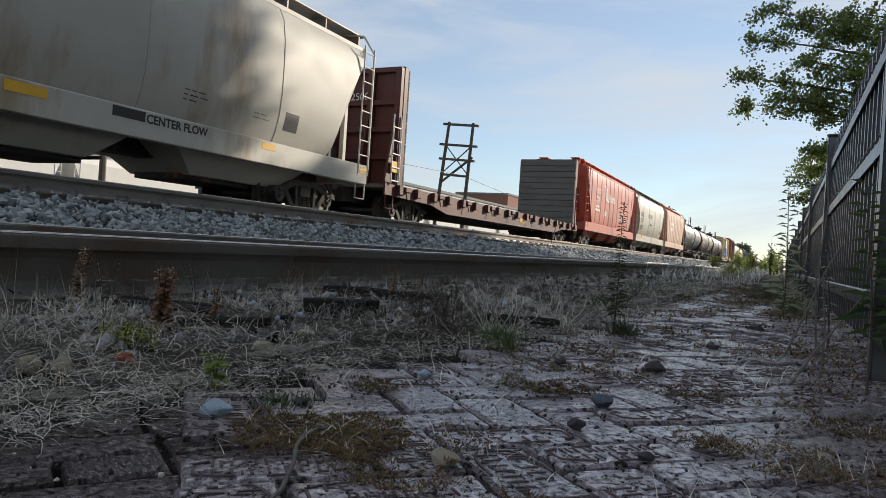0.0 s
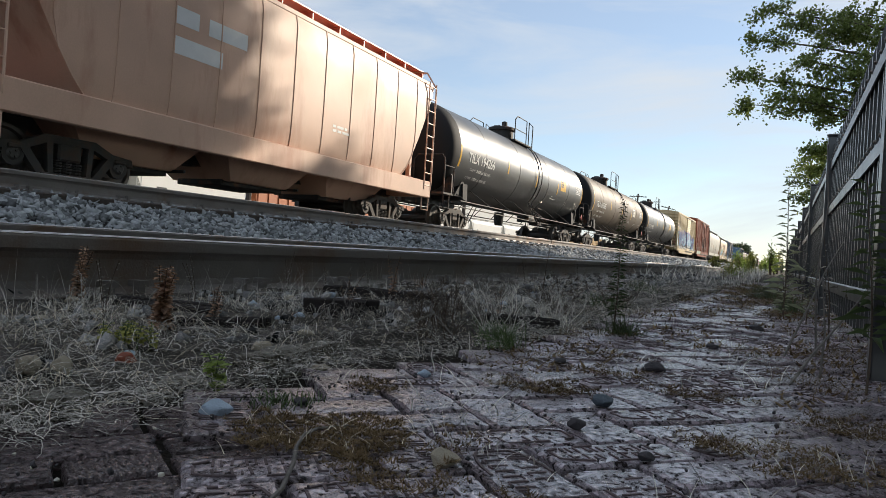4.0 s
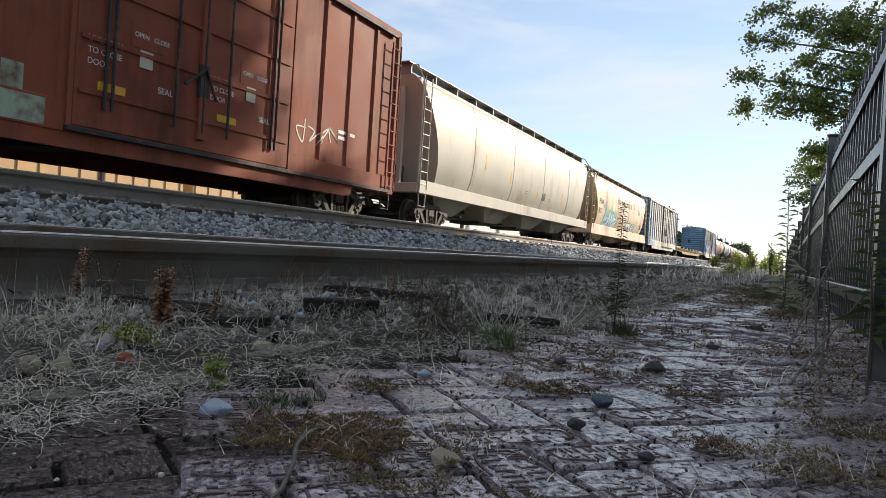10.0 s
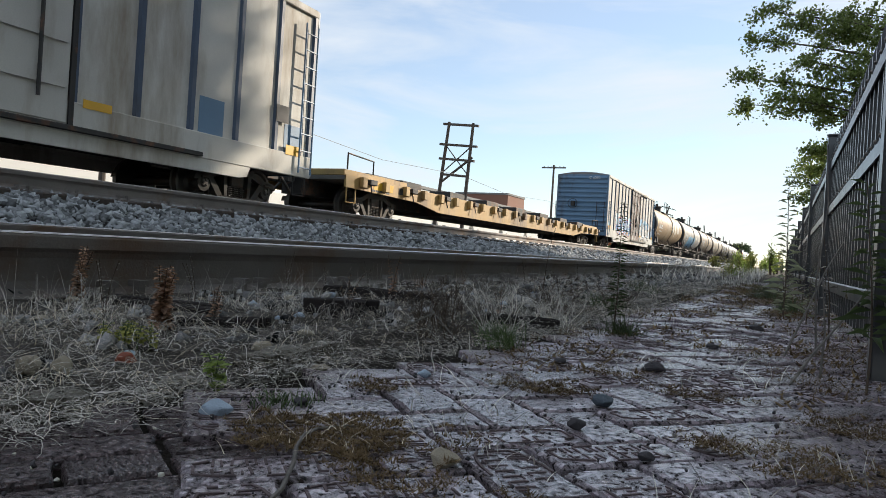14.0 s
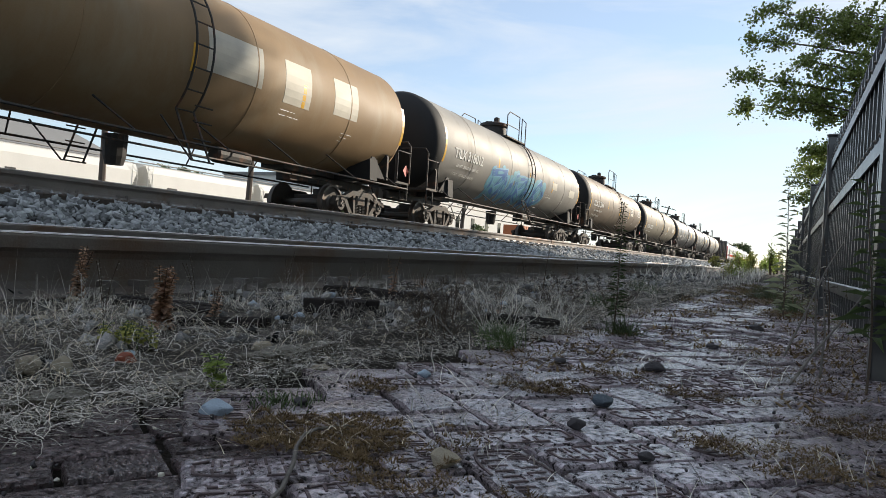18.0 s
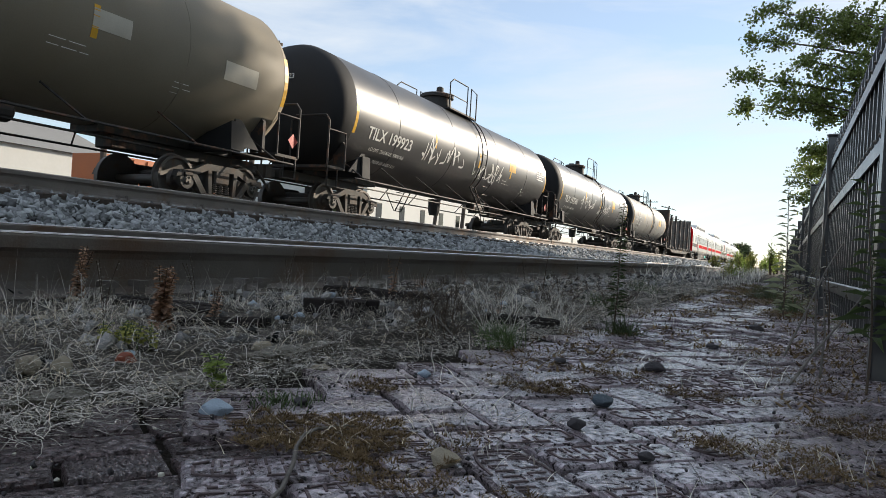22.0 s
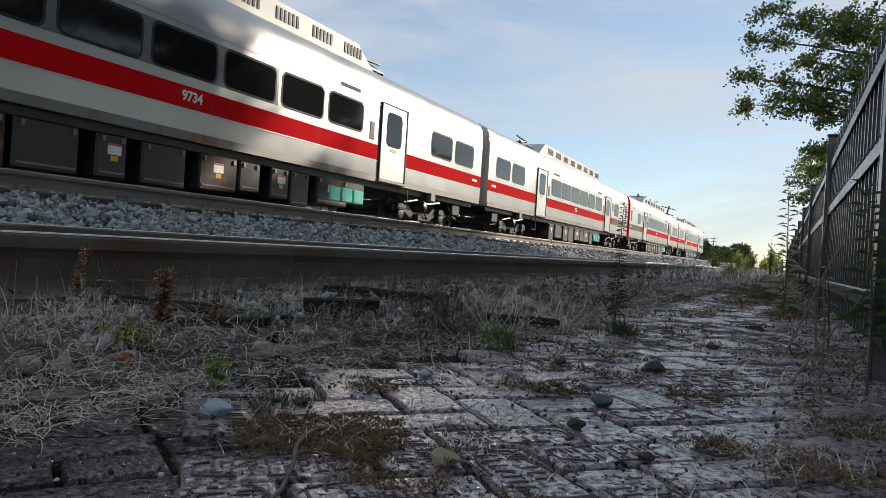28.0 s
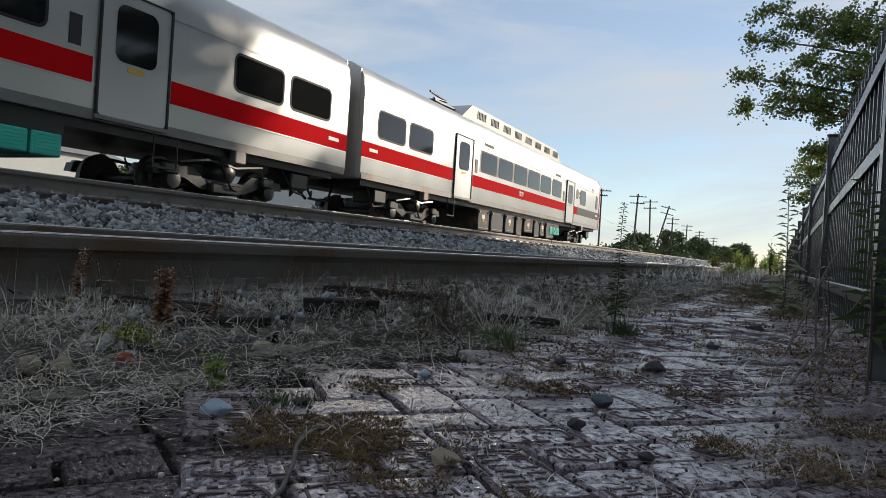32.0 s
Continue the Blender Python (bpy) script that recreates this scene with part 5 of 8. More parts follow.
def dress_grey(t, surf, half, L, rnd):
    x = lambda z: surf(0, z)
    marks(t, surf(0, 3.0) + 0.01, -half * 0.52 - 1.5, 2.72, "SHQX", 0.42, "letter_black", rnd, False)
    marks(t, surf(0, 2.6) + 0.01, -half * 0.53 - 1.5, 2.25, "2295", 0.42, "letter_black", rnd)
    bars(t, x, -1.8, 2.75, (2,), "letter_dark", rnd, 0.30)
    lettering(t, "Wholesale", surf(0, 2.45) + 0.01, -1.1, 2.2, 0.26, "letter_black")
    panel(t, "stencil_plate", "letter_black", x, half - 2.3, half - 1.9, 1.7, 2.0)
    bars(t, x, 0.9, 1.95, (2, 3, 2), "letter_black", rnd, 0.05)
    yellow(t, 1.592, (-half + 1.5, 1.10, 1.4, 0.15), (-0.9, 1.12, 0.42, 0.14))
    part("round_emblem", Geo().lathe([(1.592, 0.10), (1.598, 0.10)], "x", 0, -half + 2.2, 1.22, 14), M["letter_black"], t)


def dress_salmon(t, surf, half, L, rnd):
    bars(t, lambda z: surf(0, z), -half * 0.5, 2.9, (2, 1), "letter_white", rnd, 0.3)
    bars(t, lambda z: surf(0, z), 1.5, 2.0, (3, 3), "letter_white", rnd, 0.06)


def dress_h11(t, surf, half, L, rnd):
    x = lambda z: surf(0, z)
    for y, z in ((-2.2, 1.95), (1.2, 1.75), (4.9, 1.75), (-4.8, 2.2)):
        panel(t, "reflective_strip", "mark_yellow", x, y, y + 0.11, z, z + 0.5)
    panel(t, "stencil_plate", "letter_black", x, 1.9, 2.35, 1.72, 2.05)
    bars(t, x, 2.7, 1.85, (3, 2), "letter_black", rnd, 0.05)
    bars(t, x, -0.4, 1.9, (2, 2), "letter_black", rnd, 0.05)


def dress_h12(t, surf, half, L, rnd):
    x = lambda z: surf(0, z)
    lettering(t, "PENX", surf(0, 2.8) + 0.01, -half * 0.81, 2.52, 0.41, "letter_black", bold=0.005)
    lettering(t, "3017", surf(0, 2.4) + 0.01, -half * 0.82, 1.98, 0.41, "letter_black", bold=0.005)
    bars(t, x, -1.9, 2.85, (4, ), "letter_faded", rnd, 0.30)
    lettering(t, "A", surf(0, 2.9) + 0.01, -1.75, 2.5, 0.26, "letter_faded")
    bars(t, x, -1.3, 2.5, (2,), "letter_faded", rnd, 0.20)
    lettering(t, "Company", surf(0, 2.2) + 0.01, -1.75, 2.2, 0.26, "letter_faded")
    lettering(t, "Cedar Rapids, IA", surf(0, 1.95) + 0.01, -1.7, 1.9, 0.26, "letter_faded")
    graffiti(t, surf, -5.3, -2.1, 1.35, 2.45, 3, "gf_green", "gf_blue", "gf_pale", 21, "pale blue graffiti letters", 0.32)
    graffiti(t, surf, 1.2, 4.6, 1.30, 1.95, 3, None, "letter_black", "letter_white", 22, "black and silver graffiti letters", 0.26)
    tag(t, surf, -5.7, -4.8, 2.3, 2.8, "gf_blue", 23, 0.06)
    panel(t, "stencil_plate", "letter_black", x, half - 2.4, half - 1.95, 1.65, 1.98)
    bars(t, x, half - 3.4, 2.9, (3, 3, 3, 2), "letter_black", rnd, 0.055)
    for y in (half - 3.8, half - 1.7):
        panel(t, "reflective_strip", "mark_yellow", x, y, y + 0.12, 1.65, 2.2)
    panel(t, "rust_patch", "gf_orange", x, half - 5.2, half - 4.6, 2.9, 3.4)


def dress_tan(t, surf, half, L, rnd):
    grime = Geo()
    for k in range(int(L / 0.5) - 1):
        ya = -half + 0.45 + 0.5 * k
        blade(grime, (ya, 1.26), (ya + 0.52, 1.26), 0.5, 0.5, surf, 0.0015)
    tagged(part("sill_grime", grime, M["gf_grime"], t), kind="stuff")
    graffiti(t, surf, -half + 0.4, 2.6, 1.15, 2.75, 9, "gf_violet", "gf_blue", "gf_teal", 31, "blue and turquoise graffiti letters", 0.27)
    graffiti(t, surf, 2.7, half - 0.6, 1.15, 2.5, 5, "gf_violet", "gf_blue", "gf_sky", 32, "pale blue graffiti letters with a violet cloud", 0.27)
    graffiti(t, surf, -half + 1.0, half - 1.0, 0.98, 1.4, 22, None, "letter_black", "gf_grey", 36, "grey graffiti letters along the side sill", 0.12, "gf_grey")
    tag(t, surf, -half + 0.5, -half + 2.0, 2.9, 3.5, "letter_white", 33, 0.06)
    lettering(t, "next", 1.53, 3.0, 3.55, 0.36, "patch_pale")
    lettering(t, "load", 1.53, 3.05, 3.2, 0.36, "patch_pale")
    lettering(t, "any", 1.53, 5.2, 3.1, 0.34, "patch_pale")
    lettering(t, "road", 1.53, 5.2, 2.78, 0.34, "patch_pale")
    bars(t, 1.526, -half + 0.5, 3.5, (2, 2), "letter_black", rnd, 0.2)
    yellow(t, 1.584, (-half + 0.4, 1.02, 0.6, 0.16), (1.2, 1.0, 0.7, 0.17), (half - 2.8, 1.0, 0.45, 0.15), (half - 0.6, 1.2, 0.45, 0.35))


def dress_rbox(t, surf, half, L, rnd):
    lettering(t, "UCRY", 1.577, -half + 0.75, 2.36, 0.36, "letter_white", bold=0.006)
    lettering(t, "9281", 1.577, -half + 0.78, 1.90, 0.36, "letter_white", bold=0.006)
    panel(t, "faded_band", "faded_green", 1.584, -half + 0.15, -half + 5.6, 0.74, 1.12, "faded green band along the side sill")
    for k in range(5):
        panel(t, "faded_patch", "faded_green", 1.523, -half + 0.5 + 1.05 * k, -half + 1.1 + 1.05 * k, 1.17, 1.25 + 0.28 * ((k * 7) % 3))
    panel(t, "faded_patch", "patch_pale", 1.526, -half + 1.9, -half + 2.9, 1.2, 1.55)
    panel(t, "stencil_plate", "letter_black", 1.583, -half + 1.9, -half + 2.4, 1.2, 1.45)
    bars(t, 1.526, -half + 0.3, 1.75, (2, 2, 1), "letter_white", rnd, 0.06)
    bars(t, 1.526, half - 2.6, 1.9, (2, 1), "letter_white", rnd, 0.08)
    part("door_post", Geo().box(1.58, 1.665, 0.66, 0.84, 1.0, 4.45, 0.012), M["boxcar_red"], t)
    for c in (-0.5, 2.0):
        for y in (c - 0.62, c + 0.62):
            part("lock_bar", Geo().tube([(1.66, y, 1.12), (1.66, y, 4.35)], 0.026, 6), M["under"], t)
        panel(t, "lock_plate", "boxcar_red", 1.605, c - 0.3, c + 0.42, 2.25, 2.65)
        panel(t, "paper_placard", "patch_pale", 1.612, c - 0.12, c + 0.14, 1.95, 2.23, "small pale placard holder")
        lettering(t, "OPEN   CLOSE", 1.613, c - 0.24, 2.42, 0.11, "letter_white")
        lettering(t, "SEAL", 1.606, c + 0.28, 1.62, 0.15, "letter_white")
        for k, word in enumerate(("UNLATCH", "TO CLOSE", "DOOR")):
            lettering(t, word, 1.606, c - 1.05, 2.12 - 0.17 * k, 0.13, "letter_white")
        yellow(t, 1.606, (c - 0.85, 1.42, 0.5, 0.13))
    tag(t, surf, half - 4.2, half - 2.6, 1.25, 2.0, "patch_pale", 72, 0.035)
    tag(t, surf, -half + 0.6, -half + 3.4, 1.2, 1.8, "patch_pale", 73, 0.03)
    lettering(t, "UCRY 9281", 0, 0, 0, 0.24, "letter_white", m=Matrix.Translation((-0.65, -half - 0.12, 4.08)) @ Matrix.Rotation(radians(90), 4, "X"))


def dress_cic(number, colours, seed):
    def dress(t, surf, half, L, rnd):
        for txt, y, z in (("CIC", -half + 0.65, 2.55), (number[:2], -half + 0.70, 2.14), (number[2:], -half + 2.15, 2.14)):
            panel(t, "number_panel", "letter_black", 1.523, y - 0.08, y + 0.62, z - 0.08, z + 0.32)
            lettering(t, txt, 1.53, y, z, 0.34, "letter_white", bold=0.008)
        if seed == 51:
            # blue overspray on the first bays, faded to pale green farther on
            for k, (z1, mat) in enumerate(((4.1, "blue_wash"), (2.9, "blue_wash"), (1.9, "gf_sky"), (1.7, "patch_pale"), (1.5, "faded_green"), (1.9, "patch_pale"))):
                y = -half + 0.15 + 0.885 * k
                panel(t, "faded_patch", mat, 1.5215, y, y + 0.70, 1.17, z1)
            panel(t, "faded_band", "blue_wash", 1.5835, -half + 0.1, -half + 2.6, 0.74, 1.14)
            tag(t, surf, -half + 1.2, -half + 2.2, 2.9, 3.9, "rib_blue", 57, 0.03)
        else:
            graffiti(t, surf, -half + 2.7, -1.2, 1.05, 2.15, 5, colours[0], colours[1], colours[2], seed, "sprayed graffiti letters in faded colours", 0.28)
            graffiti(t, surf, 2.3, half - 1.9, 0.95, 2.3, 4, colours[3], "letter_black", colours[4], seed + 1, "large grey sprayed graffiti letters with a black outline", 0.44, colours[4])
        for y in (-half + 0.6, -half + 3.0, half - 3.3, half - 0.9):
            panel(t, "faded_patch", "gf_pale" if y < 0 else "blue_paint", 1.522, y, y + 0.62, 1.17, 1.6 + rnd.random() * 0.5)
        panel(t, "stencil_plate", "letter_black", 1.583, half - 1.25, half - 0.85, 1.75, 2.1)
        yellow(t, 1.590, (-half + 0.4, 1.2, 0.62, 0.2), (-0.95 - 1.4, 1.1, 0.5, 0.13), (2.4, 1.1, 0.5, 0.13), (half - 0.9, 1.12, 0.5, 0.2))
        lettering(t, "IC " + number, 0, 0, 0, 0.22, "letter_white", m=Matrix.Translation((0.35, -half - 0.125, 4.1)) @ Matrix.Rotation(radians(90), 4, "X"))
    return dress


def dress_tank(kind):
    def dress(t, surf, half, L, rnd):
        x = lambda z: surf(0, z)
        if kind in ("dark", "brown"):
            panel(t, "warning_panel", "mark_yellow" if kind == "dark" else "patch_pale", x, half * 0.48, half * 0.48 + 0.85, 2.42, 2.95)
            bars(t, lambda z: surf(0, z) + 0.004, half * 0.48 + 0.08, 2.80, (2, 2, 2), "letter_black", rnd, 0.06)
            bars(t, lambda z: surf(0, z) + 0.004, half - 1.75, 2.85, (4, 4, 4, 4, 4), "letter_white", rnd, 0.05, "data_table")
            bars(t, lambda z: surf(0, z) + 0.004, half - 1.3, 1.95, (1, 1), "letter_white", rnd, 0.06)
        if kind == "number_patch":
            panel(t, "number_patch", "patch_pale", x, -half * 0.84, -half * 0.35, 2.66, 3.12)
        if kind == "scrawl":
            tag(t, surf, -half * 0.45, -half * 0.1, 1.9, 2.6, "letter_white", int(L * 100), 0.05)
            tag(t, surf, half * 0.0, half * 0.32, 1.85, 2.55, "letter_white", int(L * 101), 0.05)
            panel(t, "warning_panel", "mark_yellow", x, half * 0.40, half * 0.40 + 0.7, 2.45, 2.95)
            bars(t, lambda z: surf(0, z) + 0.004, half - 1.75, 2.85, (4, 4, 4, 4, 4), "letter_white", rnd, 0.05, "data_table")
        if kind == "teal":
            graffiti(t, surf, -half * 0.42, half * 0.30, 1.35, 2.45, 5, "gf_teal", "gf_sky", "gf_blue", 44, "turquoise and blue graffiti letters", 0.30, "gf_teal")
        if kind == "patches":
            for y, z, w, h in ((0.8, 2.3, 1.5, 0.8), (3.0, 2.2, 0.9, 0.9), (4.8, 2.3, 1.0, 0.85)):
                panel(t, "pale_paint_patch", "patch_pale", x, y, y + w, z, z + h)
        if kind in ("teal", "pale"):
            panel(t, "data_plate", "patch_pale", x, half * 0.42, half * 0.42 + 0.7, 2.35, 2.65)
            panel(t, "data_plate", "patch_pale", x, half * 0.74, half * 0.74 + 0.9, 2.25, 2.6)
    return dress


hopper("covered_hopper", -2.6, 15.6, "grey_paint", "long grey covered hopper car with rounded sides and black scrawls", 3, 4.45, True, 1.5, dress_h1)
flatcar("bulkhead_flatcar", 15.6, 36.4, "maroon", "maroon bulkhead flatcar, empty, with plank-faced end walls")
hopper("covered_hopper", 36.4, 50.95, "red_paint", "faded red covered hopper car with white lettering", 3, 4.48, False, 1.7, dress_red, "red_paint")
hopper("covered_hopper", 50.95, 65.1, "beige_paint", "beige covered hopper car with black lettering", 4, 4.46, True, 1.6, dress_grey)
hopper("covered_hopper", 65.1, 79.3, "salmon_paint", "faded salmon covered hopper car with rusty running boards", 3, 4.42, False, 1.7, dress_salmon, "red_paint")
tank("tank_car", 79.3, 97.4, "tank_gloss", "dark glossy tank car with yellow strips", number="TILX 194266", dress=dress_tank("dark"))
tank("tank_car", 97.4, 115.2, "tank_brown", "brown-grey tank car with a pale number patch", number="TILX 355505", dress=dress_tank("brown"))
tank("tank_car", 115.2, 133.2, "tank_gloss", "glossy dark grey tank car with white lettering", number="TILX 194731", mark_z=2.04, dress=dress_tank("dark"))
boxcar("boxcar", 132.9, 150.3, "tan_paint", "tan_paint", "tan_paint", "faded yellow boxcar with blue graffiti and a ribbed door", 4.55, (1.1, 1.5), (9, 7), dress_tan, None, "ribbed")
boxcar("boxcar", 150.3, 167.8, "boxcar_red", "boxcar_red", "boxcar_red", "oxide-red boxcar with double plug doors and vertical ribs", 5.04, (0.75, 2.5), (7, 5), dress_rbox)
hopper("covered_hopper", 167.8, 188.2, "beige_paint", "long beige covered hopper car with rounded sides", 4, 4.52, True, 1.4, dress_h11, sill=0.90)
hopper("covered_hopper", 188.2, 206.2, "rusty_beige", "cream covered hopper car with rust streaks and graffiti", 3, 4.30, True, 1.6, dress_h12, sill=0.72)
boxcar("boxcar", 206.2, 224.3, "white_paint", "rib_blue", "blue_paint", "dirty white boxcar with dark blue ribs and blue ends", 4.39, (0.6, 1.55), (8, 6), dress_cic("6211", ("gf_green", "gf_orange", "gf_pale", "gf_sea", "gf_rust"), 51))
flatcar("container_flatcar", 224.3, 251.6, "yellow_paint", "long dirty yellow container flatcar, empty", "long")
boxcar("boxcar", 251.6, 270.3, "white_paint", "rib_blue", "blue_paint", "dirty white boxcar with dark blue ribs and red and blue graffiti", 4.39, (0.6, 1.55), (8, 6), dress_cic("6230", ("gf_pale", "gf_red", "gf_blue", "gf_sky", "gf_grey"), 53), "peeling")
tank("tank_car", 270.3, 288.7, "tank_tan", "dusty brown tank car with pale paint patches", number="TLEX 1072", dress=dress_tank("patches"))
tank("tank_car", 288.7, 307.3, "tank_grey", "grey tank car with turquoise graffiti", number="TILX 318012", dress=dress_tank("teal"))
tank("tank_car", 307.3, 325.0, "tank_umber", "umber tank car with white lettering", number="TILX 312364", dress=dress_tank("brown"))
tank("tank_car", 325.0, 343.8, "tank_pale", "olive-brown tank car with a weathered shell", number="MULX 702561", mark_z=2.04, dress=dress_tank("pale"))
tank("tank_car", 343.8, 361.8, "tank_black", "black tank car with white scrawls", number="TILX 199923", mark_z=2.04, dress=dress_tank("scrawl"))
tank("tank_car", 361.8, 380.1, "tank_gloss", "glossy black tank car with white scrawls", number="TILX 197540", mark_z=2.04, dress=dress_tank("scrawl"))
tank("tank_car", 380.1, 397.7, "tank_grey", "grey tank car with yellow strips", number="TILX 198783", dress=dress_tank("dark"))
flatcar("bulkhead_flatcar", 397.7, 417.5, "under", "black bulkhead flatcar, empty, with upright stakes", "bulkhead", "under", 5)
coach(418.1, 444.0, -1, "9734", "stainless commuter coach with a red band, leading end red")
coach(444.0, 469.9, 1, "9735", "stainless commuter coach with a red band and a round black emblem")
coach(469.9, 495.8, -1, "9728", "stainless commuter coach with a red band and a round blue emblem")
coach(495.8, 521.7, 1, "9729", "stainless commuter coach with a red band, last of the train")

# ======== scatter helpers ========
def scatter_mesh(name, verts, faces, material_, smooth=False):
    """One mesh from numpy arrays: verts (n, 3), faces (m, 3 or 4)."""
    me = bpy.data.meshes.new(name)
    k = faces.shape[1]
    me.vertices.add(len(verts))
    me.vertices.foreach_set("co", verts.astype(np.float32).ravel())
    me.loops.add(faces.size)
    me.loops.foreach_set("vertex_index", faces.astype(np.int32).ravel())
    me.polygons.add(len(faces))
    me.polygons.foreach_set("loop_start", np.arange(0, faces.size, k, dtype=np.int32))
    me.update(calc_edges=True)
    me.validate()
    me.materials.append(material_)
    return me


def spin(n, rng):
    """n random rotation matrices."""
    q = rng.normal(size=(n, 4))
    q /= np.linalg.norm(q, axis=1, keepdims=True)
    w, x, y, z = q.T
    return np.stack([1 - 2 * (y * y + z * z), 2 * (x * y - z * w), 2 * (x * z + y * w), 2 * (x * y + z * w), 1 - 2 * (x * x + z * z), 2 * (y * z - x * w), 2 * (x * z - y * w), 2 * (y * z + x * w), 1 - 2 * (x * x + y * y)], 1).reshape(n, 3, 3)


CUBE_V = np.array([(x, y, z) for x in (-1, 1) for y in (-1, 1) for z in (-1, 1)], float)
CUBE_F = np.array([(0, 1, 3, 2), (4, 6, 7, 5), (0, 4, 5, 1), (2, 3, 7, 6), (0, 2, 6, 4), (1, 5, 7, 3)])


def stones_mesh(name, places, sizes, material_, rng):
    n = len(places)
    v = CUBE_V[None] * rng.uniform(0.45, 1.0, (n, 8, 1)) * rng.uniform(0.55, 1.0, (n, 1, 3)) + rng.normal(0, 0.12, (n, 8, 3))
    v = np.einsum("nij,nkj->nki", spin(n, rng), v) * sizes[:, None, None] + places[:, None, :]
    f = CUBE_F[None] + (np.arange(n) * 8)[:, None, None]
    tri = f.reshape(-1, 4)
    tri = np.concatenate([tri[:, [0, 1, 2]], tri[:, [0, 2, 3]]])
    return scatter_mesh(name, v.reshape(-1, 3), tri, material_)


def blades_mesh(name, base, height, width, lean, curl, material_, rng, seg=4):
    """Thin bent ribbons that taper to a point."""
    n = len(base)
    az = rng.uniform(0, math.tau, n)
    d = np.stack([np.cos(az), np.sin(az), np.zeros(n)], 1)
    face_az = az + rng.uniform(0.6, 2.5, n)
    s = np.stack([np.cos(face_az), np.sin(face_az), np.zeros(n)], 1)
    rows = []
    for k in range(seg + 1):
        u = k / seg
        bend = lean * u + curl * u * u
        p = base + d * (bend * height)[:, None] + np.array([0, 0, 1.0]) * (height * (u - 0.45 * np.minimum(curl, 1.6) * u * u))[:, None]
        w = (width * (1 - 0.85 * u))[:, None]
        rows += [p - s * w, p + s * w]
    v = np.stack(rows, 1)
    f = np.array([(2 * k, 2 * k + 1, 2 * k + 3, 2 * k + 2) for k in range(seg)])
    f = f[None] + (np.arange(n) * (2 * seg + 2))[:, None, None]
    return scatter_mesh(name, v.reshape(-1, 3), f.reshape(-1, 4), material_)


def tangle_mesh(name, base, length, width, lift, material_, rng, seg=9):
    """Long thin strands that lie on the ground and curl this way and that."""
    n = len(base)
    a = rng.uniform(0, math.tau, n)
    turn = rng.normal(0, 0.30, n)
    rise = rng.uniform(0.0, 1.0, n) ** 2 * lift
    p = base.copy()
    rows = []
    for k in range(seg + 1):
        u = k / seg
        side = np.stack([-np.sin(a), np.cos(a), rng.normal(0, 0.3, n)], 1)
        w = (width * (1 - 0.7 * u))[:, None]
        q = p + np.array([0, 0, 1.0]) * (rise * math.sin(math.pi * min(0.15 + u, 1.0)))[:, None]
        rows += [q - side * w, q + side * w]
        p = p + np.stack([np.cos(a), np.sin(a), np.zeros(n)], 1) * (length / seg)[:, None]
        a = a + turn + rng.normal(0, 0.22, n)
    v = np.stack(rows, 1)
    f = np.array([(2 * k, 2 * k + 1, 2 * k + 3, 2 * k + 2) for k in range(seg)])
    f = f[None] + (np.arange(n) * (2 * seg + 2))[:, None, None]
    return scatter_mesh(name, v.reshape(-1, 3), f.reshape(-1, 4), material_)


def leaves_mesh(name, centres, size, material_, rng, long=1.6, droop=0.0):
    """Leaf blades: bent diamond pairs with random turn."""
    n = len(centres)
    base = np.array([(0, 0, 0), (0.5, long * 0.45, 0.10), (0, long, -droop), (-0.5, long * 0.45, 0.10)], float)
    v = base[None] * (size * rng.uniform(0.6, 1.25, n))[:, None, None]
    v = np.einsum("nij,nkj->nki", spin(n, rng), v) + centres[:, None, :]
    f = np.array([(0, 1, 2), (0, 2, 3)])[None] + (np.arange(n) * 4)[:, None, None]
    return scatter_mesh(name, v.reshape(-1, 3), f.reshape(-1, 3), material_)


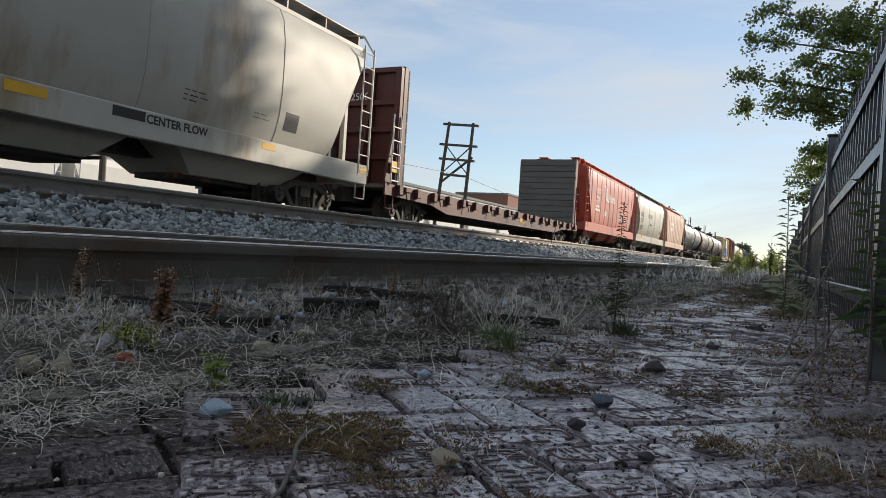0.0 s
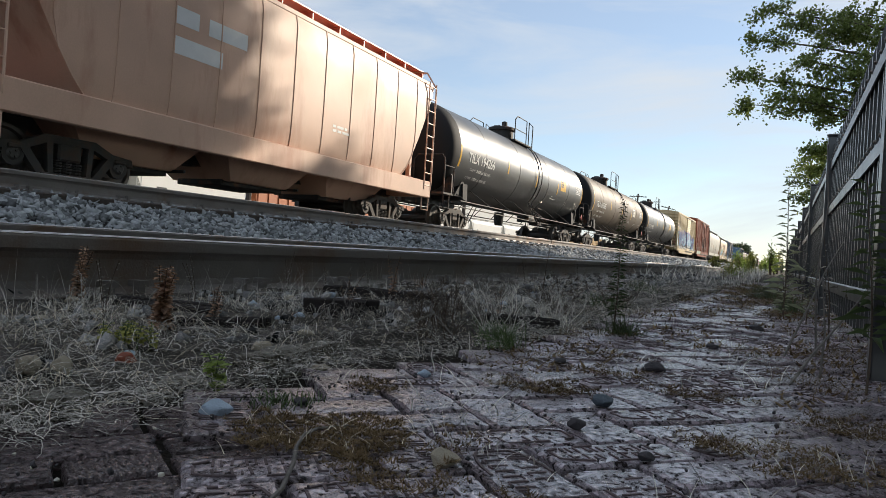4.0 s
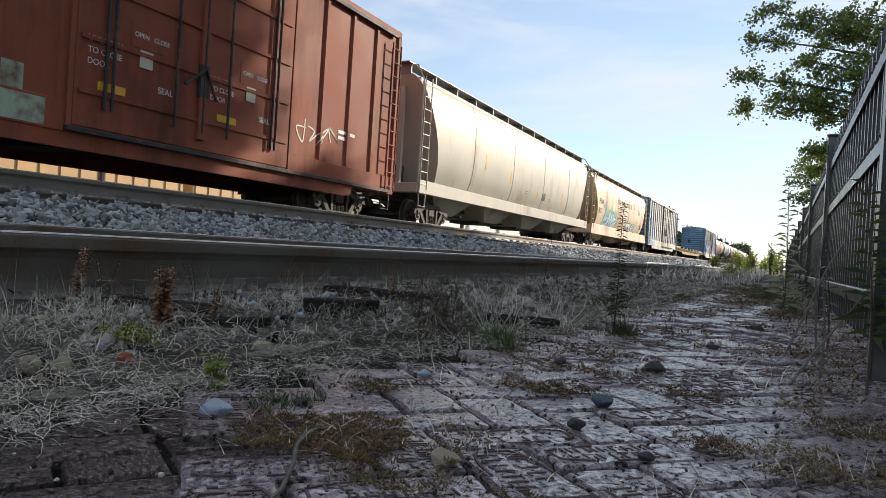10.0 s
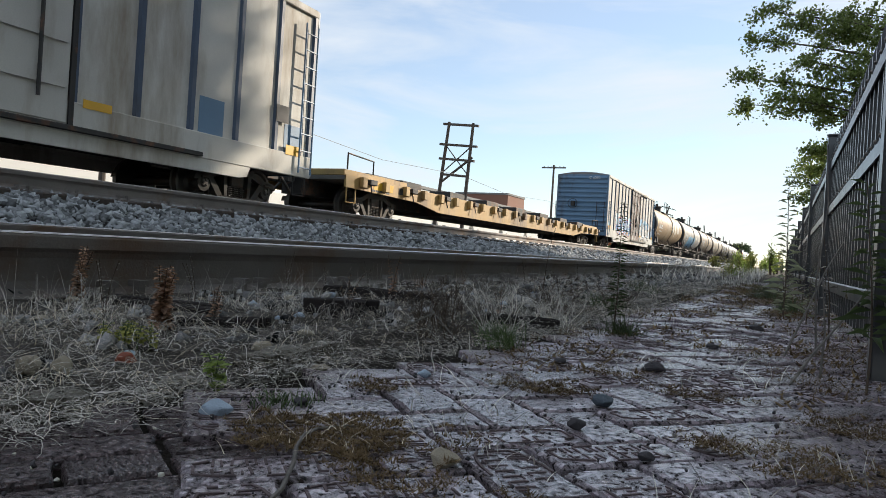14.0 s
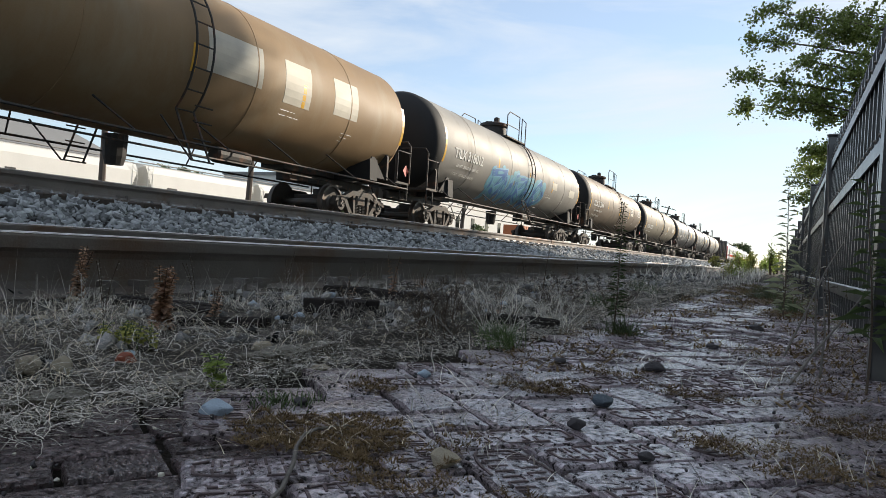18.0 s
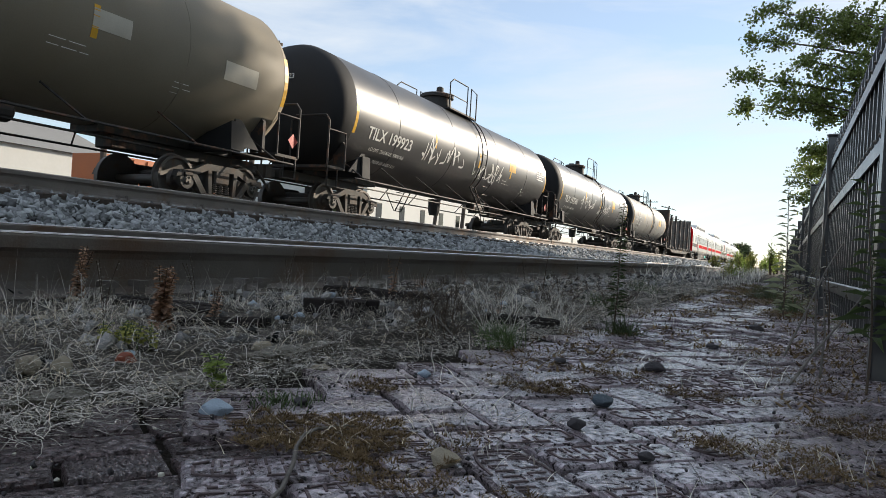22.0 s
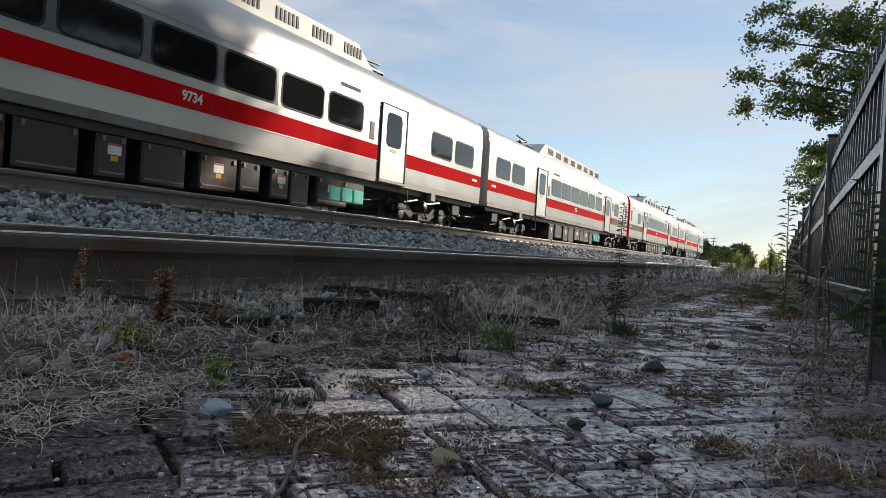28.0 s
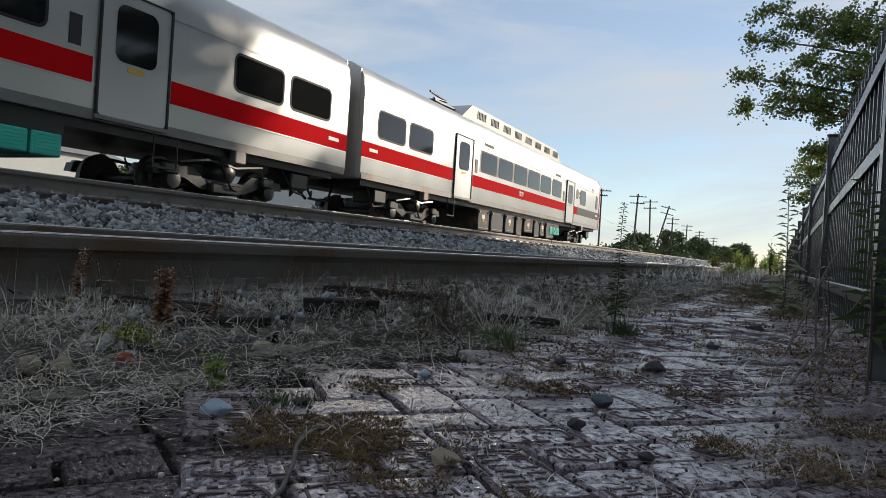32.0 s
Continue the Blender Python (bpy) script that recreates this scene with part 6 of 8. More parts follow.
M.update({
    "straw": material("dry_straw", (0.68, 0.60, 0.47), 0.8, vary=0.3, bump=0, rand=0.8, spec=0.08),
    "straw_grey": material("weathered_dead_grass", (0.60, 0.565, 0.51), 0.85, vary=0.3, bump=0, rand=0.9, spec=0.08),
    "twig": material("dead_twig", (0.10, 0.078, 0.06), 0.85, vary=0.3, bump=0.2, rand=0.4, spec=0.08),
    "weed_green": material("weed_leaf", (0.075, 0.115, 0.035), 0.6, vary=0.3, bump=0, rand=0.6),
    "weed_bright": material("young_green_leaf", (0.25, 0.33, 0.075), 0.5, vary=0.3, bump=0, rand=0.5, thin=0.4),
    "weed_yellow": material("yellow_green_leaf", (0.36, 0.36, 0.08), 0.5, vary=0.3, bump=0, rand=0.5, thin=0.4),
    "dead_brown": material("dead_brown_leaf", (0.44, 0.28, 0.19), 0.8, vary=0.35, bump=0, rand=0.6, spec=0.08),
    "gravel": material("loose_gravel", (0.36, 0.355, 0.35), 0.85, 0, 0.3, 30, 200, 0.3, rand=1.2, spec=0.08),
    "moss": material("dry_moss", (0.135, 0.094, 0.052), 0.9, vary=0.4, bump=0, rand=0.9, spec=0.08),
    "brick_dirt": material("packed_dirt", (0.15, 0.118, 0.12), 0.9, 0, 0.5, 30, 300, 0.4, spec=0.08),
    "joint_soil": material("joint_soil", (0.024, 0.02, 0.016), 0.95, 0, 0.5, 20, 200, 0.8, spec=0.08),
    "root": material("dead_root", (0.17, 0.155, 0.14), 0.8, vary=0.4, scale=60, bump=0.3, spec=0.08),
    "pale_weed": material("pale_grey_green_leaf", (0.36, 0.38, 0.25), 0.7, vary=0.3, bump=0, rand=0.5, thin=0.5),
    "far_leaf": material("distant_leaf", (0.085, 0.12, 0.04), 0.7, vary=0.3, scale=0.2, bump=0, rand=0.5),
    "rock_blue": material("blue_grey_stone", (0.41, 0.50, 0.60), 0.7, 0, 0.3, 12, 80, 0.4, spec=0.08),
    "rock_slate": material("dark_slate_stone", (0.075, 0.10, 0.125), 0.7, 0, 0.3, 12, 80, 0.4),
    "rock_tan": material("tan_stone", (0.40, 0.35, 0.27), 0.85, 0, 0.3, 12, 80, 0.4, spec=0.08),
    "rock_dark": material("dark_stone", (0.085, 0.08, 0.085), 0.8, 0, 0.3, 12, 80, 0.4, spec=0.08),
    "char": material("rotten_timber", (0.035, 0.03, 0.028), 0.9, 0, 0.4, 8, 60, 0.7, spec=0.08),
    "pole": material("weathered_pole_wood", (0.095, 0.075, 0.06), 0.85, 0, 0.3, 1, 30, 0.4, streak=6),
    "far_wall": material("pale_metal_wall", (0.55, 0.55, 0.52), 0.7, 0, 0.12, 0.3, 4, 0.05),
    "far_brick": material("brown_brick_wall", (0.25, 0.12, 0.08), 0.85, 0, 0.2, 0.3, 5, 0.1),
    "far_roof": material("grey_roof_sheet", (0.20, 0.20, 0.195), 0.8, 0, 0.2, 0.3, 4, 0.1),
    "far_white": material("white_hopper_paint", (0.66, 0.65, 0.61), 0.6, 0, 0.12, 0.6, 9, 0.03),
    "far_orange": material("orange_boxcar_paint", (0.42, 0.13, 0.045), 0.6, 0, 0.2, 0.6, 9, 0.03),
    "far_tan": material("tan_boxcar_paint", (0.48, 0.30, 0.13), 0.6, 0, 0.2, 0.6, 9, 0.03),
})

# ======== ground, track beds ========
def ground():
    prof = [(-1500, 1.0), (-300, 0.6), (-60, 0.3), (-47, 0.3), (-46, 0.58), (-42, 0.58), (-41, 0.3), (-15.0, 0.3), (-13.4, 0.50), (-9.7, 0.50), (-9.1, 0.47), (-6.15, 0.485), (-5.75, 0.43), (-4.9, 0.20), (-4.1, 0.045), (-1.0, 0.02), (-0.86, 0.02), (-0.80, -0.03), (0.45, -0.03), (0.6, 0.0), (3, 0.02), (12, 0.1), (60, 0.4), (1500, 1.0)]
    xs = []
    for (a, za), (b, zb) in zip(prof, prof[1:]):
        m = max(1, min(12, int((b - a) / 0.25))) if -9 < a < 3 else 1
        xs += [(a + (b - a) * k / m, za + (zb - za) * k / m) for k in range(m)]
    xs.append(prof[-1])
    ys = [-1500, -200, -30, -6, -2] + [0.25 * k for k in range(0, 49)] + [13 + 1.0 * k for k in range(0, 28)] + [45, 55, 70, 90, 120, 170, 250, 400, 700, 1500]
    verts = []
    for y in ys:
        for x, z in xs:
            bumpy = 0.0
            if -4.2 < x < -0.9:
                bumpy = 0.022 * noise.noise((x * 3.1, y * 3.1, 0)) + 0.012 * noise.noise((x * 9, y * 9, 4))
            verts.append((x, y, z + bumpy))
    n = len(xs)
    faces = [(j * n + i, j * n + i + 1, (j + 1) * n + i + 1, (j + 1) * n + i) for j in range(len(ys) - 1) for i in range(n - 1)]
    return solid("ground", Geo().add(verts, faces), M["ground"], "dry earth and gravel beside the railway tracks", "ground", kind="structure", smooth=True)


ground()


def rail(x, ztop, h, y0=-40, y1=600):
    t = thing("rail", "worn steel running rail with a polished head", "rail", kind="structure")
    k = h / 0.19
    p = [(0.076, 0), (0.076, 0.014), (0.02, 0.034), (0.011, 0.055), (0.011, 0.118), (0.020, 0.135), (0.036, 0.146), (0.037, 0.178), (0.030, 0.1885)]
    p = [(a * k, b * k) for a, b in p]
    prof = [(x + a, ztop - h + b) for a, b in p] + [(x - a, ztop - h + b) for a, b in reversed(p)]
    part("rail_web", Geo().prism(prof, "y", y0, y1), M["rail"], t)
    part("rail_head", Geo().prism([(x - 0.034 * k, ztop - 0.004), (x - 0.024 * k, ztop), (x + 0.024 * k, ztop), (x + 0.034 * k, ztop - 0.004), (x + 0.034 * k, ztop - 0.0022 * k - 0.004), (x - 0.034 * k, ztop - 0.0062 * k)], "y", y0, y1), M["rail_top"], t)
    return t


NEAR_A = rail(-1.87, 0.207, 0.192)
NEAR_B = rail(-3.37, 0.226, 0.192)
MID_A = rail(-6.30, 0.704, 0.186)
MID_B = rail(-7.81, 0.704, 0.186)
MAIN_A = rail(XC + 0.755, ZR, 0.19)
MAIN_B = rail(XC - 0.755, ZR, 0.19)
FAR_A = rail(FAR_X + 0.755, FAR_Z, 0.19)
FAR_B = rail(FAR_X - 0.755, FAR_Z, 0.19)
# joint bars on the near rail, and a guard timber end beside its far rail
jb = part("joint_bar", Geo().box(-3.325, -3.30, 0.2, 2.06, 0.075, 0.205, 0.008), M["rail"], NEAR_B)
for k in range(6):
    part("track_bolt", Geo().lathe([(-3.302, 0.018), (-3.275, 0.016)], "x", 0, 0.4 + 0.28 * k, 0.14, 6), M["rail"], jb)


def ties(name, xc, z, y0, y1, step, label, n_max=90):
    t = thing(name, label, "railway ties", kind="structure")
    rnd = random.Random(3)
    me = Geo().box(-1.3, 1.3, -0.115, 0.115, -0.17, 0.0, 0.012).mesh("tie", M["tie"])
    plate = Geo().box(-0.19, 0.19, -0.09, 0.09, 0, 0.016).mesh("tie_plate", M["rail"])
    spike = Geo().box(-0.012, 0.012, -0.012, 0.012, 0, 0.04).box(-0.03, 0.02, -0.018, 0.018, 0.035, 0.055).mesh("spike", M["rail"])
    y, k = y0, 0
    while y < y1 and k < n_max:
        tie = part("tie", me, None, t, m=Matrix.Translation((xc + rnd.uniform(-0.03, 0.03), y + rnd.uniform(-0.03, 0.03), z + rnd.uniform(-0.006, 0.006))))
        for s in (-0.755, 0.755):
            part("tie_plate", plate, None, tie, m=Matrix.Translation((s, 0, 0)))
        part("spike", spike, None, tie, m=Matrix.Translation((0.755 + 0.11, 0.05, 0.01)))
        part("spike", spike, None, tie, m=pose(0.755 + 0.11, -0.06, 0.01, 0, 0, 20))
        y += step
        k += 1
    return t


ties("main_track_ties", XC, ZR - 0.206, 0.4, 60, 0.53, "creosoted wooden ties under the main track", 60)
ties("middle_track_ties", -7.055, 0.502, 0.4, 60, 0.53, "creosoted wooden ties under the middle track", 90)
ties("near_track_ties", -2.62, 0.012, 0.4, 60, 0.55, "half-buried rotten wooden ties under the near track", 60)


def bed_z(x):
    pts = [(-13.4, 0.50), (-9.7, 0.50), (-9.1, 0.47), (-6.15, 0.485), (-5.75, 0.43), (-4.9, 0.20), (-4.1, 0.045), (-1.0, 0.02)]
    return np.interp(x, [p[0] for p in pts], [p[1] for p in pts])


# sheet added under the stones; its colour stands in for shade in the gaps
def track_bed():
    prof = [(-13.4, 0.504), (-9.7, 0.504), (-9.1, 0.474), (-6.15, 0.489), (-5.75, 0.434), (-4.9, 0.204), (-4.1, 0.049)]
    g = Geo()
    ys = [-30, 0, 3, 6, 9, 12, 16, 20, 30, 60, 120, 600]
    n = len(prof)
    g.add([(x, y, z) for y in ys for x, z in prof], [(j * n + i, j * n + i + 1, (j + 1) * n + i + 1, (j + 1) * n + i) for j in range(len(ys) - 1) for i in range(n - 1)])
    solid("track_bed", g, M["bed"], "near-black sheet under the ballast of the main track, coloured as the shade in its gaps", "track bed", kind="structure")


track_bed()


def ballast():
    rng = np.random.default_rng(11)
    lots = []
    for y0, y1, n, s in ((-9, 0.8, 6000, 0.036), (0.8, 9, 22000, 0.033), (9, 18, 15000, 0.039), (18, 40, 13000, 0.048), (40, 110, 6000, 0.085)):
        x = np.where(rng.random(n) < 0.72, rng.uniform(-6.2, -3.9, n), rng.uniform(-10.2, -6.0, n))
        y = rng.uniform(y0, y1, n)
        size = s * rng.uniform(0.6, 1.35, n)
        z = bed_z(x) - 0.015 + rng.uniform(-0.5, 0.9, n) * size + 0.0 * x
        lots.append((np.stack([x, y, z], 1), size))
    me = stones_mesh("ballast", np.concatenate([a for a, _ in lots]), np.concatenate([b for _, b in lots]), M["ballast"], rng)
    tagged(new("ballast", me), "crushed grey ballast stone heaped beside the main track", "ballast", kind="stuff")
    # gravel and small stones in the weedy strip
    n = 9000
    y = 0.3 + 14 * rng.random(n) ** 1.8
    x = rng.uniform(-3.2, -0.90, n)
    size = 0.004 + 0.016 * rng.random(n) ** 4 * (1 + 0.12 * y)
    z = np.where(x < -0.86, 0.02, -0.005) + size * 0.25
    tagged(new("gravel", stones_mesh("gravel", np.stack([x, y, z], 1), size, M["gravel"], rng)), "loose grey gravel among the dead grass", "gravel", kind="stuff")
    # crumbs and grit on the bricks
    n = 1500
    y = 0.3 + 6 * rng.random(n) ** 1.5
    x = rng.uniform(-0.75, 0.3, n)
    size = rng.uniform(0.001, 0.0035, n)
    tagged(new("grit", stones_mesh("grit", np.stack([x, y, 0.004 + size * 0.4], 1), size, M["rock_dark"], rng)), "dark grit scattered over the paving bricks", "grit", kind="stuff")


ballast()

# ======== fence ========
FENCE_X, FENCE_Y, BAY = 0.19, 1.86, 2.44


def fence(bays=14):
    t = thing("picket_fence", "black steel picket fence along the brick walk", "fence", Matrix.Translation((FENCE_X, FENCE_Y, 0)))
    post = Geo().box(0, 0.066, -0.033, 0.033, -0.05, 0.96, 0.004).box(-0.004, 0.070, -0.037, 0.037, 0.96, 0.972, 0.004).mesh("post", M["fence"])
    rail_ = Geo().prism([(0.018, -0.022), (0.018, 0.018), (0.022, 0.022), (0.052, 0.022), (0.052, -0.022), (0.047, -0.022), (0.047, 0.017), (0.023, 0.017), (0.023, -0.022)], "y", 0.033, BAY - 0.033).mesh("fence_rail", M["fence"])
    picket = Geo().prism([(0.026, -0.009), (0.026, 0.009), (0.044, 0.009), (0.044, -0.009)], "z", 0.06, 0.90)
    picket.add([(0.026, -0.009, 0.90), (0.026, 0.009, 0.90), (0.044, 0.009, 0.90), (0.044, -0.009, 0.90), (0.035, 0, 0.935)], [(0, 1, 4), (1, 2, 4), (2, 3, 4), (3, 0, 4)])
    picket = picket.mesh("picket", M["fence"])
    bolt = Geo().lathe([(0.012, 0.005), (0.018, 0.007)], "x", n=6).mesh("rivet", M["rail"])
    rest = Geo()
    for k in range(-4, bays):
        y = BAY * k
        if k != -1:
            part("post", post, None, t, m=Matrix.Translation((0, y, 0)))
        for z in (0.17, 0.56, 0.80):
            part("fence_rail", rail_, None, t, m=Matrix.Translation((0, y, z)))
        for i in range(22):
            yy = 0.105 + 0.106 * i
            if -1 <= k < 10:
                part("picket", picket, None, t, m=Matrix.Translation((0, y + yy, 0)))
            else:
                rest.box(0.026, 0.044, y + yy - 0.009, y + yy + 0.009, 0.06, 0.92)
            if k in (0, 1):
                part("rivet", bolt, None, t, m=Matrix.Translation((0, y + yy, 0.585)))
                part("rivet", bolt, None, t, m=Matrix.Translation((0, y + yy, 0.825)))
    tagged(part("far_pickets", rest, M["fence"], t), kind="stuff")
    return t


fence()

# ======== trees ========
def tree(name, x, y, height, crown_r, crown_z0, seed, label, leaves=26000, leaf=0.085, mat="leaf", flat=0.75):
    rng = np.random.default_rng(seed)
    rnd = random.Random(seed)
    t = thing(name, label, "tree", Matrix.Translation((x, y, 0.0)))
    lean = (rnd.uniform(-0.4, 0.4), rnd.uniform(-0.4, 0.4))
    trunk = [(lean[0] * u * u, lean[1] * u * u, -0.1 + height * 0.86 * u) for u in [k / 8 for k in range(9)]]
    part("trunk", Geo().tube(trunk, [0.03 * height * (1 - 0.8 * k / 8) + 0.02 for k in range(9)], 9), M["bark"], t, smooth=True)
    limbs, tips = Geo(), []
    n = 42
    for k in range(n):
        u = 0.30 + 0.68 * k / n
        z0 = height * 0.86 * u
        a = k * 2.4 + rnd.uniform(-0.4, 0.4)
        mid_u = (z0 - crown_z0) / max(height - crown_z0, 0.1)
        r = crown_r * math.sqrt(max(0.12, 1 - (1.75 * mid_u - 0.55) ** 2)) * rnd.uniform(0.75, 1.1)
        if z0 < crown_z0 * 0.75:
            continue
        pts = [Vector((lean[0] * u * u, lean[1] * u * u, z0))]
        for j in range(1, 6):
            pts.append(Vector((math.cos(a) * r * j / 5 + rnd.uniform(-0.12, 0.12), math.sin(a) * r * j / 5 + rnd.uniform(-0.12, 0.12), z0 + r * flat * 0.35 * (j / 5) - 0.25 * (j / 5) ** 2 * r * 0.5 + rnd.uniform(-0.1, 0.1))))
        limbs.tube(pts, [0.016 * height * (1 - u * 0.6) * (1 - 0.17 * j) for j in range(6)], 6)
        for j in range(2, 6):
            for q in range(3):
                b = a + rnd.uniform(-1.1, 1.1)
                l = rnd.uniform(0.25, 0.55) * crown_r * 0.45
                tip = pts[j] + Vector((math.cos(b) * l, math.sin(b) * l, rnd.uniform(-0.3, 0.35) * l))
                limbs.tube([pts[j], (pts[j] + tip) / 2 + Vector((0, 0, 0.05)), tip], [0.012, 0.009, 0.004], 4)
                tips.append((pts[j] + tip) / 2)
                tips.append(tip)
    part("limb", limbs, M["bark"], t)
    tips = np.array([tuple(p) for p in tips])
    idx = rng.integers(0, len(tips), leaves)
    spread = crown_r * 0.068
    c = tips[idx] + rng.normal(0, 1, (leaves, 3)) * np.array([spread, spread, spread * 0.55])
    tagged(part("crown", leaves_mesh("crown", c, leaf, M[mat], rng), None, t), "green leaves in loose clumps", kind="stuff")
    return t


def spreading_tree(x, y, tips, label, seed=21):
    """A tree whose long limbs reach out over the fence, with leaves in flat sprays along them."""
    rng, rnd = np.random.default_rng(seed), random.Random(seed)
    t = thing("tree", label, "tree", Matrix.Translation((x, y, 0)))
    part("trunk", Geo().tube([(0.25 * math.sin(0.4 * k), 0.1 * k, -0.1 + 1.35 * k) for k in range(10)], [0.34 - 0.03 * k for k in range(10)], 10), M["bark"], t, smooth=True)
    ends = []
    for tip in tips:
        tip = Vector(tip) - Vector((x, y, 0))
        z0 = tip.z * 0.80 - 0.4
        root = Vector((0.25 * math.sin(0.3 * z0), 0.075 * z0, z0))
        g = Geo()
        pts = []
        for k in range(10):
            u = k / 9
            p = root.lerp(tip, u) + Vector((0.10 * math.sin(7 * u + tip.x), 0.14 * math.sin(5 * u + tip.z), 0.35 * math.sin(math.pi * u)))
            pts.append(p)
        g.tube(pts, [0.075 * (1 - 0.92 * k / 9) + 0.004 for k in range(10)], 6)
        for k in range(3, 10):
            for q in range(4):
                a = rnd.uniform(0, math.tau)
                l = rnd.uniform(0.35, 0.85) * (1.15 - 0.06 * k)
                d = Vector((math.cos(a), math.sin(a), rnd.uniform(-0.75, 0.75)))
                p0 = pts[k].lerp(pts[min(k + 1, 9)], rnd.random())
                p1 = p0 + d * l
                g.tube([p0, p0.lerp(p1, 0.5) + Vector((0, 0, 0.05)), p1], [0.010, 0.007, 0.003], 4)
                for u in (0.35, 0.6, 0.8, 1.0):
                    ends.append((p0.lerp(p1, u), 0.6 + 0.4 * rnd.random()))
        part("limb", g, M["bark"], t)
    c = np.array([tuple(p) for p, _ in ends])
    n = 20
    idx = np.repeat(np.arange(len(c)), n)
    keep = rng.random(len(idx)) < 0.86
    idx = idx[keep]
    pts = c[idx] + rng.normal(0, 1, (len(idx), 3)) * np.array([0.13, 0.13, 0.10])
    tagged(part("crown", leaves_mesh("crown", pts, 0.085, M["leaf"], rng, 1.2, 0.1), None, t), "green leaves in flat loose sprays", kind="stuff")
    return t


spreading_tree(5.6, 26.6, ((-1.42, 25.0, 6.42), (-1.23, 25.5, 7.85), (-1.01, 26.0, 8.98), (-1.30, 25.0, 5.56), (-0.25, 24.5, 5.56), (0.64, 25.5, 5.81), (0.08, 25.0, 6.89), (-0.07, 26.0, 8.39), (1.02, 26.0, 8.02), (1.37, 25.0, 6.29), (1.52, 27.0, 9.05), (0.89, 27.0, 5.36), (0.5, 28.0, 4.5), (0.84, 28.0, 3.85), (1.44, 27.0, 4.59), (2.4, 26.0, 7.0)), "green tree whose long leafy limbs reach over the fence")
tree("tree", 9.6, 29.0, 25.5, 5.6, 7.5, 8, "tall green tree with dense foliage behind the fence", 90000, 0.15)
tree("tree", 12.2, 39.6, 28.5, 6.4, 9.0, 14, "tall green tree with dense foliage behind the fence", 95000, 0.22)
tree("tree", 9.2, 34.5, 22.0, 4.8, 8.0, 17, "tall green tree with dense foliage behind the fence", 80000, 0.15)
tree("tree", 2.6, 41.0, 7.4, 2.2, 3.6, 9, "smaller green tree farther along the fence", 9000, 0.11)
tree("tree", 6.4, 13.5, 12.5, 4.8, 4.8, 10, "broad green tree shading the brick walk", 40000, 0.12)
tree("tree", 6.2, 7.0, 11.0, 5.0, 2.2, 12, "broad green tree shading the brick walk", 40000, 0.12)
tree("tree", 7.4, 0.5, 14.0, 5.2, 2.4, 18, "broad green tree shading the brick walk", 26000, 0.20)
tree("tree", 8.2, -9.0, 15.0, 5.4, 2.4, 19, "broad green tree shading the brick walk", 26000, 0.20)

# low hedge behind the fence
def shrub(x, y, r, h, seed, label, n=5000, leaf=0.05, mat="weed_green", name="shrub"):
    rng = np.random.default_rng(seed)
    t = thing(name, label, "shrub", Matrix.Translation((x, y, 0)))
    rnd = random.Random(seed)
    g, tips = Geo(), []
    for k in range(18):
        a = rnd.uniform(0, math.tau)
        rr = r * rnd.uniform(0.2, 0.95)
        hh = h * rnd.uniform(0.55, 1.0) * (1 - 0.35 * rr / r)
        pts = [(0.1 * r * math.cos(a), 0.1 * r * math.sin(a), -0.02), (rr * 0.5 * math.cos(a), rr * 0.5 * math.sin(a), hh * 0.6), (rr * math.cos(a + 0.2), rr * math.sin(a + 0.2), hh)]
        g.tube(pts, [0.012 * h + 0.004, 0.008 * h + 0.003, 0.003], 5)
        for u in (0.35, 0.55, 0.75, 0.9, 1.0):
            p = np.array(pts[1]) * (1 - abs(2 * u - 1)) + (np.array(pts[0]) * (1 - 2 * u) if u < 0.5 else np.array(pts[2]) * (2 * u - 1))
            tips.append(p)
    part("stem", g, M["twig"], t)
    tips = np.array(tips)
    c = tips[rng.integers(0, len(tips), n)] + rng.normal(0, 1, (n, 3)) * np.array([r * 0.16, r * 0.16, h * 0.09])
    c[:, 2] = np.abs(c[:, 2])
    tagged(part("leaves", leaves_mesh("leaves", c, leaf, M[mat], rng), None, t), kind="stuff")
    return t


for k in range(6):
    shrub(2.2 + 0.5 * (k % 2), 5.0 + 2.1 * k, 1.2, 1.2 + 0.3 * (k % 3), 60 + k, "dense green shrub behind the picket fence", 6000, 0.055)
for k in range(16):
    shrub(-2.6 + 0.16 * k + 0.2 * (k % 3), 33 + 4.2 * ((k * 5) % 9), 0.26, 0.75 + 0.26 * (k % 4), 90 + k, "thin sunlit yellow-green bush on the verge", 260, 0.075, "weed_bright" if k % 3 else "weed_yellow", "verge_bush")

# ======== brick walk ========
BRICK_TURN = 45.0
LONG_U, LONG_V = 0.099, 0.0857      # half a course along and across the pattern
JOINT = 0.0085


def walk_edge(y):
    """The ragged edge of the paving towards the rails."""
    return float(np.interp(y, (-6.0, 0.3, 1.07, 1.6, 3.1, 6.0, 13.0), (-0.76, -0.74, -0.70, -0.60, -0.53, -0.46, -0.42)))


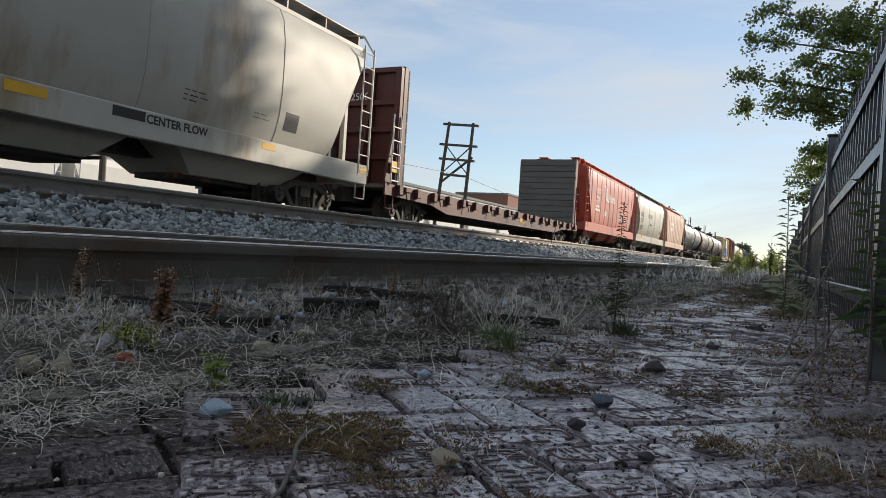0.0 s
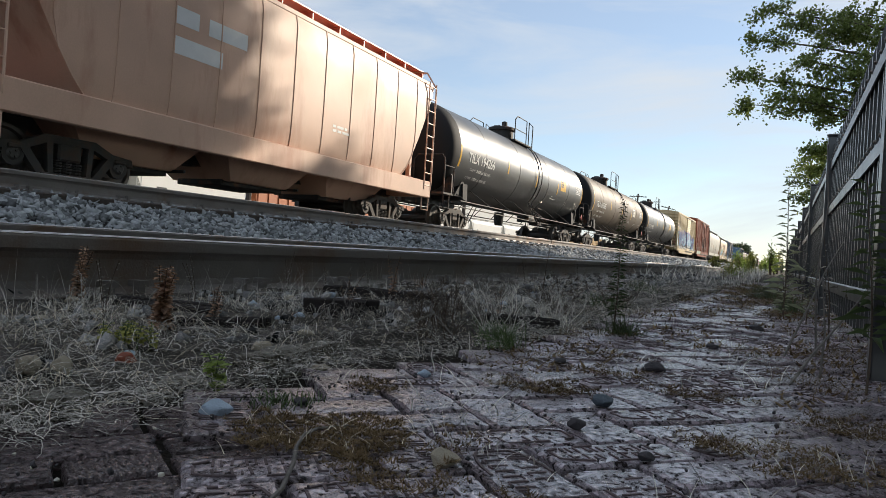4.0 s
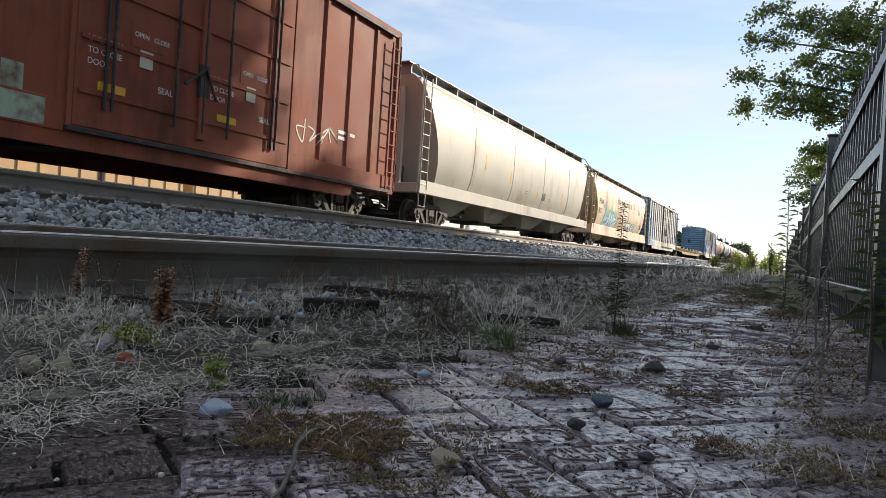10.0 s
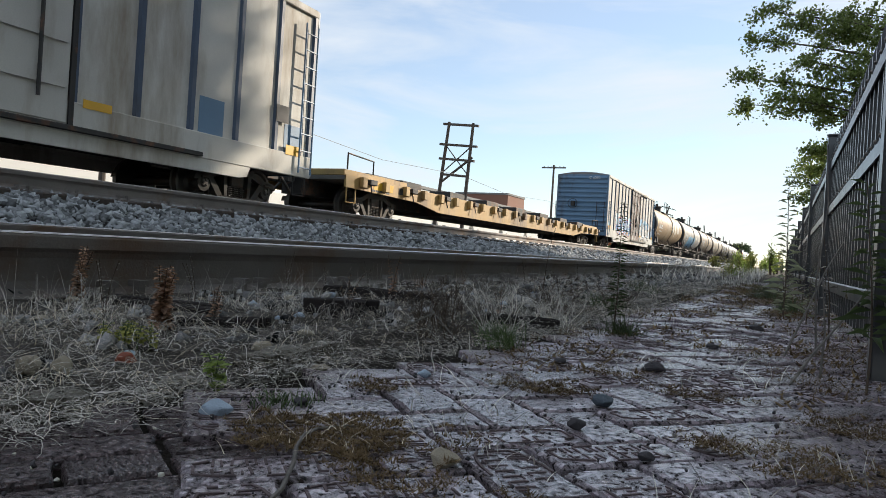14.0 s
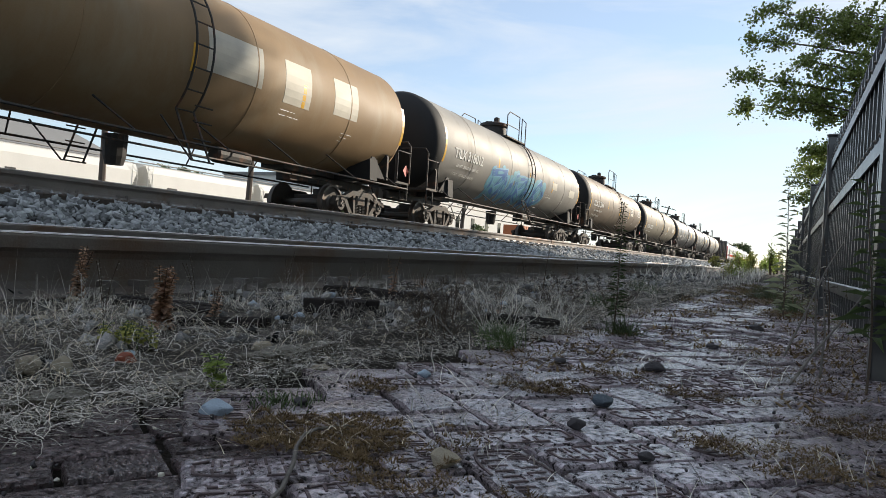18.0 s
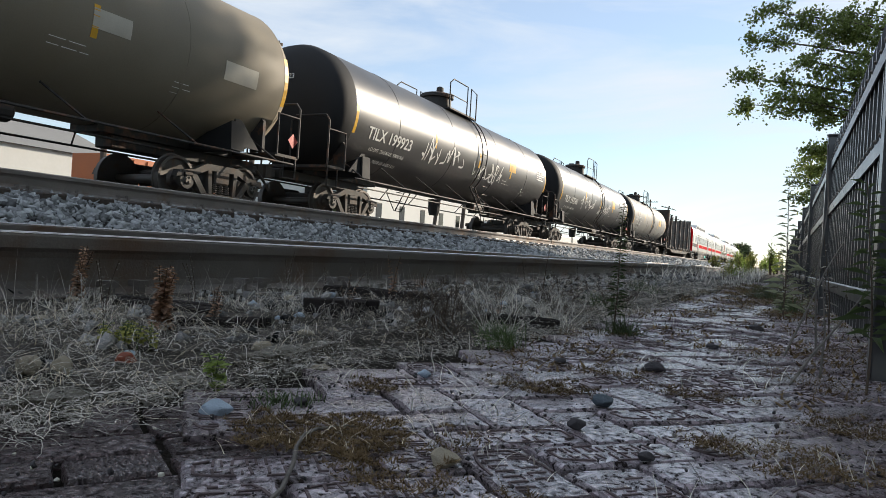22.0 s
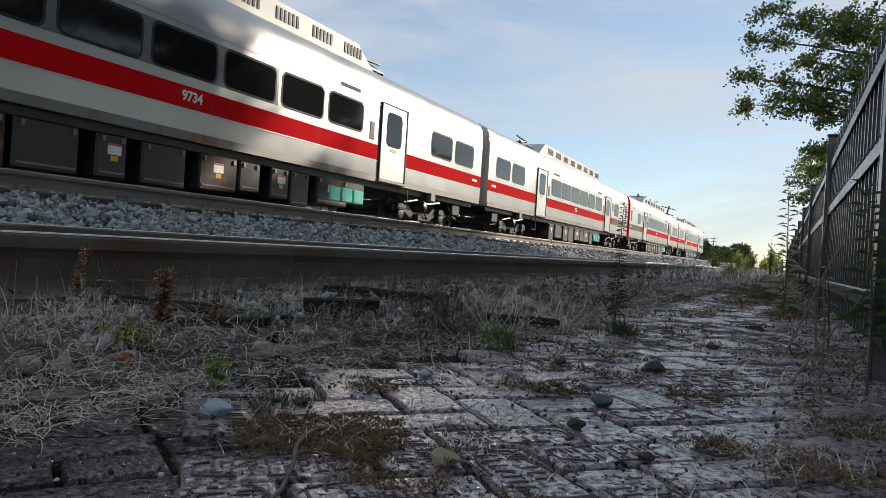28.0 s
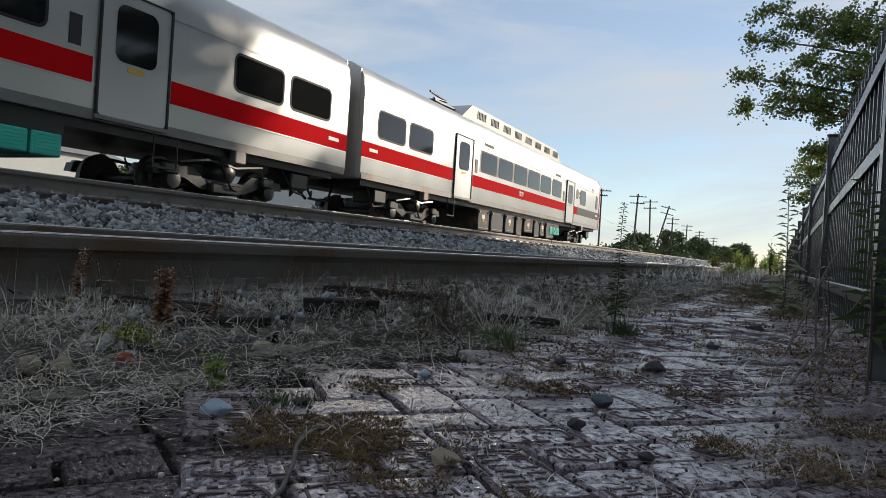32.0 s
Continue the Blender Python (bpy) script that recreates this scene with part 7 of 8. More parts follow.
def pressed_marks(g, l, w, rnd):
    """A worn pressed border with rows of strokes in it, too worn to read."""
    def bar(x0, y0, x1, y1, half, h=0.0007):
        d = Vector((x1 - x0, y1 - y0, 0)).normalized()
        o = Vector((-d.y, d.x, 0)) * half
        p, q = Vector((x0, y0, 0)), Vector((x1, y1, 0))
        low = [v + Vector((0, 0, -0.002)) for v in (p - o, q - o, q + o, p + o)]
        g.add(low + [v + Vector((0, 0, 0.002 + h)) for v in low], [(0, 1, 5, 4), (1, 2, 6, 5), (2, 3, 7, 6), (3, 0, 4, 7), (4, 5, 6, 7)])
    # rounded border groove
    rx, ry = l - 0.012, w - 0.009
    ring = [(max(-1, min(1, 1.25 * math.cos(a))) * rx, math.sin(a) * ry) for a in [k * math.tau / 22 for k in range(23)]]
    for (x0, y0), (x1, y1) in zip(ring, ring[1:]):
        if x0 + x1 < 0.6 * rx and rnd.random() < 0.75:
            bar(x0, y0, x1, y1, 0.0015)
    for row in (-0.36 * w, 0.36 * w):
        x = -rx * 0.78
        hh = 0.24 * w
        while x < rx * 0.74:
            if rnd.random() < 0.82:
                bar(x, row - hh, x + rnd.uniform(-0.002, 0.002), row + hh, 0.0014)
                if rnd.random() < 0.7:
                    yy = row + rnd.choice((-hh, 0.0, hh))
                    bar(x, yy, x + 0.009, yy + rnd.uniform(-0.002, 0.002), 0.0010)
                if rnd.random() < 0.45:
                    bar(x + 0.009, row - hh, x + 0.009, row + rnd.choice((0.0, hh)), 0.0011)
            x += rnd.choice((0.0155, 0.0165, 0.0185))


def brick_meshes(l, w, seed):
    rnd = random.Random(seed)
    out = []
    for v in range(6):
        g = Geo()
        c = 0.004
        nx, ny = 6, 3
        def top(i, j):
            x, y = -l + c + (2 * l - 2 * c) * i / nx, -w + c + (2 * w - 2 * c) * j / ny
            edge = i in (0, nx) or j in (0, ny)
            return (x + (rnd.uniform(-0.0025, 0.0025) if edge else 0), y + (rnd.uniform(-0.0025, 0.0025) if edge else 0), rnd.uniform(-0.0022, -0.0004) if edge else rnd.uniform(-0.0008, 0.0))
        grid = [[top(i, j) for j in range(ny + 1)] for i in range(nx + 1)]
        verts = [p for row in grid for p in row]
        faces = [(i * (ny + 1) + j, (i + 1) * (ny + 1) + j, (i + 1) * (ny + 1) + j + 1, i * (ny + 1) + j + 1) for i in range(nx) for j in range(ny)]
        rim = [(i, 0) for i in range(nx)] + [(nx, j) for j in range(ny)] + [(i, ny) for i in range(nx, 0, -1)] + [(0, j) for j in range(ny, 0, -1)]
        n0, m = len(verts), len(rim)
        for i, j in rim:
            x, y, z = grid[i][j]
            sx, sy = (-1 if i == 0 else 1 if i == nx else 0), (-1 if j == 0 else 1 if j == ny else 0)
            verts.append((x + sx * c, y + sy * c, z - c))
        for i, j in rim:
            x, y, _ = verts[n0 + rim.index((i, j))]
            verts.append((x, y, -0.05))
        idx = [i * (ny + 1) + j for i, j in rim]
        faces += [(idx[k], idx[(k + 1) % m], n0 + (k + 1) % m, n0 + k) for k in range(m)]
        faces += [(n0 + k, n0 + (k + 1) % m, n0 + m + (k + 1) % m, n0 + m + k) for k in range(m)]
        g.add(verts, faces)
        first = len(g.f)
        if v < 3:
            pressed_marks(g, l, w, rnd)
        me = g.mesh("brick", M["brick"])
        if v < 3:
            # dirt fills the pressed lettering
            me.materials.append(M["brick_dirt"])
            for f in me.polygons[first:]:
                f.material_index = 1
        out.append(me)
    return out


BRICKS_ALONG = brick_meshes(LONG_U - JOINT / 2, LONG_V / 2 - JOINT / 2, 4)
BRICKS_ACROSS = brick_meshes(LONG_V - JOINT / 2, LONG_U / 2 - JOINT / 2, 6)
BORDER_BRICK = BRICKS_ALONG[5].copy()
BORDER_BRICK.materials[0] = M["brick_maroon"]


def walkway():
    t = thing("brick_walk", "worn red-brown paving bricks laid in a herringbone", "brick walk", kind="structure")
    rnd = random.Random(9)
    near, far = [], Geo()
    ca = math.sqrt(0.5)
    u0, v0 = 0.2925, 0.7695

    def put(cu, cv, across):
        u, v = u0 + cu * LONG_U, v0 + cv * LONG_V
        wx, wy = ca * (u - v), ca * (u + v)
        if not (walk_edge(wy) + 0.03 * noise.noise((wy * 5, 0, 3)) < wx < 0.85 and -6.0 < wy < 13):
            return
        # keep clear of the border courses
        if 0.2 < wy < 0.80 and (wx + 0.589) * 0.68 + (wy - 0.57) * 0.73 < (0.055 if not across else 0.04):
            return
        rough = 1.0 + 1.6 * min(max((wy - 1.0) / 2.0, 0), 1)
        dz = rough * (rnd.uniform(-0.002, 0.0015) + 0.004 * noise.noise((wx * 3, wy * 3, 1)))
        turn = (135 if across else 45) + rnd.uniform(-1.3, 1.3) + (180 if rnd.random() < 0.5 else 0)
        near.append((wy, pose(wx, wy, dz, rough * rnd.uniform(-0.8, 0.8), rough * rnd.uniform(-0.5, 0.5), turn), 1 if across else 0))
    for i in range(-110, 190):
        for j in range(-140, 190):
            k = (i + j) % 4
            if k == 0:
                put(i + 1, j + 0.5, False)
            elif k == 2:
                put(i + 0.5, j + 1, True)
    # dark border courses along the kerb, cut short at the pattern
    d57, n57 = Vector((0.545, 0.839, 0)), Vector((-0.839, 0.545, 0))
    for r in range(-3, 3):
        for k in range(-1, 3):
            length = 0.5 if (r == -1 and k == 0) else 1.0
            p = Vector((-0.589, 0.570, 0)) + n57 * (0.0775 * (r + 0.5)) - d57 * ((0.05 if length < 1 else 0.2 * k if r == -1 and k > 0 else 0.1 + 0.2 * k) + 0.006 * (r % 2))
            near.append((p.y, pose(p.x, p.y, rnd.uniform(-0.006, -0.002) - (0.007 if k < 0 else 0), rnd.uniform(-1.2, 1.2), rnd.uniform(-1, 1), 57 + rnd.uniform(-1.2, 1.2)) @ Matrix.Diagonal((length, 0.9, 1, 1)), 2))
    near.sort(key=lambda e: e[0] if e[0] > 0.3 else 50 - e[0])
    rest_v, rest_f, n = [], [], 0
    for k, (wy, m, kind) in enumerate(near):
        me = BORDER_BRICK if kind == 2 else (BRICKS_ACROSS if kind else BRICKS_ALONG)[rnd.randrange(6)]
        if k < 300:
            part("brick", me, None, t, m=m)
        else:
            l, w = (LONG_V - JOINT / 2, LONG_U / 2 - JOINT / 2) if kind == 1 else (LONG_U - JOINT / 2, LONG_V / 2 - JOINT / 2)
            q = [rnd.uniform(0.003, 0.011) for _ in range(8)]
            vs = [m @ Vector(p) for p in ((-l, -w, -0.03), (l, -w, -0.03), (l, w, -0.03), (-l, w, -0.03), (-l + q[0], -w + q[1], 0), (l - q[2], -w + q[3], 0), (l - q[4], w - q[5], 0), (-l + q[6], w - q[7], 0))]
            rest_v += [tuple(p) for p in vs]
            rest_f += [(n, n + 1, n + 5, n + 4), (n + 1, n + 2, n + 6, n + 5), (n + 2, n + 3, n + 7, n + 6), (n + 3, n, n + 4, n + 7), (n + 4, n + 5, n + 6, n + 7)]
            n += 8
    far.add(rest_v, rest_f)
    tagged(part("far_bricks", far, M["brick"], t), kind="stuff")


walkway()
bed_ys = [-6.0 + 0.4 * k for k in range(49)]
solid("walk_bed", Geo().add([(x, y, -0.019 + 0.003 * noise.noise((x * 9, y * 9, 0))) for y in bed_ys for x in (-0.83, -0.6, -0.4, -0.2, 0, 0.2, 0.4, 0.6, 0.86)],
      [(9 * j + i, 9 * j + i + 1, 9 * j + i + 10, 9 * j + i + 9) for j in range(48) for i in range(8)]), M["joint_soil"], "dark soil in the joints of the brick walk", "soil", kind="structure")

# ======== kerb stones, rocks, timber ========
def rock(name, x, y, r, mat, label, seed, flat=0.6, z=0.0, stretch=1.0, turn=0.0, category="stone"):
    rnd = random.Random(seed)
    bm = bmesh.new()
    for k in range(26):
        d = Vector((rnd.gauss(0, 1), rnd.gauss(0, 1), rnd.gauss(0, 1))).normalized() * rnd.uniform(0.82, 1.12)
        bm.verts.new((d.x * stretch, d.y, d.z * flat))
    got = bmesh.ops.convex_hull(bm, input=bm.verts[:])
    bmesh.ops.delete(bm, geom=[v for v in bm.verts if not v.link_faces], context="VERTS")
    if r > 0.009:
        bmesh.ops.bevel(bm, geom=bm.edges[:], offset=0.06, segments=1, affect="EDGES")
    me = bpy.data.meshes.new(name)
    bm.to_mesh(me)
    bm.free()
    me.materials.append(M[mat])
    ob = new(name, me)
    ob.matrix_basis = pose(x, y, z + r * flat * 0.62, 0, 0, turn) @ Matrix.Scale(r, 4)
    return tagged(ob, label, category)


rock("rock", -0.645, 0.70, 0.0205, "rock_blue", "angular blue-grey stone lying on the brick edge", 3, 0.55, 0, 1.15, 20)
rock("rock", -0.903, 0.67, 0.015, "rock_tan", "pointed tan stone among dead grass", 5, 1.1, 0.02)
rock("rock", -0.916, 0.79, 0.018, "boxcar_red", "broken red-brown brick lump in the weeds", 7, 0.8, 0.015)
rock("rock", -0.878, 1.06, 0.027, "rock_tan", "rounded tan cobble lying in dead grass", 4, 0.62, 0.01, 1.15)
rock("rock", -0.310, 0.685, 0.017, "rock_tan", "small pale pebble lying on the bricks", 6, 0.7)
rock("rock", -0.243, 1.12, 0.019, "rock_slate", "small dark slate-blue stone lying on the bricks", 8, 0.6)
rock("rock", -0.236, 0.945, 0.013, "rock_dark", "small grey pebble lying on the bricks", 10, 0.7)
rock("rock", -0.129, 0.845, 0.011, "rock_dark", "small grey pebble lying on the bricks", 12, 0.7)
rock("rock", -0.414, 1.48, 0.015, "rock_dark", "small dark stone lying on the bricks", 14, 0.6)
rock("rock", -0.231, 1.545, 0.024, "rock_dark", "dark angular stone lying on the bricks", 15, 0.55, 0, 1.2)
rock("rock", -0.563, 1.13, 0.014, "rock_blue", "small grey stone lying on the bricks", 16, 0.6)
rock("rock", -0.593, 0.81, 0.011, "rock_dark", "small dark stone lying on the bricks", 18, 0.7)
rock("rock", -0.733, 1.055, 0.016, "rock_tan", "flat pale pebble beside the kerb", 20, 0.4, 0, 1.4)
rock("rock", -1.056, 1.745, 0.022, "rock_tan", "yellowish pebble among dead grass", 22, 0.6, 0.02)
rock("rock", -0.07, 2.9, 0.03, "rock_dark", "dark angular stone lying on the bricks", 24, 0.5)
rock("rock", -0.16, 2.1, 0.02, "rock_dark", "dark angular stone lying on the bricks", 26, 0.5)
_r = random.Random(30)
for k in range(120):
    yy = 0.55 + 4.5 * _r.random() ** 1.4
    rock("stone", _r.uniform(-1.72, -0.9), yy, 0.006 + 0.015 * _r.random() ** 2, _r.choice(("rock_tan", "rock_blue", "rock_dark", "rock_tan")), "grey and tan stone lying in the dead grass", 100 + k, _r.uniform(0.45, 0.85), 0.02, _r.uniform(1, 1.3), _r.uniform(0, 180))
for k, (px, py, rr) in enumerate(((-0.672, 0.452, 0.006), (-0.62, 0.437, 0.008), (-0.575, 0.428, 0.007), (-0.513, 0.49, 0.008), (-0.643, 0.60, 0.006))):
    rock("pebble", px, py, rr * 0.42, "patch_pale", "tiny white pebble lying on the bricks", 200 + k, 0.7)


def kerbstone(x, y, l, w, h, turn, seed, label="broken mossy concrete kerb stone half sunk in the ground"):
    rnd = random.Random(seed)
    bm = bmesh.new()
    bmesh.ops.create_cube(bm, size=1)
    bmesh.ops.subdivide_edges(bm, edges=bm.edges[:], cuts=5, use_grid_fill=True)
    for v in bm.verts:
        p = Vector((v.co.x * w, v.co.y * l, v.co.z * h))
        rough = 0.015 * noise.noise(p * 18 + Vector((seed, 0, 0))) + 0.006 * noise.noise(p * 50)
        edge = max(abs(v.co.x), abs(v.co.y), abs(v.co.z))
        round_ = 1 - 0.16 * (v.co.length - 0.5)
        v.co = Vector((p.x * round_, p.y * (1 - 0.10 * (v.co.length - 0.5)), p.z * round_)) + v.co.normalized() * rough
    me = bpy.data.meshes.new("kerb_stone")
    bm.to_mesh(me)
    bm.free()
    me.materials.append(M["kerb"])
    ob = new("kerb_stone", me)
    ob.matrix_basis = pose(x, y, h * 0.5 - 0.052, 0, 0, turn)
    return tagged(ob, label, "kerb stone", "kerb stones of the walk")


kerbstone(-0.815, 0.47, 0.30, 0.070, 0.075, -8, 1)
kerbstone(-0.835, 0.80, 0.18, 0.060, 0.055, 4, 2)
kerbstone(-0.825, 1.10, 0.30, 0.060, 0.078, 3, 3)
kerbstone(-0.85, 0.15, 0.30, 0.075, 0.080, -6, 4)
kerbstone(-1.06, 0.72, 0.085, 0.05, 0.06, 60, 5, "pale flat slab of broken concrete in the grass")
for k in range(9):
    kerbstone(-0.78 + 0.01 * k, 2.6 + 0.62 * k, 0.4, 0.06, 0.05, 2 * math.sin(k * 3), 10 + k)


def timber(x, y, l, w, h, turn, seed, label):
    g = Geo()
    rnd = random.Random(seed)
    for k in range(5):
        o = (k - 2) * w / 5
        g.box(-l / 2 + rnd.uniform(0, 0.04), l / 2 - rnd.uniform(0, 0.04), o - w / 10.5, o + w / 10.5, 0, h * rnd.uniform(0.75, 1.0), 0.003)
    return solid("timber", g, M["char"], label, "timber", pose(x, y, 0.015, rnd.uniform(-4, 4), rnd.uniform(-3, 3), turn))


timber(-1.125, 1.70, 0.20, 0.10, 0.06, 10, 1, "black rotten piece of old railway tie")
timber(-0.69, 2.03, 0.26, 0.05, 0.028, 40, 2, "dark weathered plank lying beside the walk")
timber(-1.35, 2.35, 0.5, 0.14, 0.05, 8, 3, "black rotten piece of old railway tie")
timber(-1.14, 1.22, 0.26, 0.05, 0.03, 30, 5, "black rotten piece of old railway tie")
timber(-1.45, 1.35, 0.3, 0.1, 0.04, 25, 4, "black rotten piece of old railway tie")
# bent wire on the bricks
solid("wire", Geo().tube([(-0.380, 0.47, 0.003), (-0.392, 0.515, 0.006), (-0.425, 0.575, 0.009), (-0.450, 0.612, 0.012), (-0.472, 0.655, 0.012), (-0.480, 0.69, 0.010), (-0.472, 0.73, 0.006), (-0.455, 0.755, 0.004)], [0.0023, 0.0024, 0.0023, 0.0022, 0.0021, 0.0019, 0.0015, 0.0009], 6), M["root"], "bent grey root lying on the bricks", "root")

# ======== weeds and grass ========
def grass():
    rng = np.random.default_rng(5)
    # dead grass of the strip between walk and rail
    edge = lambda b: walk_edge(b) - 0.03
    n = 17000
    y = 0.35 + 11 * rng.random(n) ** 1.9
    x = -1.83 + rng.random(n) * 1.40
    keep = np.array([noise.noise((a * 2.6, b * 2.6, 7.0)) + 0.6 * noise.noise((a * 9, b * 9, 3.0)) > -0.02 and a < edge(b) + 0.05 * noise.noise((b * 8, 0, 0)) for a, b in zip(x, y)])
    x, y = x[keep], y[keep]
    m = len(x)
    base = np.stack([x, y, 0.012 + rng.uniform(0.0, 0.022, m)], 1)
    far_ = 1 + 0.12 * y
    me = tangle_mesh("dead_grass", base, rng.uniform(0.03, 0.13, m) * far_, rng.uniform(0.0003, 0.0007, m) * far_, 0.045, M["straw_grey"], rng)
    tagged(new("dead_grass", me), "matted grey dead grass beside the rail", "dead grass", kind="stuff")
    n = 420
    y = 0.45 + 9 * rng.random(n) ** 1.7
    x = rng.uniform(-1.80, -0.95, n)
    base = np.stack([x, y, np.full(n, 0.01)], 1)
    me = blades_mesh("tall_dry_grass", base, rng.uniform(0.04, 0.12, n), rng.uniform(0.0004, 0.0008, n), rng.uniform(0.05, 0.6, n), rng.uniform(0.0, 1.2, n), M["straw"], rng, 6)
    tagged(new("tall_dry_grass", me), "tall straw-coloured dry grass stalks by the rail", "dry grass", kind="stuff")
    n = 520
    y = 0.9 + 7.5 * rng.random(n) ** 1.3
    base = np.stack([rng.normal(-1.62, 0.12, n), y, np.full(n, 0.01)], 1)
    me = blades_mesh("rail_weeds", base, rng.uniform(0.04, 0.15, n), rng.uniform(0.0006, 0.0012, n), rng.uniform(0.0, 0.6, n), rng.uniform(-0.3, 0.9, n), M["straw_grey"], rng, 6)
    tagged(new("rail_weeds", me), "thin dry stems standing before the rail", "dry grass", kind="stuff")
    # tangled long stalks at the rail end of the strip
    n = 170
    base = np.stack([rng.normal(-1.28, 0.16, n), rng.normal(0.95, 0.16, n), rng.uniform(0.0, 0.03, n)], 1)
    me = blades_mesh("straw_tangle", base, rng.uniform(0.05, 0.13, n), rng.uniform(0.0006, 0.0012, n), rng.uniform(0.2, 1.2, n), rng.uniform(0.8, 2.0, n), M["straw"], rng, 8)
    tagged(new("straw_tangle", me), "tangle of long pale curled straw beside the rail", "straw", kind="stuff")
    # litter of stalks lying flat on the strip and the kerb
    n = 5200
    y = 0.35 + 7 * rng.random(n) ** 1.8
    x = rng.uniform(-1.6, -0.40, n)
    keep = np.array([a < edge(b) + 0.10 * (0.5 + noise.noise((b * 6, 3, 0))) for a, b in zip(x, y)])
    x, y = x[keep], y[keep]
    n = len(x)
    base = np.stack([x, y, np.where(x < -0.90, 0.018, np.where(x < -0.78, 0.014, 0.003)) + rng.uniform(0, 0.014, n)], 1)
    me = tangle_mesh("stalk_litter", base, rng.uniform(0.03, 0.12, n), rng.uniform(0.0003, 0.0006, n), 0.03, M["straw"], rng)
    tagged(new("stalk_litter", me), "litter of broken straw lying along the kerb", "straw litter", kind="stuff")
    # more of it where the paving ends
    n = 2600
    y = 0.45 + 3.5 * rng.random(n) ** 1.5
    x = np.interp(y, (0.3, 1.07, 1.6, 3.1, 6.0), (-0.76, -0.73, -0.63, -0.56, -0.49)) + rng.normal(0, 0.045, n)
    base = np.stack([x, y, rng.uniform(0.002, 0.02, n)], 1)
    me = tangle_mesh("edge_litter", base, rng.uniform(0.02, 0.09, n), rng.uniform(0.0004, 0.0008, n), 0.015, M["straw_grey"], rng)
    tagged(new("edge_litter", me), "grey straw litter over the edge of the paving", "straw litter", kind="stuff")
    # green grass tufts
    for k, (cx, cy, r, h, cnt) in enumerate(((-0.434, 2.23, 0.05, 0.075, 260), (-0.601, 1.62, 0.05, 0.085, 200), (-1.3, 0.72, 0.10, 0.05, 260), (-0.62, 0.80, 0.05, 0.02, 160), (-0.75, 3.4, 0.1, 0.1, 220), (0.05, 4.4, 0.08, 0.16, 240), (-0.1, 6.0, 0.15, 0.22, 300), (-0.9, 5.2, 0.12, 0.16, 240))):
        base = np.stack([rng.normal(cx, r * 0.5, cnt), rng.normal(cy, r * 0.5, cnt), np.full(cnt, 0.0)], 1)
        me = blades_mesh("grass_tuft", base, rng.uniform(0.4, 1.0, cnt) * h, rng.uniform(0.0008, 0.0016, cnt), rng.uniform(0.1, 0.7, cnt), rng.uniform(0, 0.8, cnt), M["weed_green"], rng)
        tagged(new("grass_tuft", me), "small tuft of green grass", "grass tuft", kind="stuff")
    # dry moss mats in the joints and over the bricks
    mats = [(-0.455, 0.695, 0.12, 0.085, 9000), (-0.36, 1.17, 0.085, 0.06, 2600), (-0.052, 0.955, 0.05, 0.035, 1100), (0.07, 0.93, 0.08, 0.08, 2600), (0.10, 1.2, 0.07, 0.08, 1800), (-0.33, 0.60, 0.07, 0.04, 900), (-0.57, 0.98, 0.05, 0.05, 1200), (-0.30, 1.42, 0.08, 0.05, 1200), (-0.12, 1.30, 0.09, 0.05, 1100), (-0.33, 0.74, 0.03, 0.05, 400), (-0.20, 0.61, 0.03, 0.03, 300)]
    rnd = random.Random(41)
    for _ in range(30):
        yy = 1.5 + 7.5 * rnd.random() ** 1.3
        mats.append((rnd.uniform(walk_edge(yy), 0.2), yy, 0.05 + 0.010 * yy, 0.05 + 0.03 * yy, 420))
    for k, (cx, cy, rx, ry, cnt) in enumerate(mats):
        bx, by = rng.uniform(-1.5, 1.5, cnt * 3), rng.uniform(-1.5, 1.5, cnt * 3)
        lim = np.array([0.95 * noise.noise((a_ * 1.7, b_ * 1.7, k * 3.0)) + 0.7 * noise.noise((a_ * 5, b_ * 5, k * 3.0 + 1)) for a_, b_ in zip(bx, by)])
        ok = 1 - np.hypot(bx, by) + lim > 0.12
        bx, by, lim = bx[ok][:cnt], by[ok][:cnt], lim[ok][:cnt]
        cnt = len(bx)
        big = 1.0 + 0.35 * max(cy - 1.5, 0)
        lump = np.array([noise.noise((a_ * 7, b_ * 7, k * 3.0 + 2)) for a_, b_ in zip(bx, by)])
        base = np.stack([cx + rx * bx, cy + ry * by, 0.001 + 0.009 * np.clip(lim + 0.4 + lump, 0, 1.4)], 1)
        me = blades_mesh("dry_moss", base, rng.uniform(0.0015, 0.005, cnt) * big, rng.uniform(0.0005, 0.0012, cnt) * big, rng.uniform(0.4, 3.0, cnt), rng.uniform(-0.8, 1.2, cnt), M["moss"], rng, 3)
        tagged(new("dry_moss", me), "brown mat of dry moss over the bricks", "moss", kind="stuff")
    for k, (cx, cy, rx, ry, cnt) in enumerate(((-0.45, 0.69, 0.12, 0.09, 90), (-0.371, 1.15, 0.08, 0.06, 60), (0.06, 1.0, 0.10, 0.12, 170), (-0.052, 0.955, 0.06, 0.04, 40), (-0.2, 1.8, 0.5, 0.6, 300))):
        base = np.stack([rng.normal(cx, rx * 0.6, cnt), rng.normal(cy, ry * 0.6, cnt), rng.uniform(0.004, 0.012, cnt)], 1)
        me = blades_mesh("twig_litter", base, rng.uniform(0.006, 0.020, cnt), rng.uniform(0.0003, 0.0006, cnt), rng.uniform(0.8, 2.4, cnt), rng.uniform(-0.3, 1.4, cnt), M["straw"], rng, 5)
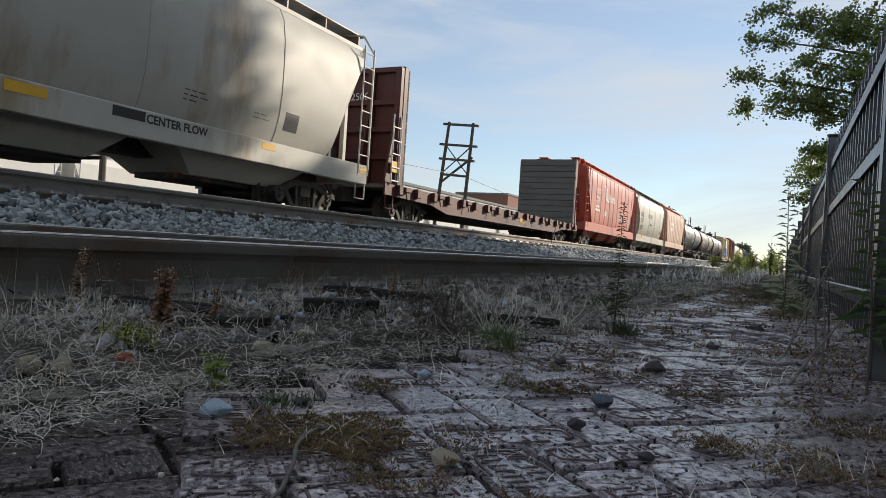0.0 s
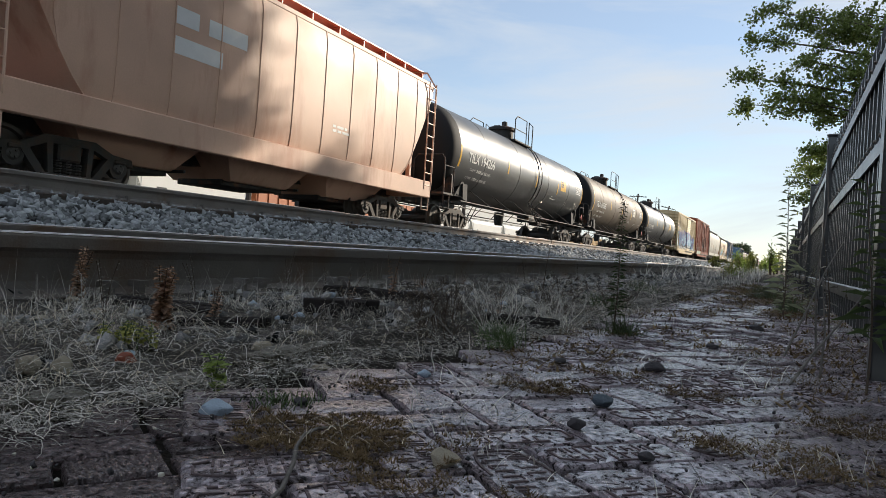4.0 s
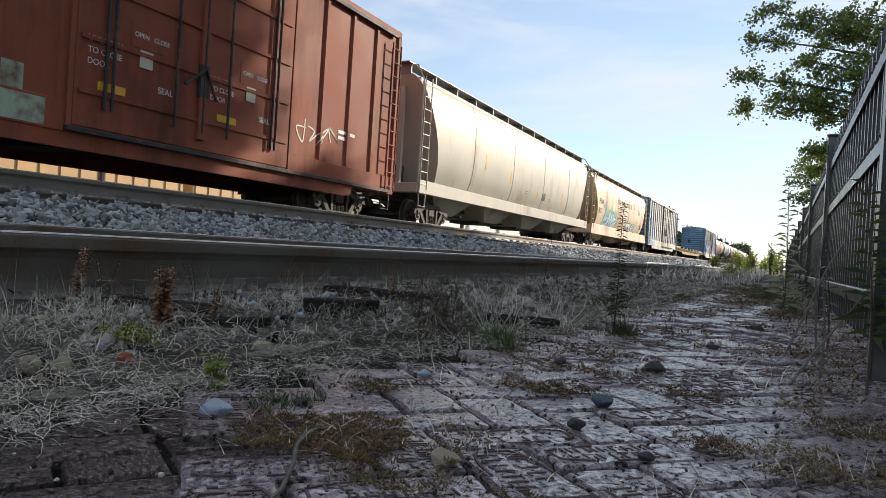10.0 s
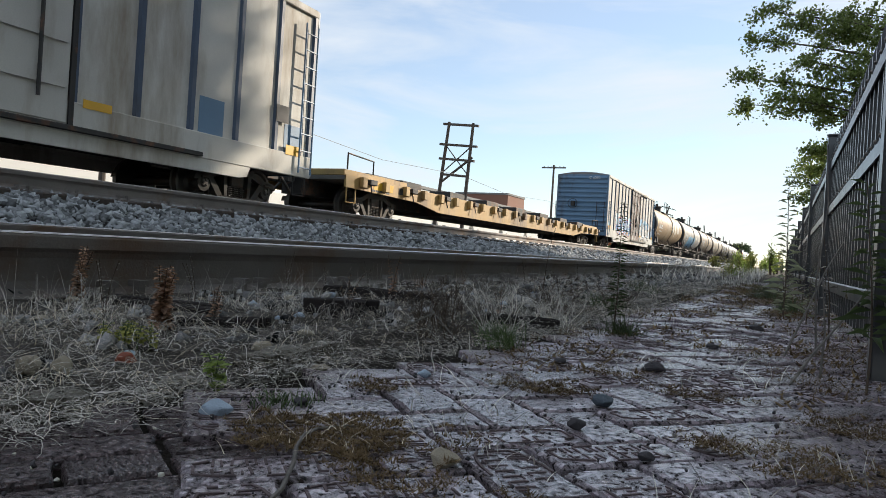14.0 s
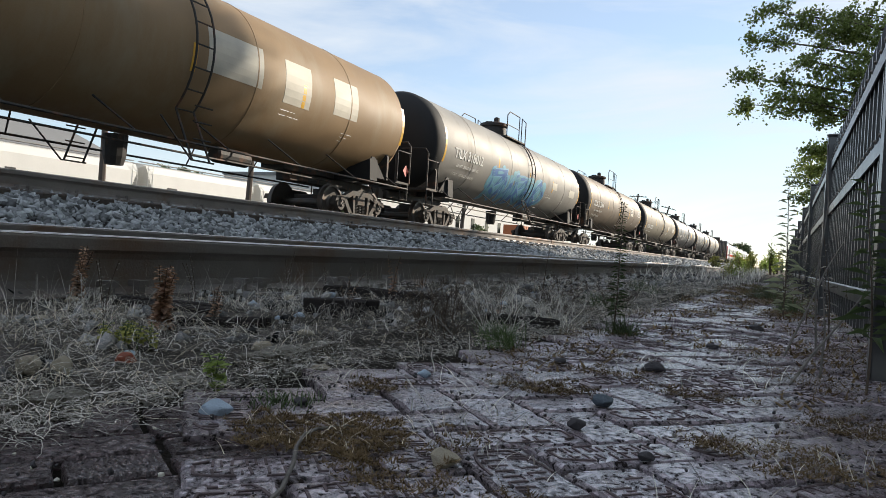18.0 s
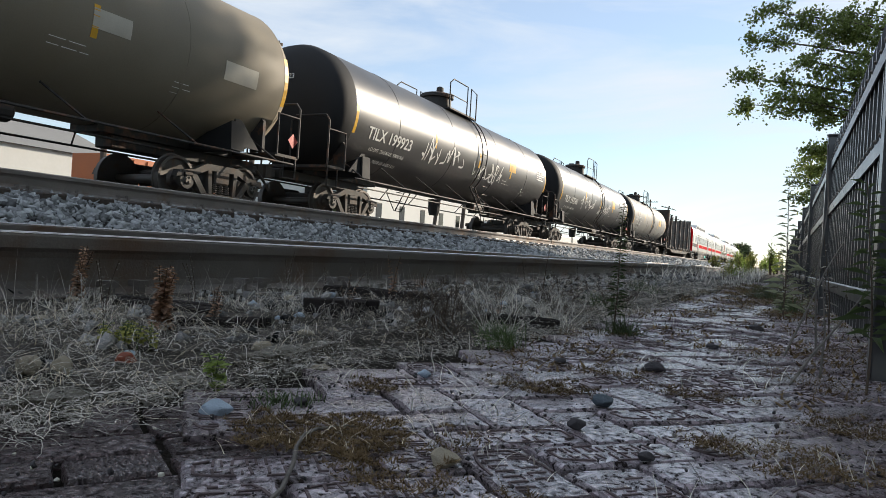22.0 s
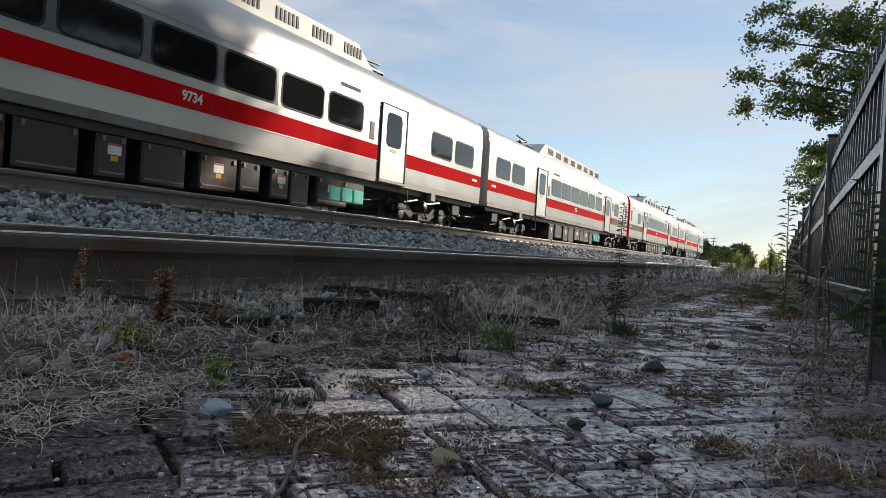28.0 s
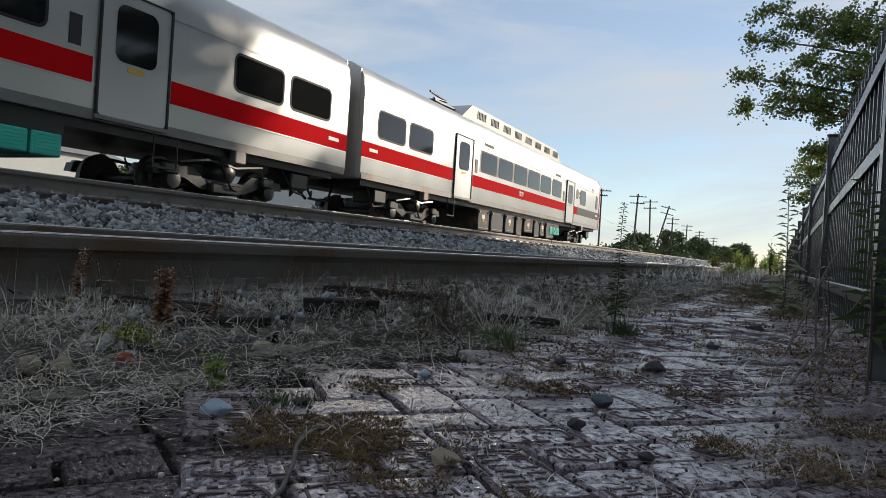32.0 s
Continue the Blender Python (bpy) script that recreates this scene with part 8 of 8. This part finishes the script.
        tagged(new("twig_litter", me), "broken straw and twigs lying on the moss", "twig litter", kind="stuff")
    # crumbs of soil and dead leaf over the far walk
    n = 9000
    y = 1.3 + 9 * rng.random(n) ** 1.3
    x = rng.uniform(-0.6, 0.3, n)
    keep = np.array([noise.noise((a * 5, b * 2.0, 12.0)) + 0.5 * noise.noise((a * 16, b * 6.0, 5.0)) > 0.05 for a, b in zip(x, y)])
    base = np.stack([x, y, np.full(n, 0.003)], 1)[keep]
    m = len(base)
    big = 1 + 0.3 * base[:, 1]
    me = blades_mesh("leaf_crumbs", base, rng.uniform(0.003, 0.009, m) * big, rng.uniform(0.001, 0.003, m) * big, rng.uniform(0.5, 2.5, m), rng.uniform(-0.5, 1.0, m), M["moss"], rng, 2)
    tagged(new("leaf_crumbs", me), "dark crumbs of dead leaf and soil over the walk", "leaf litter", kind="stuff")
    # thin weeds in the joints of the walk
    n = 3600
    y = 0.7 + 9 * rng.random(n) ** 1.2
    x = rng.uniform(-0.75, 0.35, n)
    keep = np.array([noise.noise((a * 4, b * 2.2, 2.0)) > 0.08 for a, b in zip(x, y)])
    base = np.stack([x, y, np.zeros(n)], 1)[keep]
    m = len(base)
    me = blades_mesh("joint_grass", base, rng.uniform(0.01, 0.05, m), rng.uniform(0.0006, 0.0012, m), rng.uniform(0.1, 0.9, m), rng.uniform(0, 1.2, m), M["straw_grey"], rng)
    tagged(new("joint_grass", me), "thin dry grass growing between the bricks", "dry grass", kind="stuff")
    # green weeds on the far verge
    n = 5000
    y = rng.uniform(9, 70, n)
    x = rng.uniform(-2.8, -0.2, n) - 0.01 * y
    base = np.stack([x, y, np.zeros(n)], 1)
    me = blades_mesh("verge_grass", base, rng.uniform(0.05, 0.32, n), rng.uniform(0.003, 0.009, n), rng.uniform(0.05, 0.5, n), rng.uniform(0, 0.7, n), M["straw_grey"], rng)
    tagged(new("verge_grass", me), "dry grass on the verge farther along the track", "grass", kind="stuff")


grass()


def leafy_weed(name, x, y, height, label, mat, seed, stems=1, leaf=0.03, leaves=60, spread=0.05, long=2.2, stem_mat="twig", z=0.0, bare=0.15):
    """A weed: stems with side leaves all along."""
    rng = np.random.default_rng(seed)
    rnd = random.Random(seed)
    t = thing(name, label, "weed", Matrix.Translation((x, y, z)))
    for s in range(stems):
        a = rnd.uniform(0, math.tau)
        lx, ly = math.cos(a) * spread * rnd.uniform(0.3, 1), math.sin(a) * spread * rnd.uniform(0.3, 1)
        hh = height * rnd.uniform(0.7, 1.0) if s else height
        pts = [Vector((lx * u * u + 0.01 * height * math.sin(5 * u + s), ly * u * u, hh * u - 0.005)) for u in [k / 8 for k in range(9)]]
        stem = part("stem", Geo().tube(pts, [max(0.0009, 0.0065 * height * (1 - 0.8 * k / 8)) for k in range(9)], 5), M[stem_mat], t)
        c, verts, faces = [], [], []
        for i in range(leaves):
            u = bare + (1 - bare) * i / leaves
            p = pts[min(int(u * 8), 7)].lerp(pts[min(int(u * 8) + 1, 8)], u * 8 - int(u * 8))
            b = i * 2.4 + rnd.uniform(-0.3, 0.3)
            ll = leaf * (1.15 - 0.75 * u) * rnd.uniform(0.7, 1.2)
            out = Vector((math.cos(b), math.sin(b), rnd.uniform(-0.15, 0.55))).normalized()
            side = out.cross(Vector((0, 0, 1))).normalized() * ll / long / 2
            mid = p + out * ll * 0.5 + Vector((0, 0, 0.06 * ll))
            end = p + out * ll - Vector((0, 0, 0.22 * ll))
            n = len(verts)
            verts += [tuple(p), tuple(mid + side), tuple(end), tuple(mid - side)]
            faces += [(n, n + 1, n + 2), (n, n + 2, n + 3)]
        tagged(part("leaves", Geo().add(verts, faces), M[mat], stem), kind="stuff")
    return t


def dry_bush(x, y, h, r, label, seed, stems=26, mat="straw_grey"):
    """A dead weed: thin stems that fork twice."""
    rnd = random.Random(seed)
    t = thing("dry_bush", label, "weed", Matrix.Translation((x, y, 0.0)))
    for s_ in range(stems):
        g = Geo()
        a = rnd.uniform(0, math.tau)
        top = Vector((math.cos(a) * r * rnd.random(), math.sin(a) * r * rnd.random(), h * rnd.uniform(0.15, 1.0)))
        foot = Vector((math.cos(a) * 0.25 * r, math.sin(a) * 0.25 * r, 0))
        mid = foot.lerp(top, 0.5) + Vector((rnd.uniform(-0.15, 0.15) * r, rnd.uniform(-0.15, 0.15) * r, 0.05 * h))
        g.tube([foot, mid, top], [0.0011, 0.0009, 0.0004], 4)
        for q in range(7):
            p = mid.lerp(top, rnd.random())
            e = p + Vector((rnd.uniform(-1, 1), rnd.uniform(-1, 1), rnd.uniform(-0.1, 1.0))) * h * 0.20
            g.tube([p, p.lerp(e, 0.5) + Vector((0, 0, 0.01)), e], [0.0007, 0.0006, 0.0003], 3)
            f_ = p.lerp(e, 0.6) + Vector((rnd.uniform(-1, 1), rnd.uniform(-1, 1), rnd.uniform(-0.3, 1.0))) * h * 0.10
            g.tube([p.lerp(e, 0.6), f_], [0.0005, 0.0003], 3)
        part("stem", g, M[mat], t)
    return t


for _k, (_x, _y, _h, _s) in enumerate(((-0.80, 1.66, 0.17, 30), (-0.74, 1.95, 0.19, 34), (-0.90, 1.98, 0.16, 26), (-1.05, 2.25, 0.18, 24), (-0.66, 2.35, 0.16, 24), (-1.02, 1.50, 0.11, 24), (-0.80, 2.75, 0.22, 26), (-1.25, 1.55, 0.12, 20), (-1.15, 2.9, 0.22, 20), (-0.68, 3.3, 0.22, 22), (-1.45, 1.15, 0.16, 18), (-0.95, 1.32, 0.08, 18))):
    dry_bush(_x, _y, 0.75 * _h, 0.17, "dense bare dry weed with thin forked stems", 500 + _k, _s, ("twig", "straw_grey", "root")[_k % 3])
leafy_weed("tall_weed", -0.465, 2.25, 0.42, "tall dark green weed standing beside the walk", "weed_green", 1, 1, 0.038, 120, 0.02, 4.5)
leafy_weed("tall_weed", -0.808, 2.56, 0.34, "thin dry weed stalk beside the walk", "straw_grey", 2, 1, 0.018, 30, 0.05)
leafy_weed("tall_weed", 0.02, 3.92, 0.72, "tall feathery grey-green weed beside the fence", "pale_weed", 3, 1, 0.10, 70, 0.03, 30.0, bare=0.10)
leafy_weed("tall_weed", 0.02, 3.78, 0.42, "feathery green weed beside the fence", "pale_weed", 4, 2, 0.05, 26, 0.06, 10.0, bare=0.05)
leafy_weed("tall_weed", 0.165, 1.62, 0.42, "tall weed with narrow leaves against the fence post", "weed_green", 5, 1, 0.075, 60, 0.03, 8.0, bare=0.25)
leafy_weed("dead_weed", -1.165, 1.085, 0.165, "dead brown weed with shrivelled leaves", "dead_brown", 6, 6, 0.030, 70, 0.03, 1.4)
leafy_weed("dead_weed", -1.79, 1.36, 0.18, "curled dead brown weed against the rail", "dead_brown", 7, 5, 0.028, 50, 0.05, 1.5)
leafy_weed("dead_weed", -1.15, 1.22, 0.12, "dead brown weed with shrivelled leaves", "dead_brown", 8, 3, 0.02, 40, 0.03, 1.3)
leafy_weed("dead_weed", -1.30, 2.30, 0.20, "dead brown weed beside the rail", "dead_brown", 9, 4, 0.02, 34, 0.05, 1.5)
leafy_weed("small_weed", -0.752, 0.81, 0.06, "small bright green leafy weed by the kerb", "weed_bright", 10, 4, 0.030, 8, 0.02, 1.2, "weed_green", bare=0.4)
leafy_weed("small_weed", -0.735, 0.79, 0.03, "small bright green leafy weed by the kerb", "weed_bright", 11, 3, 0.02, 6, 0.02, 1.2, "weed_green", bare=0.4)
for k in range(6):
    leafy_weed("small_weed", -1.06 + 0.018 * k, 0.86 + 0.012 * (k % 3), 0.045, "low yellow-green leafy weed in dead grass", "weed_yellow", 20 + k, 3, 0.020, 9, 0.025, 1.2, "weed_green", 0.03, 0.3)
_w = random.Random(77)
for k in range(26):
    leafy_weed("dry_weed", _w.uniform(-1.8, -0.82), 0.9 + 5.2 * _w.random() ** 1.3, _w.uniform(0.07, 0.19), "thin branching dead weed beside the track", _w.choice(("straw_grey", "dead_brown", "straw_grey")), 40 + k, 3, 0.014, 22, 0.05, 3.0)
for k in range(22):
    yy = 13 + 1.1 * k
    leafy_weed("verge_weed", -1.0 + _w.uniform(-0.35, 0.35), yy, _w.uniform(0.3, 0.7), "thin sunlit yellow-green weed on the verge", "weed_yellow" if k % 3 == 0 else "weed_bright", 80 + k, 3, 0.08, 26, 0.14, 3.5)
for k in range(12):
    leafy_weed("fence_weed", 0.12 + _w.uniform(-0.05, 0.03), 2.6 + 0.9 * k, _w.uniform(0.15, 0.42), "brown and green weed at the foot of the fence", _w.choice(("dead_brown", "pale_weed", "straw_grey")), 120 + k, 2, 0.035, 18, 0.06, 4.0)


def bramble(pts, r, label):
    return solid("bramble_stem", Geo().tube(pts, [r * (1 - 0.6 * k / (len(pts) - 1)) for k in range(len(pts))], 5), M["root"], label, "twig")


bramble([(0.03, 1.60, 0.0), (0.07, 1.66, 0.06), (0.125, 1.74, 0.13), (0.17, 1.80, 0.19), (0.2, 1.84, 0.24)], 0.0035, "thin bare bramble stem leaning on the fence")
bramble([(0.02, 2.1, 0.0), (0.07, 2.2, 0.12), (0.12, 2.35, 0.24), (0.17, 2.5, 0.33)], 0.0035, "thin bare bramble stem leaning on the fence")
bramble([(0.10, 2.2, 0.0), (0.09, 2.22, 0.2), (0.11, 2.25, 0.42), (0.10, 2.3, 0.6)], 0.003, "thin bare weed stalk before the fence")
bramble([(0.09, 1.75, 0.0), (0.095, 1.76, 0.10), (0.085, 1.78, 0.22)], 0.003, "thin bare weed stalk before the fence")
bramble([(-0.85, 1.45, 0.01), (-0.74, 1.52, 0.075), (-0.68, 1.50, 0.03), (-0.60, 1.55, 0.02)], 0.003, "dead curved twig lying over the grass")
bramble([(-1.0, 1.35, 0.02), (-0.86, 1.25, 0.09), (-0.80, 1.2, 0.02)], 0.003, "dead curved twig lying over the grass")

# ======== behind the tracks ========
def pole(x, y, h, label, arms=((0.97, 2.4), (0.72, 2.2)), lean=0.0, r=0.15):
    t = thing("utility_pole", label, "utility pole", pose(x, y, 0.2, 0, lean, 0))
    part("shaft", Geo().tube([(0, 0, -0.3), (0, 0, h)], [r, r * 0.7], 9), M["pole"], t)
    for u, w in arms:
        a = part("crossarm", Geo().box(-w / 2, w / 2, -0.06, 0.06, h * u - 0.07, h * u + 0.07), M["pole"], t)
        g = Geo()
        for k in range(6):
            g.lathe([(0.07, 0.045), (0.16, 0.05), (0.2, 0.03)], "z", -w / 2 + w * (k + 0.5) / 6, 0, h * u, 6)
        part("insulator", g, M["rail"], a)
    return t


pole(-24.0, 27.3, 9.8, "tall wooden utility pole with two crossarms", ((0.97, 2.4), (0.675, 2.2)), lean=2.3)
tw = thing("pole_frame", "two-legged wooden power frame with crossarms and braces", "power frame", pose(-25.3, 53.1, -0.2, 0, 4.2, 0))
for sx in (-1.15, 1.15):
    part("leg", Geo().tube([(sx * 1.15, 0, -0.3), (sx * 0.95, 0, 11.0)], [0.18, 0.13], 8), M["pole"], tw)
for z, w in ((10.8, 3.2), (9.1, 3.4), (7.9, 3.2), (6.6, 2.4)):
    part("crossarm", Geo().box(-w / 2, w / 2, -0.12, 0.12, z - 0.09, z + 0.09), M["pole"], tw)
part("brace", Geo().tube([(-1.1, 0, 6.0), (1.4, 0, 8.2)], 0.10, 6).tube([(-1.1, 0, 9.0), (1.1, 0, 6.8)], 0.05, 6).tube([(1.1, 0, 9.0), (-1.1, 0, 6.8)], 0.05, 6), M["pole"], tw)
pole(-24.0, 19.0, 5.2, "cut-off wooden pole stub", ())
pole(-24.0, 78, 10.4, "wooden utility pole with one crossarm", ((0.97, 2.8),))
pole(-24.0, 102, 10.2, "wooden utility pole with one crossarm", ((0.97, 2.8), (0.9, 1.8)))
for k, (y, h, lean) in enumerate(((128, 12, 2), (146, 12.6, -2), (149, 12, 14), (175, 11, 1), (205, 11, 0), (240, 11, -1), (290, 11, 1))):
    pole(-24.0, y, h, "distant wooden utility pole with crossarms", ((0.96, 3.0), (0.86, 2.6)), lean, 0.2)
for z in (6.35,):
    solid("overhead_wire", Geo().tube([(-24.0, -20, z)] + [(-24.0 - 0.3 * (k % 2), 28.5 + 24 * k * 0.5, z - (0.0 if k % 2 == 0 else 0.45)) for k in range(0, 12)], 0.018, 4), M["fence"], "thin overhead wire slung along the pole line", "wire")


def building(name, x0, x1, y0, y1, h, mat, label, gable=0.0, wins=0, roof="far_roof"):
    t = thing(name, label, "building", Matrix.Translation((x0, y0, 0)))
    w, d = x1 - x0, y1 - y0
    part("wall", Geo().box(0, w, 0, d, 0, h), M[mat], t)
    if gable > 0:
        part("roof", Geo().prism([(-0.4, h), (w + 0.4, h), (w / 2, h + gable)], "y", -0.4, d + 0.4), M[roof], t)
    else:
        part("roof", Geo().box(-0.2, w + 0.2, -0.2, d + 0.2, h, h + 0.5), M[roof], t)
    for k in range(wins):
        y = d * (k + 0.5) / wins
        win = part("window", Geo().box(w, w + 0.05, y - 0.9, y + 0.9, h * 0.35, h * 0.65), M["rubber"], t)
        part("pane", Geo().box(w + 0.05, w + 0.07, y - 0.8, y + 0.8, h * 0.37, h * 0.63), M["glass"], win)
    return t


building("warehouse", -90, -60, 96, 190, 11.0, "far_wall", "long pale metal warehouse beyond the tracks", 0, 12)
building("factory", -86, -70, 186, 200, 16.5, "far_brick", "distant brown brick factory block", 0, 3)
building("shed", -72, -56, 30, 46, 6.5, "far_wall", "pale shed with a grey gabled roof", 3.2, 3)
building("brick_building", -78, -62, 8, 27, 7.0, "far_brick", "red-brown brick building beyond the tracks", 0, 5)
for k in range(16):
    y = 40 + 17 * k
    tree("distant_tree", -62 - 8 * (k % 3) if k < 7 else -30 + 2.3 * (k - 7) - 4 * (k % 2), y if k < 7 else 190 + 14 * (k - 7), 6.5 + 2 * (k % 3), 4.0, 0.8, 300 + k, "distant round green tree beyond the tracks", 2600, 0.42, "far_leaf")
for k in range(9):
    shrub(-22 + 1.3 * (k % 3), 105 + 16 * k, 3.0, 3.0, 400 + k, "distant green bush beside the far track", 1400, 0.35, "far_leaf", "distant_bush")

# ---- the second train, far across the yard ----
FAR_ROLL = []


def far_hopper(s0, s1, mat):
    L = s1 - s0
    t = thing("far_covered_hopper", "short white covered hopper car of a distant train", "hopper car", group="cars of the distant train")
    h = L / 2 - 0.45
    g = Geo()
    prof = [(1.45, 1.2), (1.55, 1.6), (1.55, 3.7), (1.3, 4.2), (0.6, 4.4), (-0.6, 4.4), (-1.3, 4.2), (-1.55, 3.7), (-1.55, 1.6), (-1.45, 1.2)]
    n = len(prof)
    ext = lambda z: h - 1.35 * (1 - min(max((z - 1.2) / 1.9, 0), 1) ** 0.7)
    verts = [(x, -ext(z), z) for x, z in prof] + [(x, ext(z), z) for x, z in prof]
    part("body", g.add(verts, [(k, (k + 1) % n, n + (k + 1) % n, n + k) for k in range(n)] + [tuple(range(n)), tuple(range(n, 2 * n))]), M[mat], t)
    part("sill", Geo().box(-1.5, 1.5, -h, h, 0.95, 1.2), M[mat], t)
    part("bay", Geo().prism([(-h + 1.6, 1.0), (-0.3, 1.0), (-h * 0.45, 0.4), (-h * 0.6, 0.4)], "x", -0.9, 0.9).prism([(h - 1.6, 1.0), (0.3, 1.0), (h * 0.45, 0.4), (h * 0.6, 0.4)], "x", -0.9, 0.9), M[mat], t)
    part("running_board", Geo().box(0.55, 1.0, -h - 0.1, h + 0.1, 4.5, 4.54).box(-1.0, -0.55, -h - 0.1, h + 0.1, 4.5, 4.54), M["grate"], t)
    part("ladder", ladder_geo(1.56, h - 0.45, 1.0, 4.2, 0.42).add(*(lambda q: (q.v, q.f))(ladder_geo(1.56, -h + 0.05, 1.0, 4.2, 0.42))), M[mat], t)
    for s in (-1, 1):
        part("truck", Geo().box(-1.1, 1.1, s * (h - 1.5) - 1.2, s * (h - 1.5) + 1.2, 0.25, 0.8, 0.05), M["under"], t)
        part("coupler", Geo().box(-0.15, 0.15, *sorted((s * h, s * (h + 0.45))), 0.75, 1.0), M["under"], t)
    bars(t, 1.552, -h + 1.9, 2.5, (1, 1), "letter_black", random.Random(int(s0)), 0.3)
    FAR_ROLL.append((t, (s0 + s1) / 2))


def far_box(s0, s1, mat, top=4.6, low=False):
    L = s1 - s0
    t = thing("far_boxcar" if not low else "far_flatcar", "%s car of a distant train" % ("long painted box" if not low else "low empty brown flat"), "boxcar" if not low else "flatcar", group="cars of the distant train")
    h = L / 2 - 0.5
    part("body", Geo().box(-1.5, 1.5, -h, h, 0.95, 1.3 if low else top, 0.03), M[mat], t)
    for k in range(12):
        y = -h + 0.3 + (2 * h - 0.6) * k / 11
        part("rib" if not low else "stake_pocket", Geo().box(1.5, 1.58, y - 0.07, y + 0.07, 1.0, 1.55 if low else top - 0.1), M[mat], t)
    for s in (-1, 1):
        part("truck", Geo().box(-1.1, 1.1, s * (h - 1.6) - 1.2, s * (h - 1.6) + 1.2, 0.25, 0.8, 0.05), M["under"], t)
        part("coupler", Geo().box(-0.15, 0.15, *sorted((s * h, s * (h + 0.5))), 0.75, 1.0), M["under"], t)
    FAR_ROLL.append((t, (s0 + s1) / 2))


s = -8.0
for kind, count, ln, mat in (("h", 11, 13.0, "far_white"), ("b", 2, 17.5, "far_orange"), ("h", 5, 13.8, "far_white"), ("b", 2, 17.5, "far_tan"), ("h", 14, 12.5, "far_white"), ("f", 3, 19.0, "deck_wood"), ("b", 1, 15.0, "far_orange"), ("f", 3, 19.0, "deck_wood"), ("h", 5, 12.5, "far_white")):
    for k in range(count):
        if kind == "h":
            far_hopper(s, s + ln, mat)
        else:
            far_box(s, s + ln, mat, 4.6, kind == "f")
        s += ln


# ======== what moves ========
def roll(sets, speed, r, s, y):
    """The wheels turn as their cars run; alike wheelsets share one set of keys."""
    first = sets[0]
    walk(first, [(k / FPS, pose(0, y, r, math.degrees(speed / r) * k / FPS)) for k in range(32 * FPS + 1)])
    for w in sets[1:]:
        w.rotation_mode = "QUATERNION"
        keys = w.animation_data_create()
        keys.action = first.animation_data.action
        keys.action_slot = first.animation_data.action_slot


def motions():
    walk(cam, [(0, VIEW), (32, VIEW)], EXPOSURES)
    for car, s in ROLL:
        walk(car, [(t, pose(XC, s - SPEED * t, FRAME_Z)) for t in (0, 16, 32)])
    for car, s in FAR_ROLL:
        walk(car, [(t, pose(FAR_X, s - FAR_SPEED * t, FAR_Z)) for t in (0, 16, 32)])
    for k, y in enumerate((-0.89, 0.89)):
        roll(FREIGHT_WHEELS[k], SPEED, 0.46, k, y)
    for k, y in enumerate((-1.3, 1.3)):
        roll(M8_WHEELS[k], SPEED, 0.42, k, y)


motions()
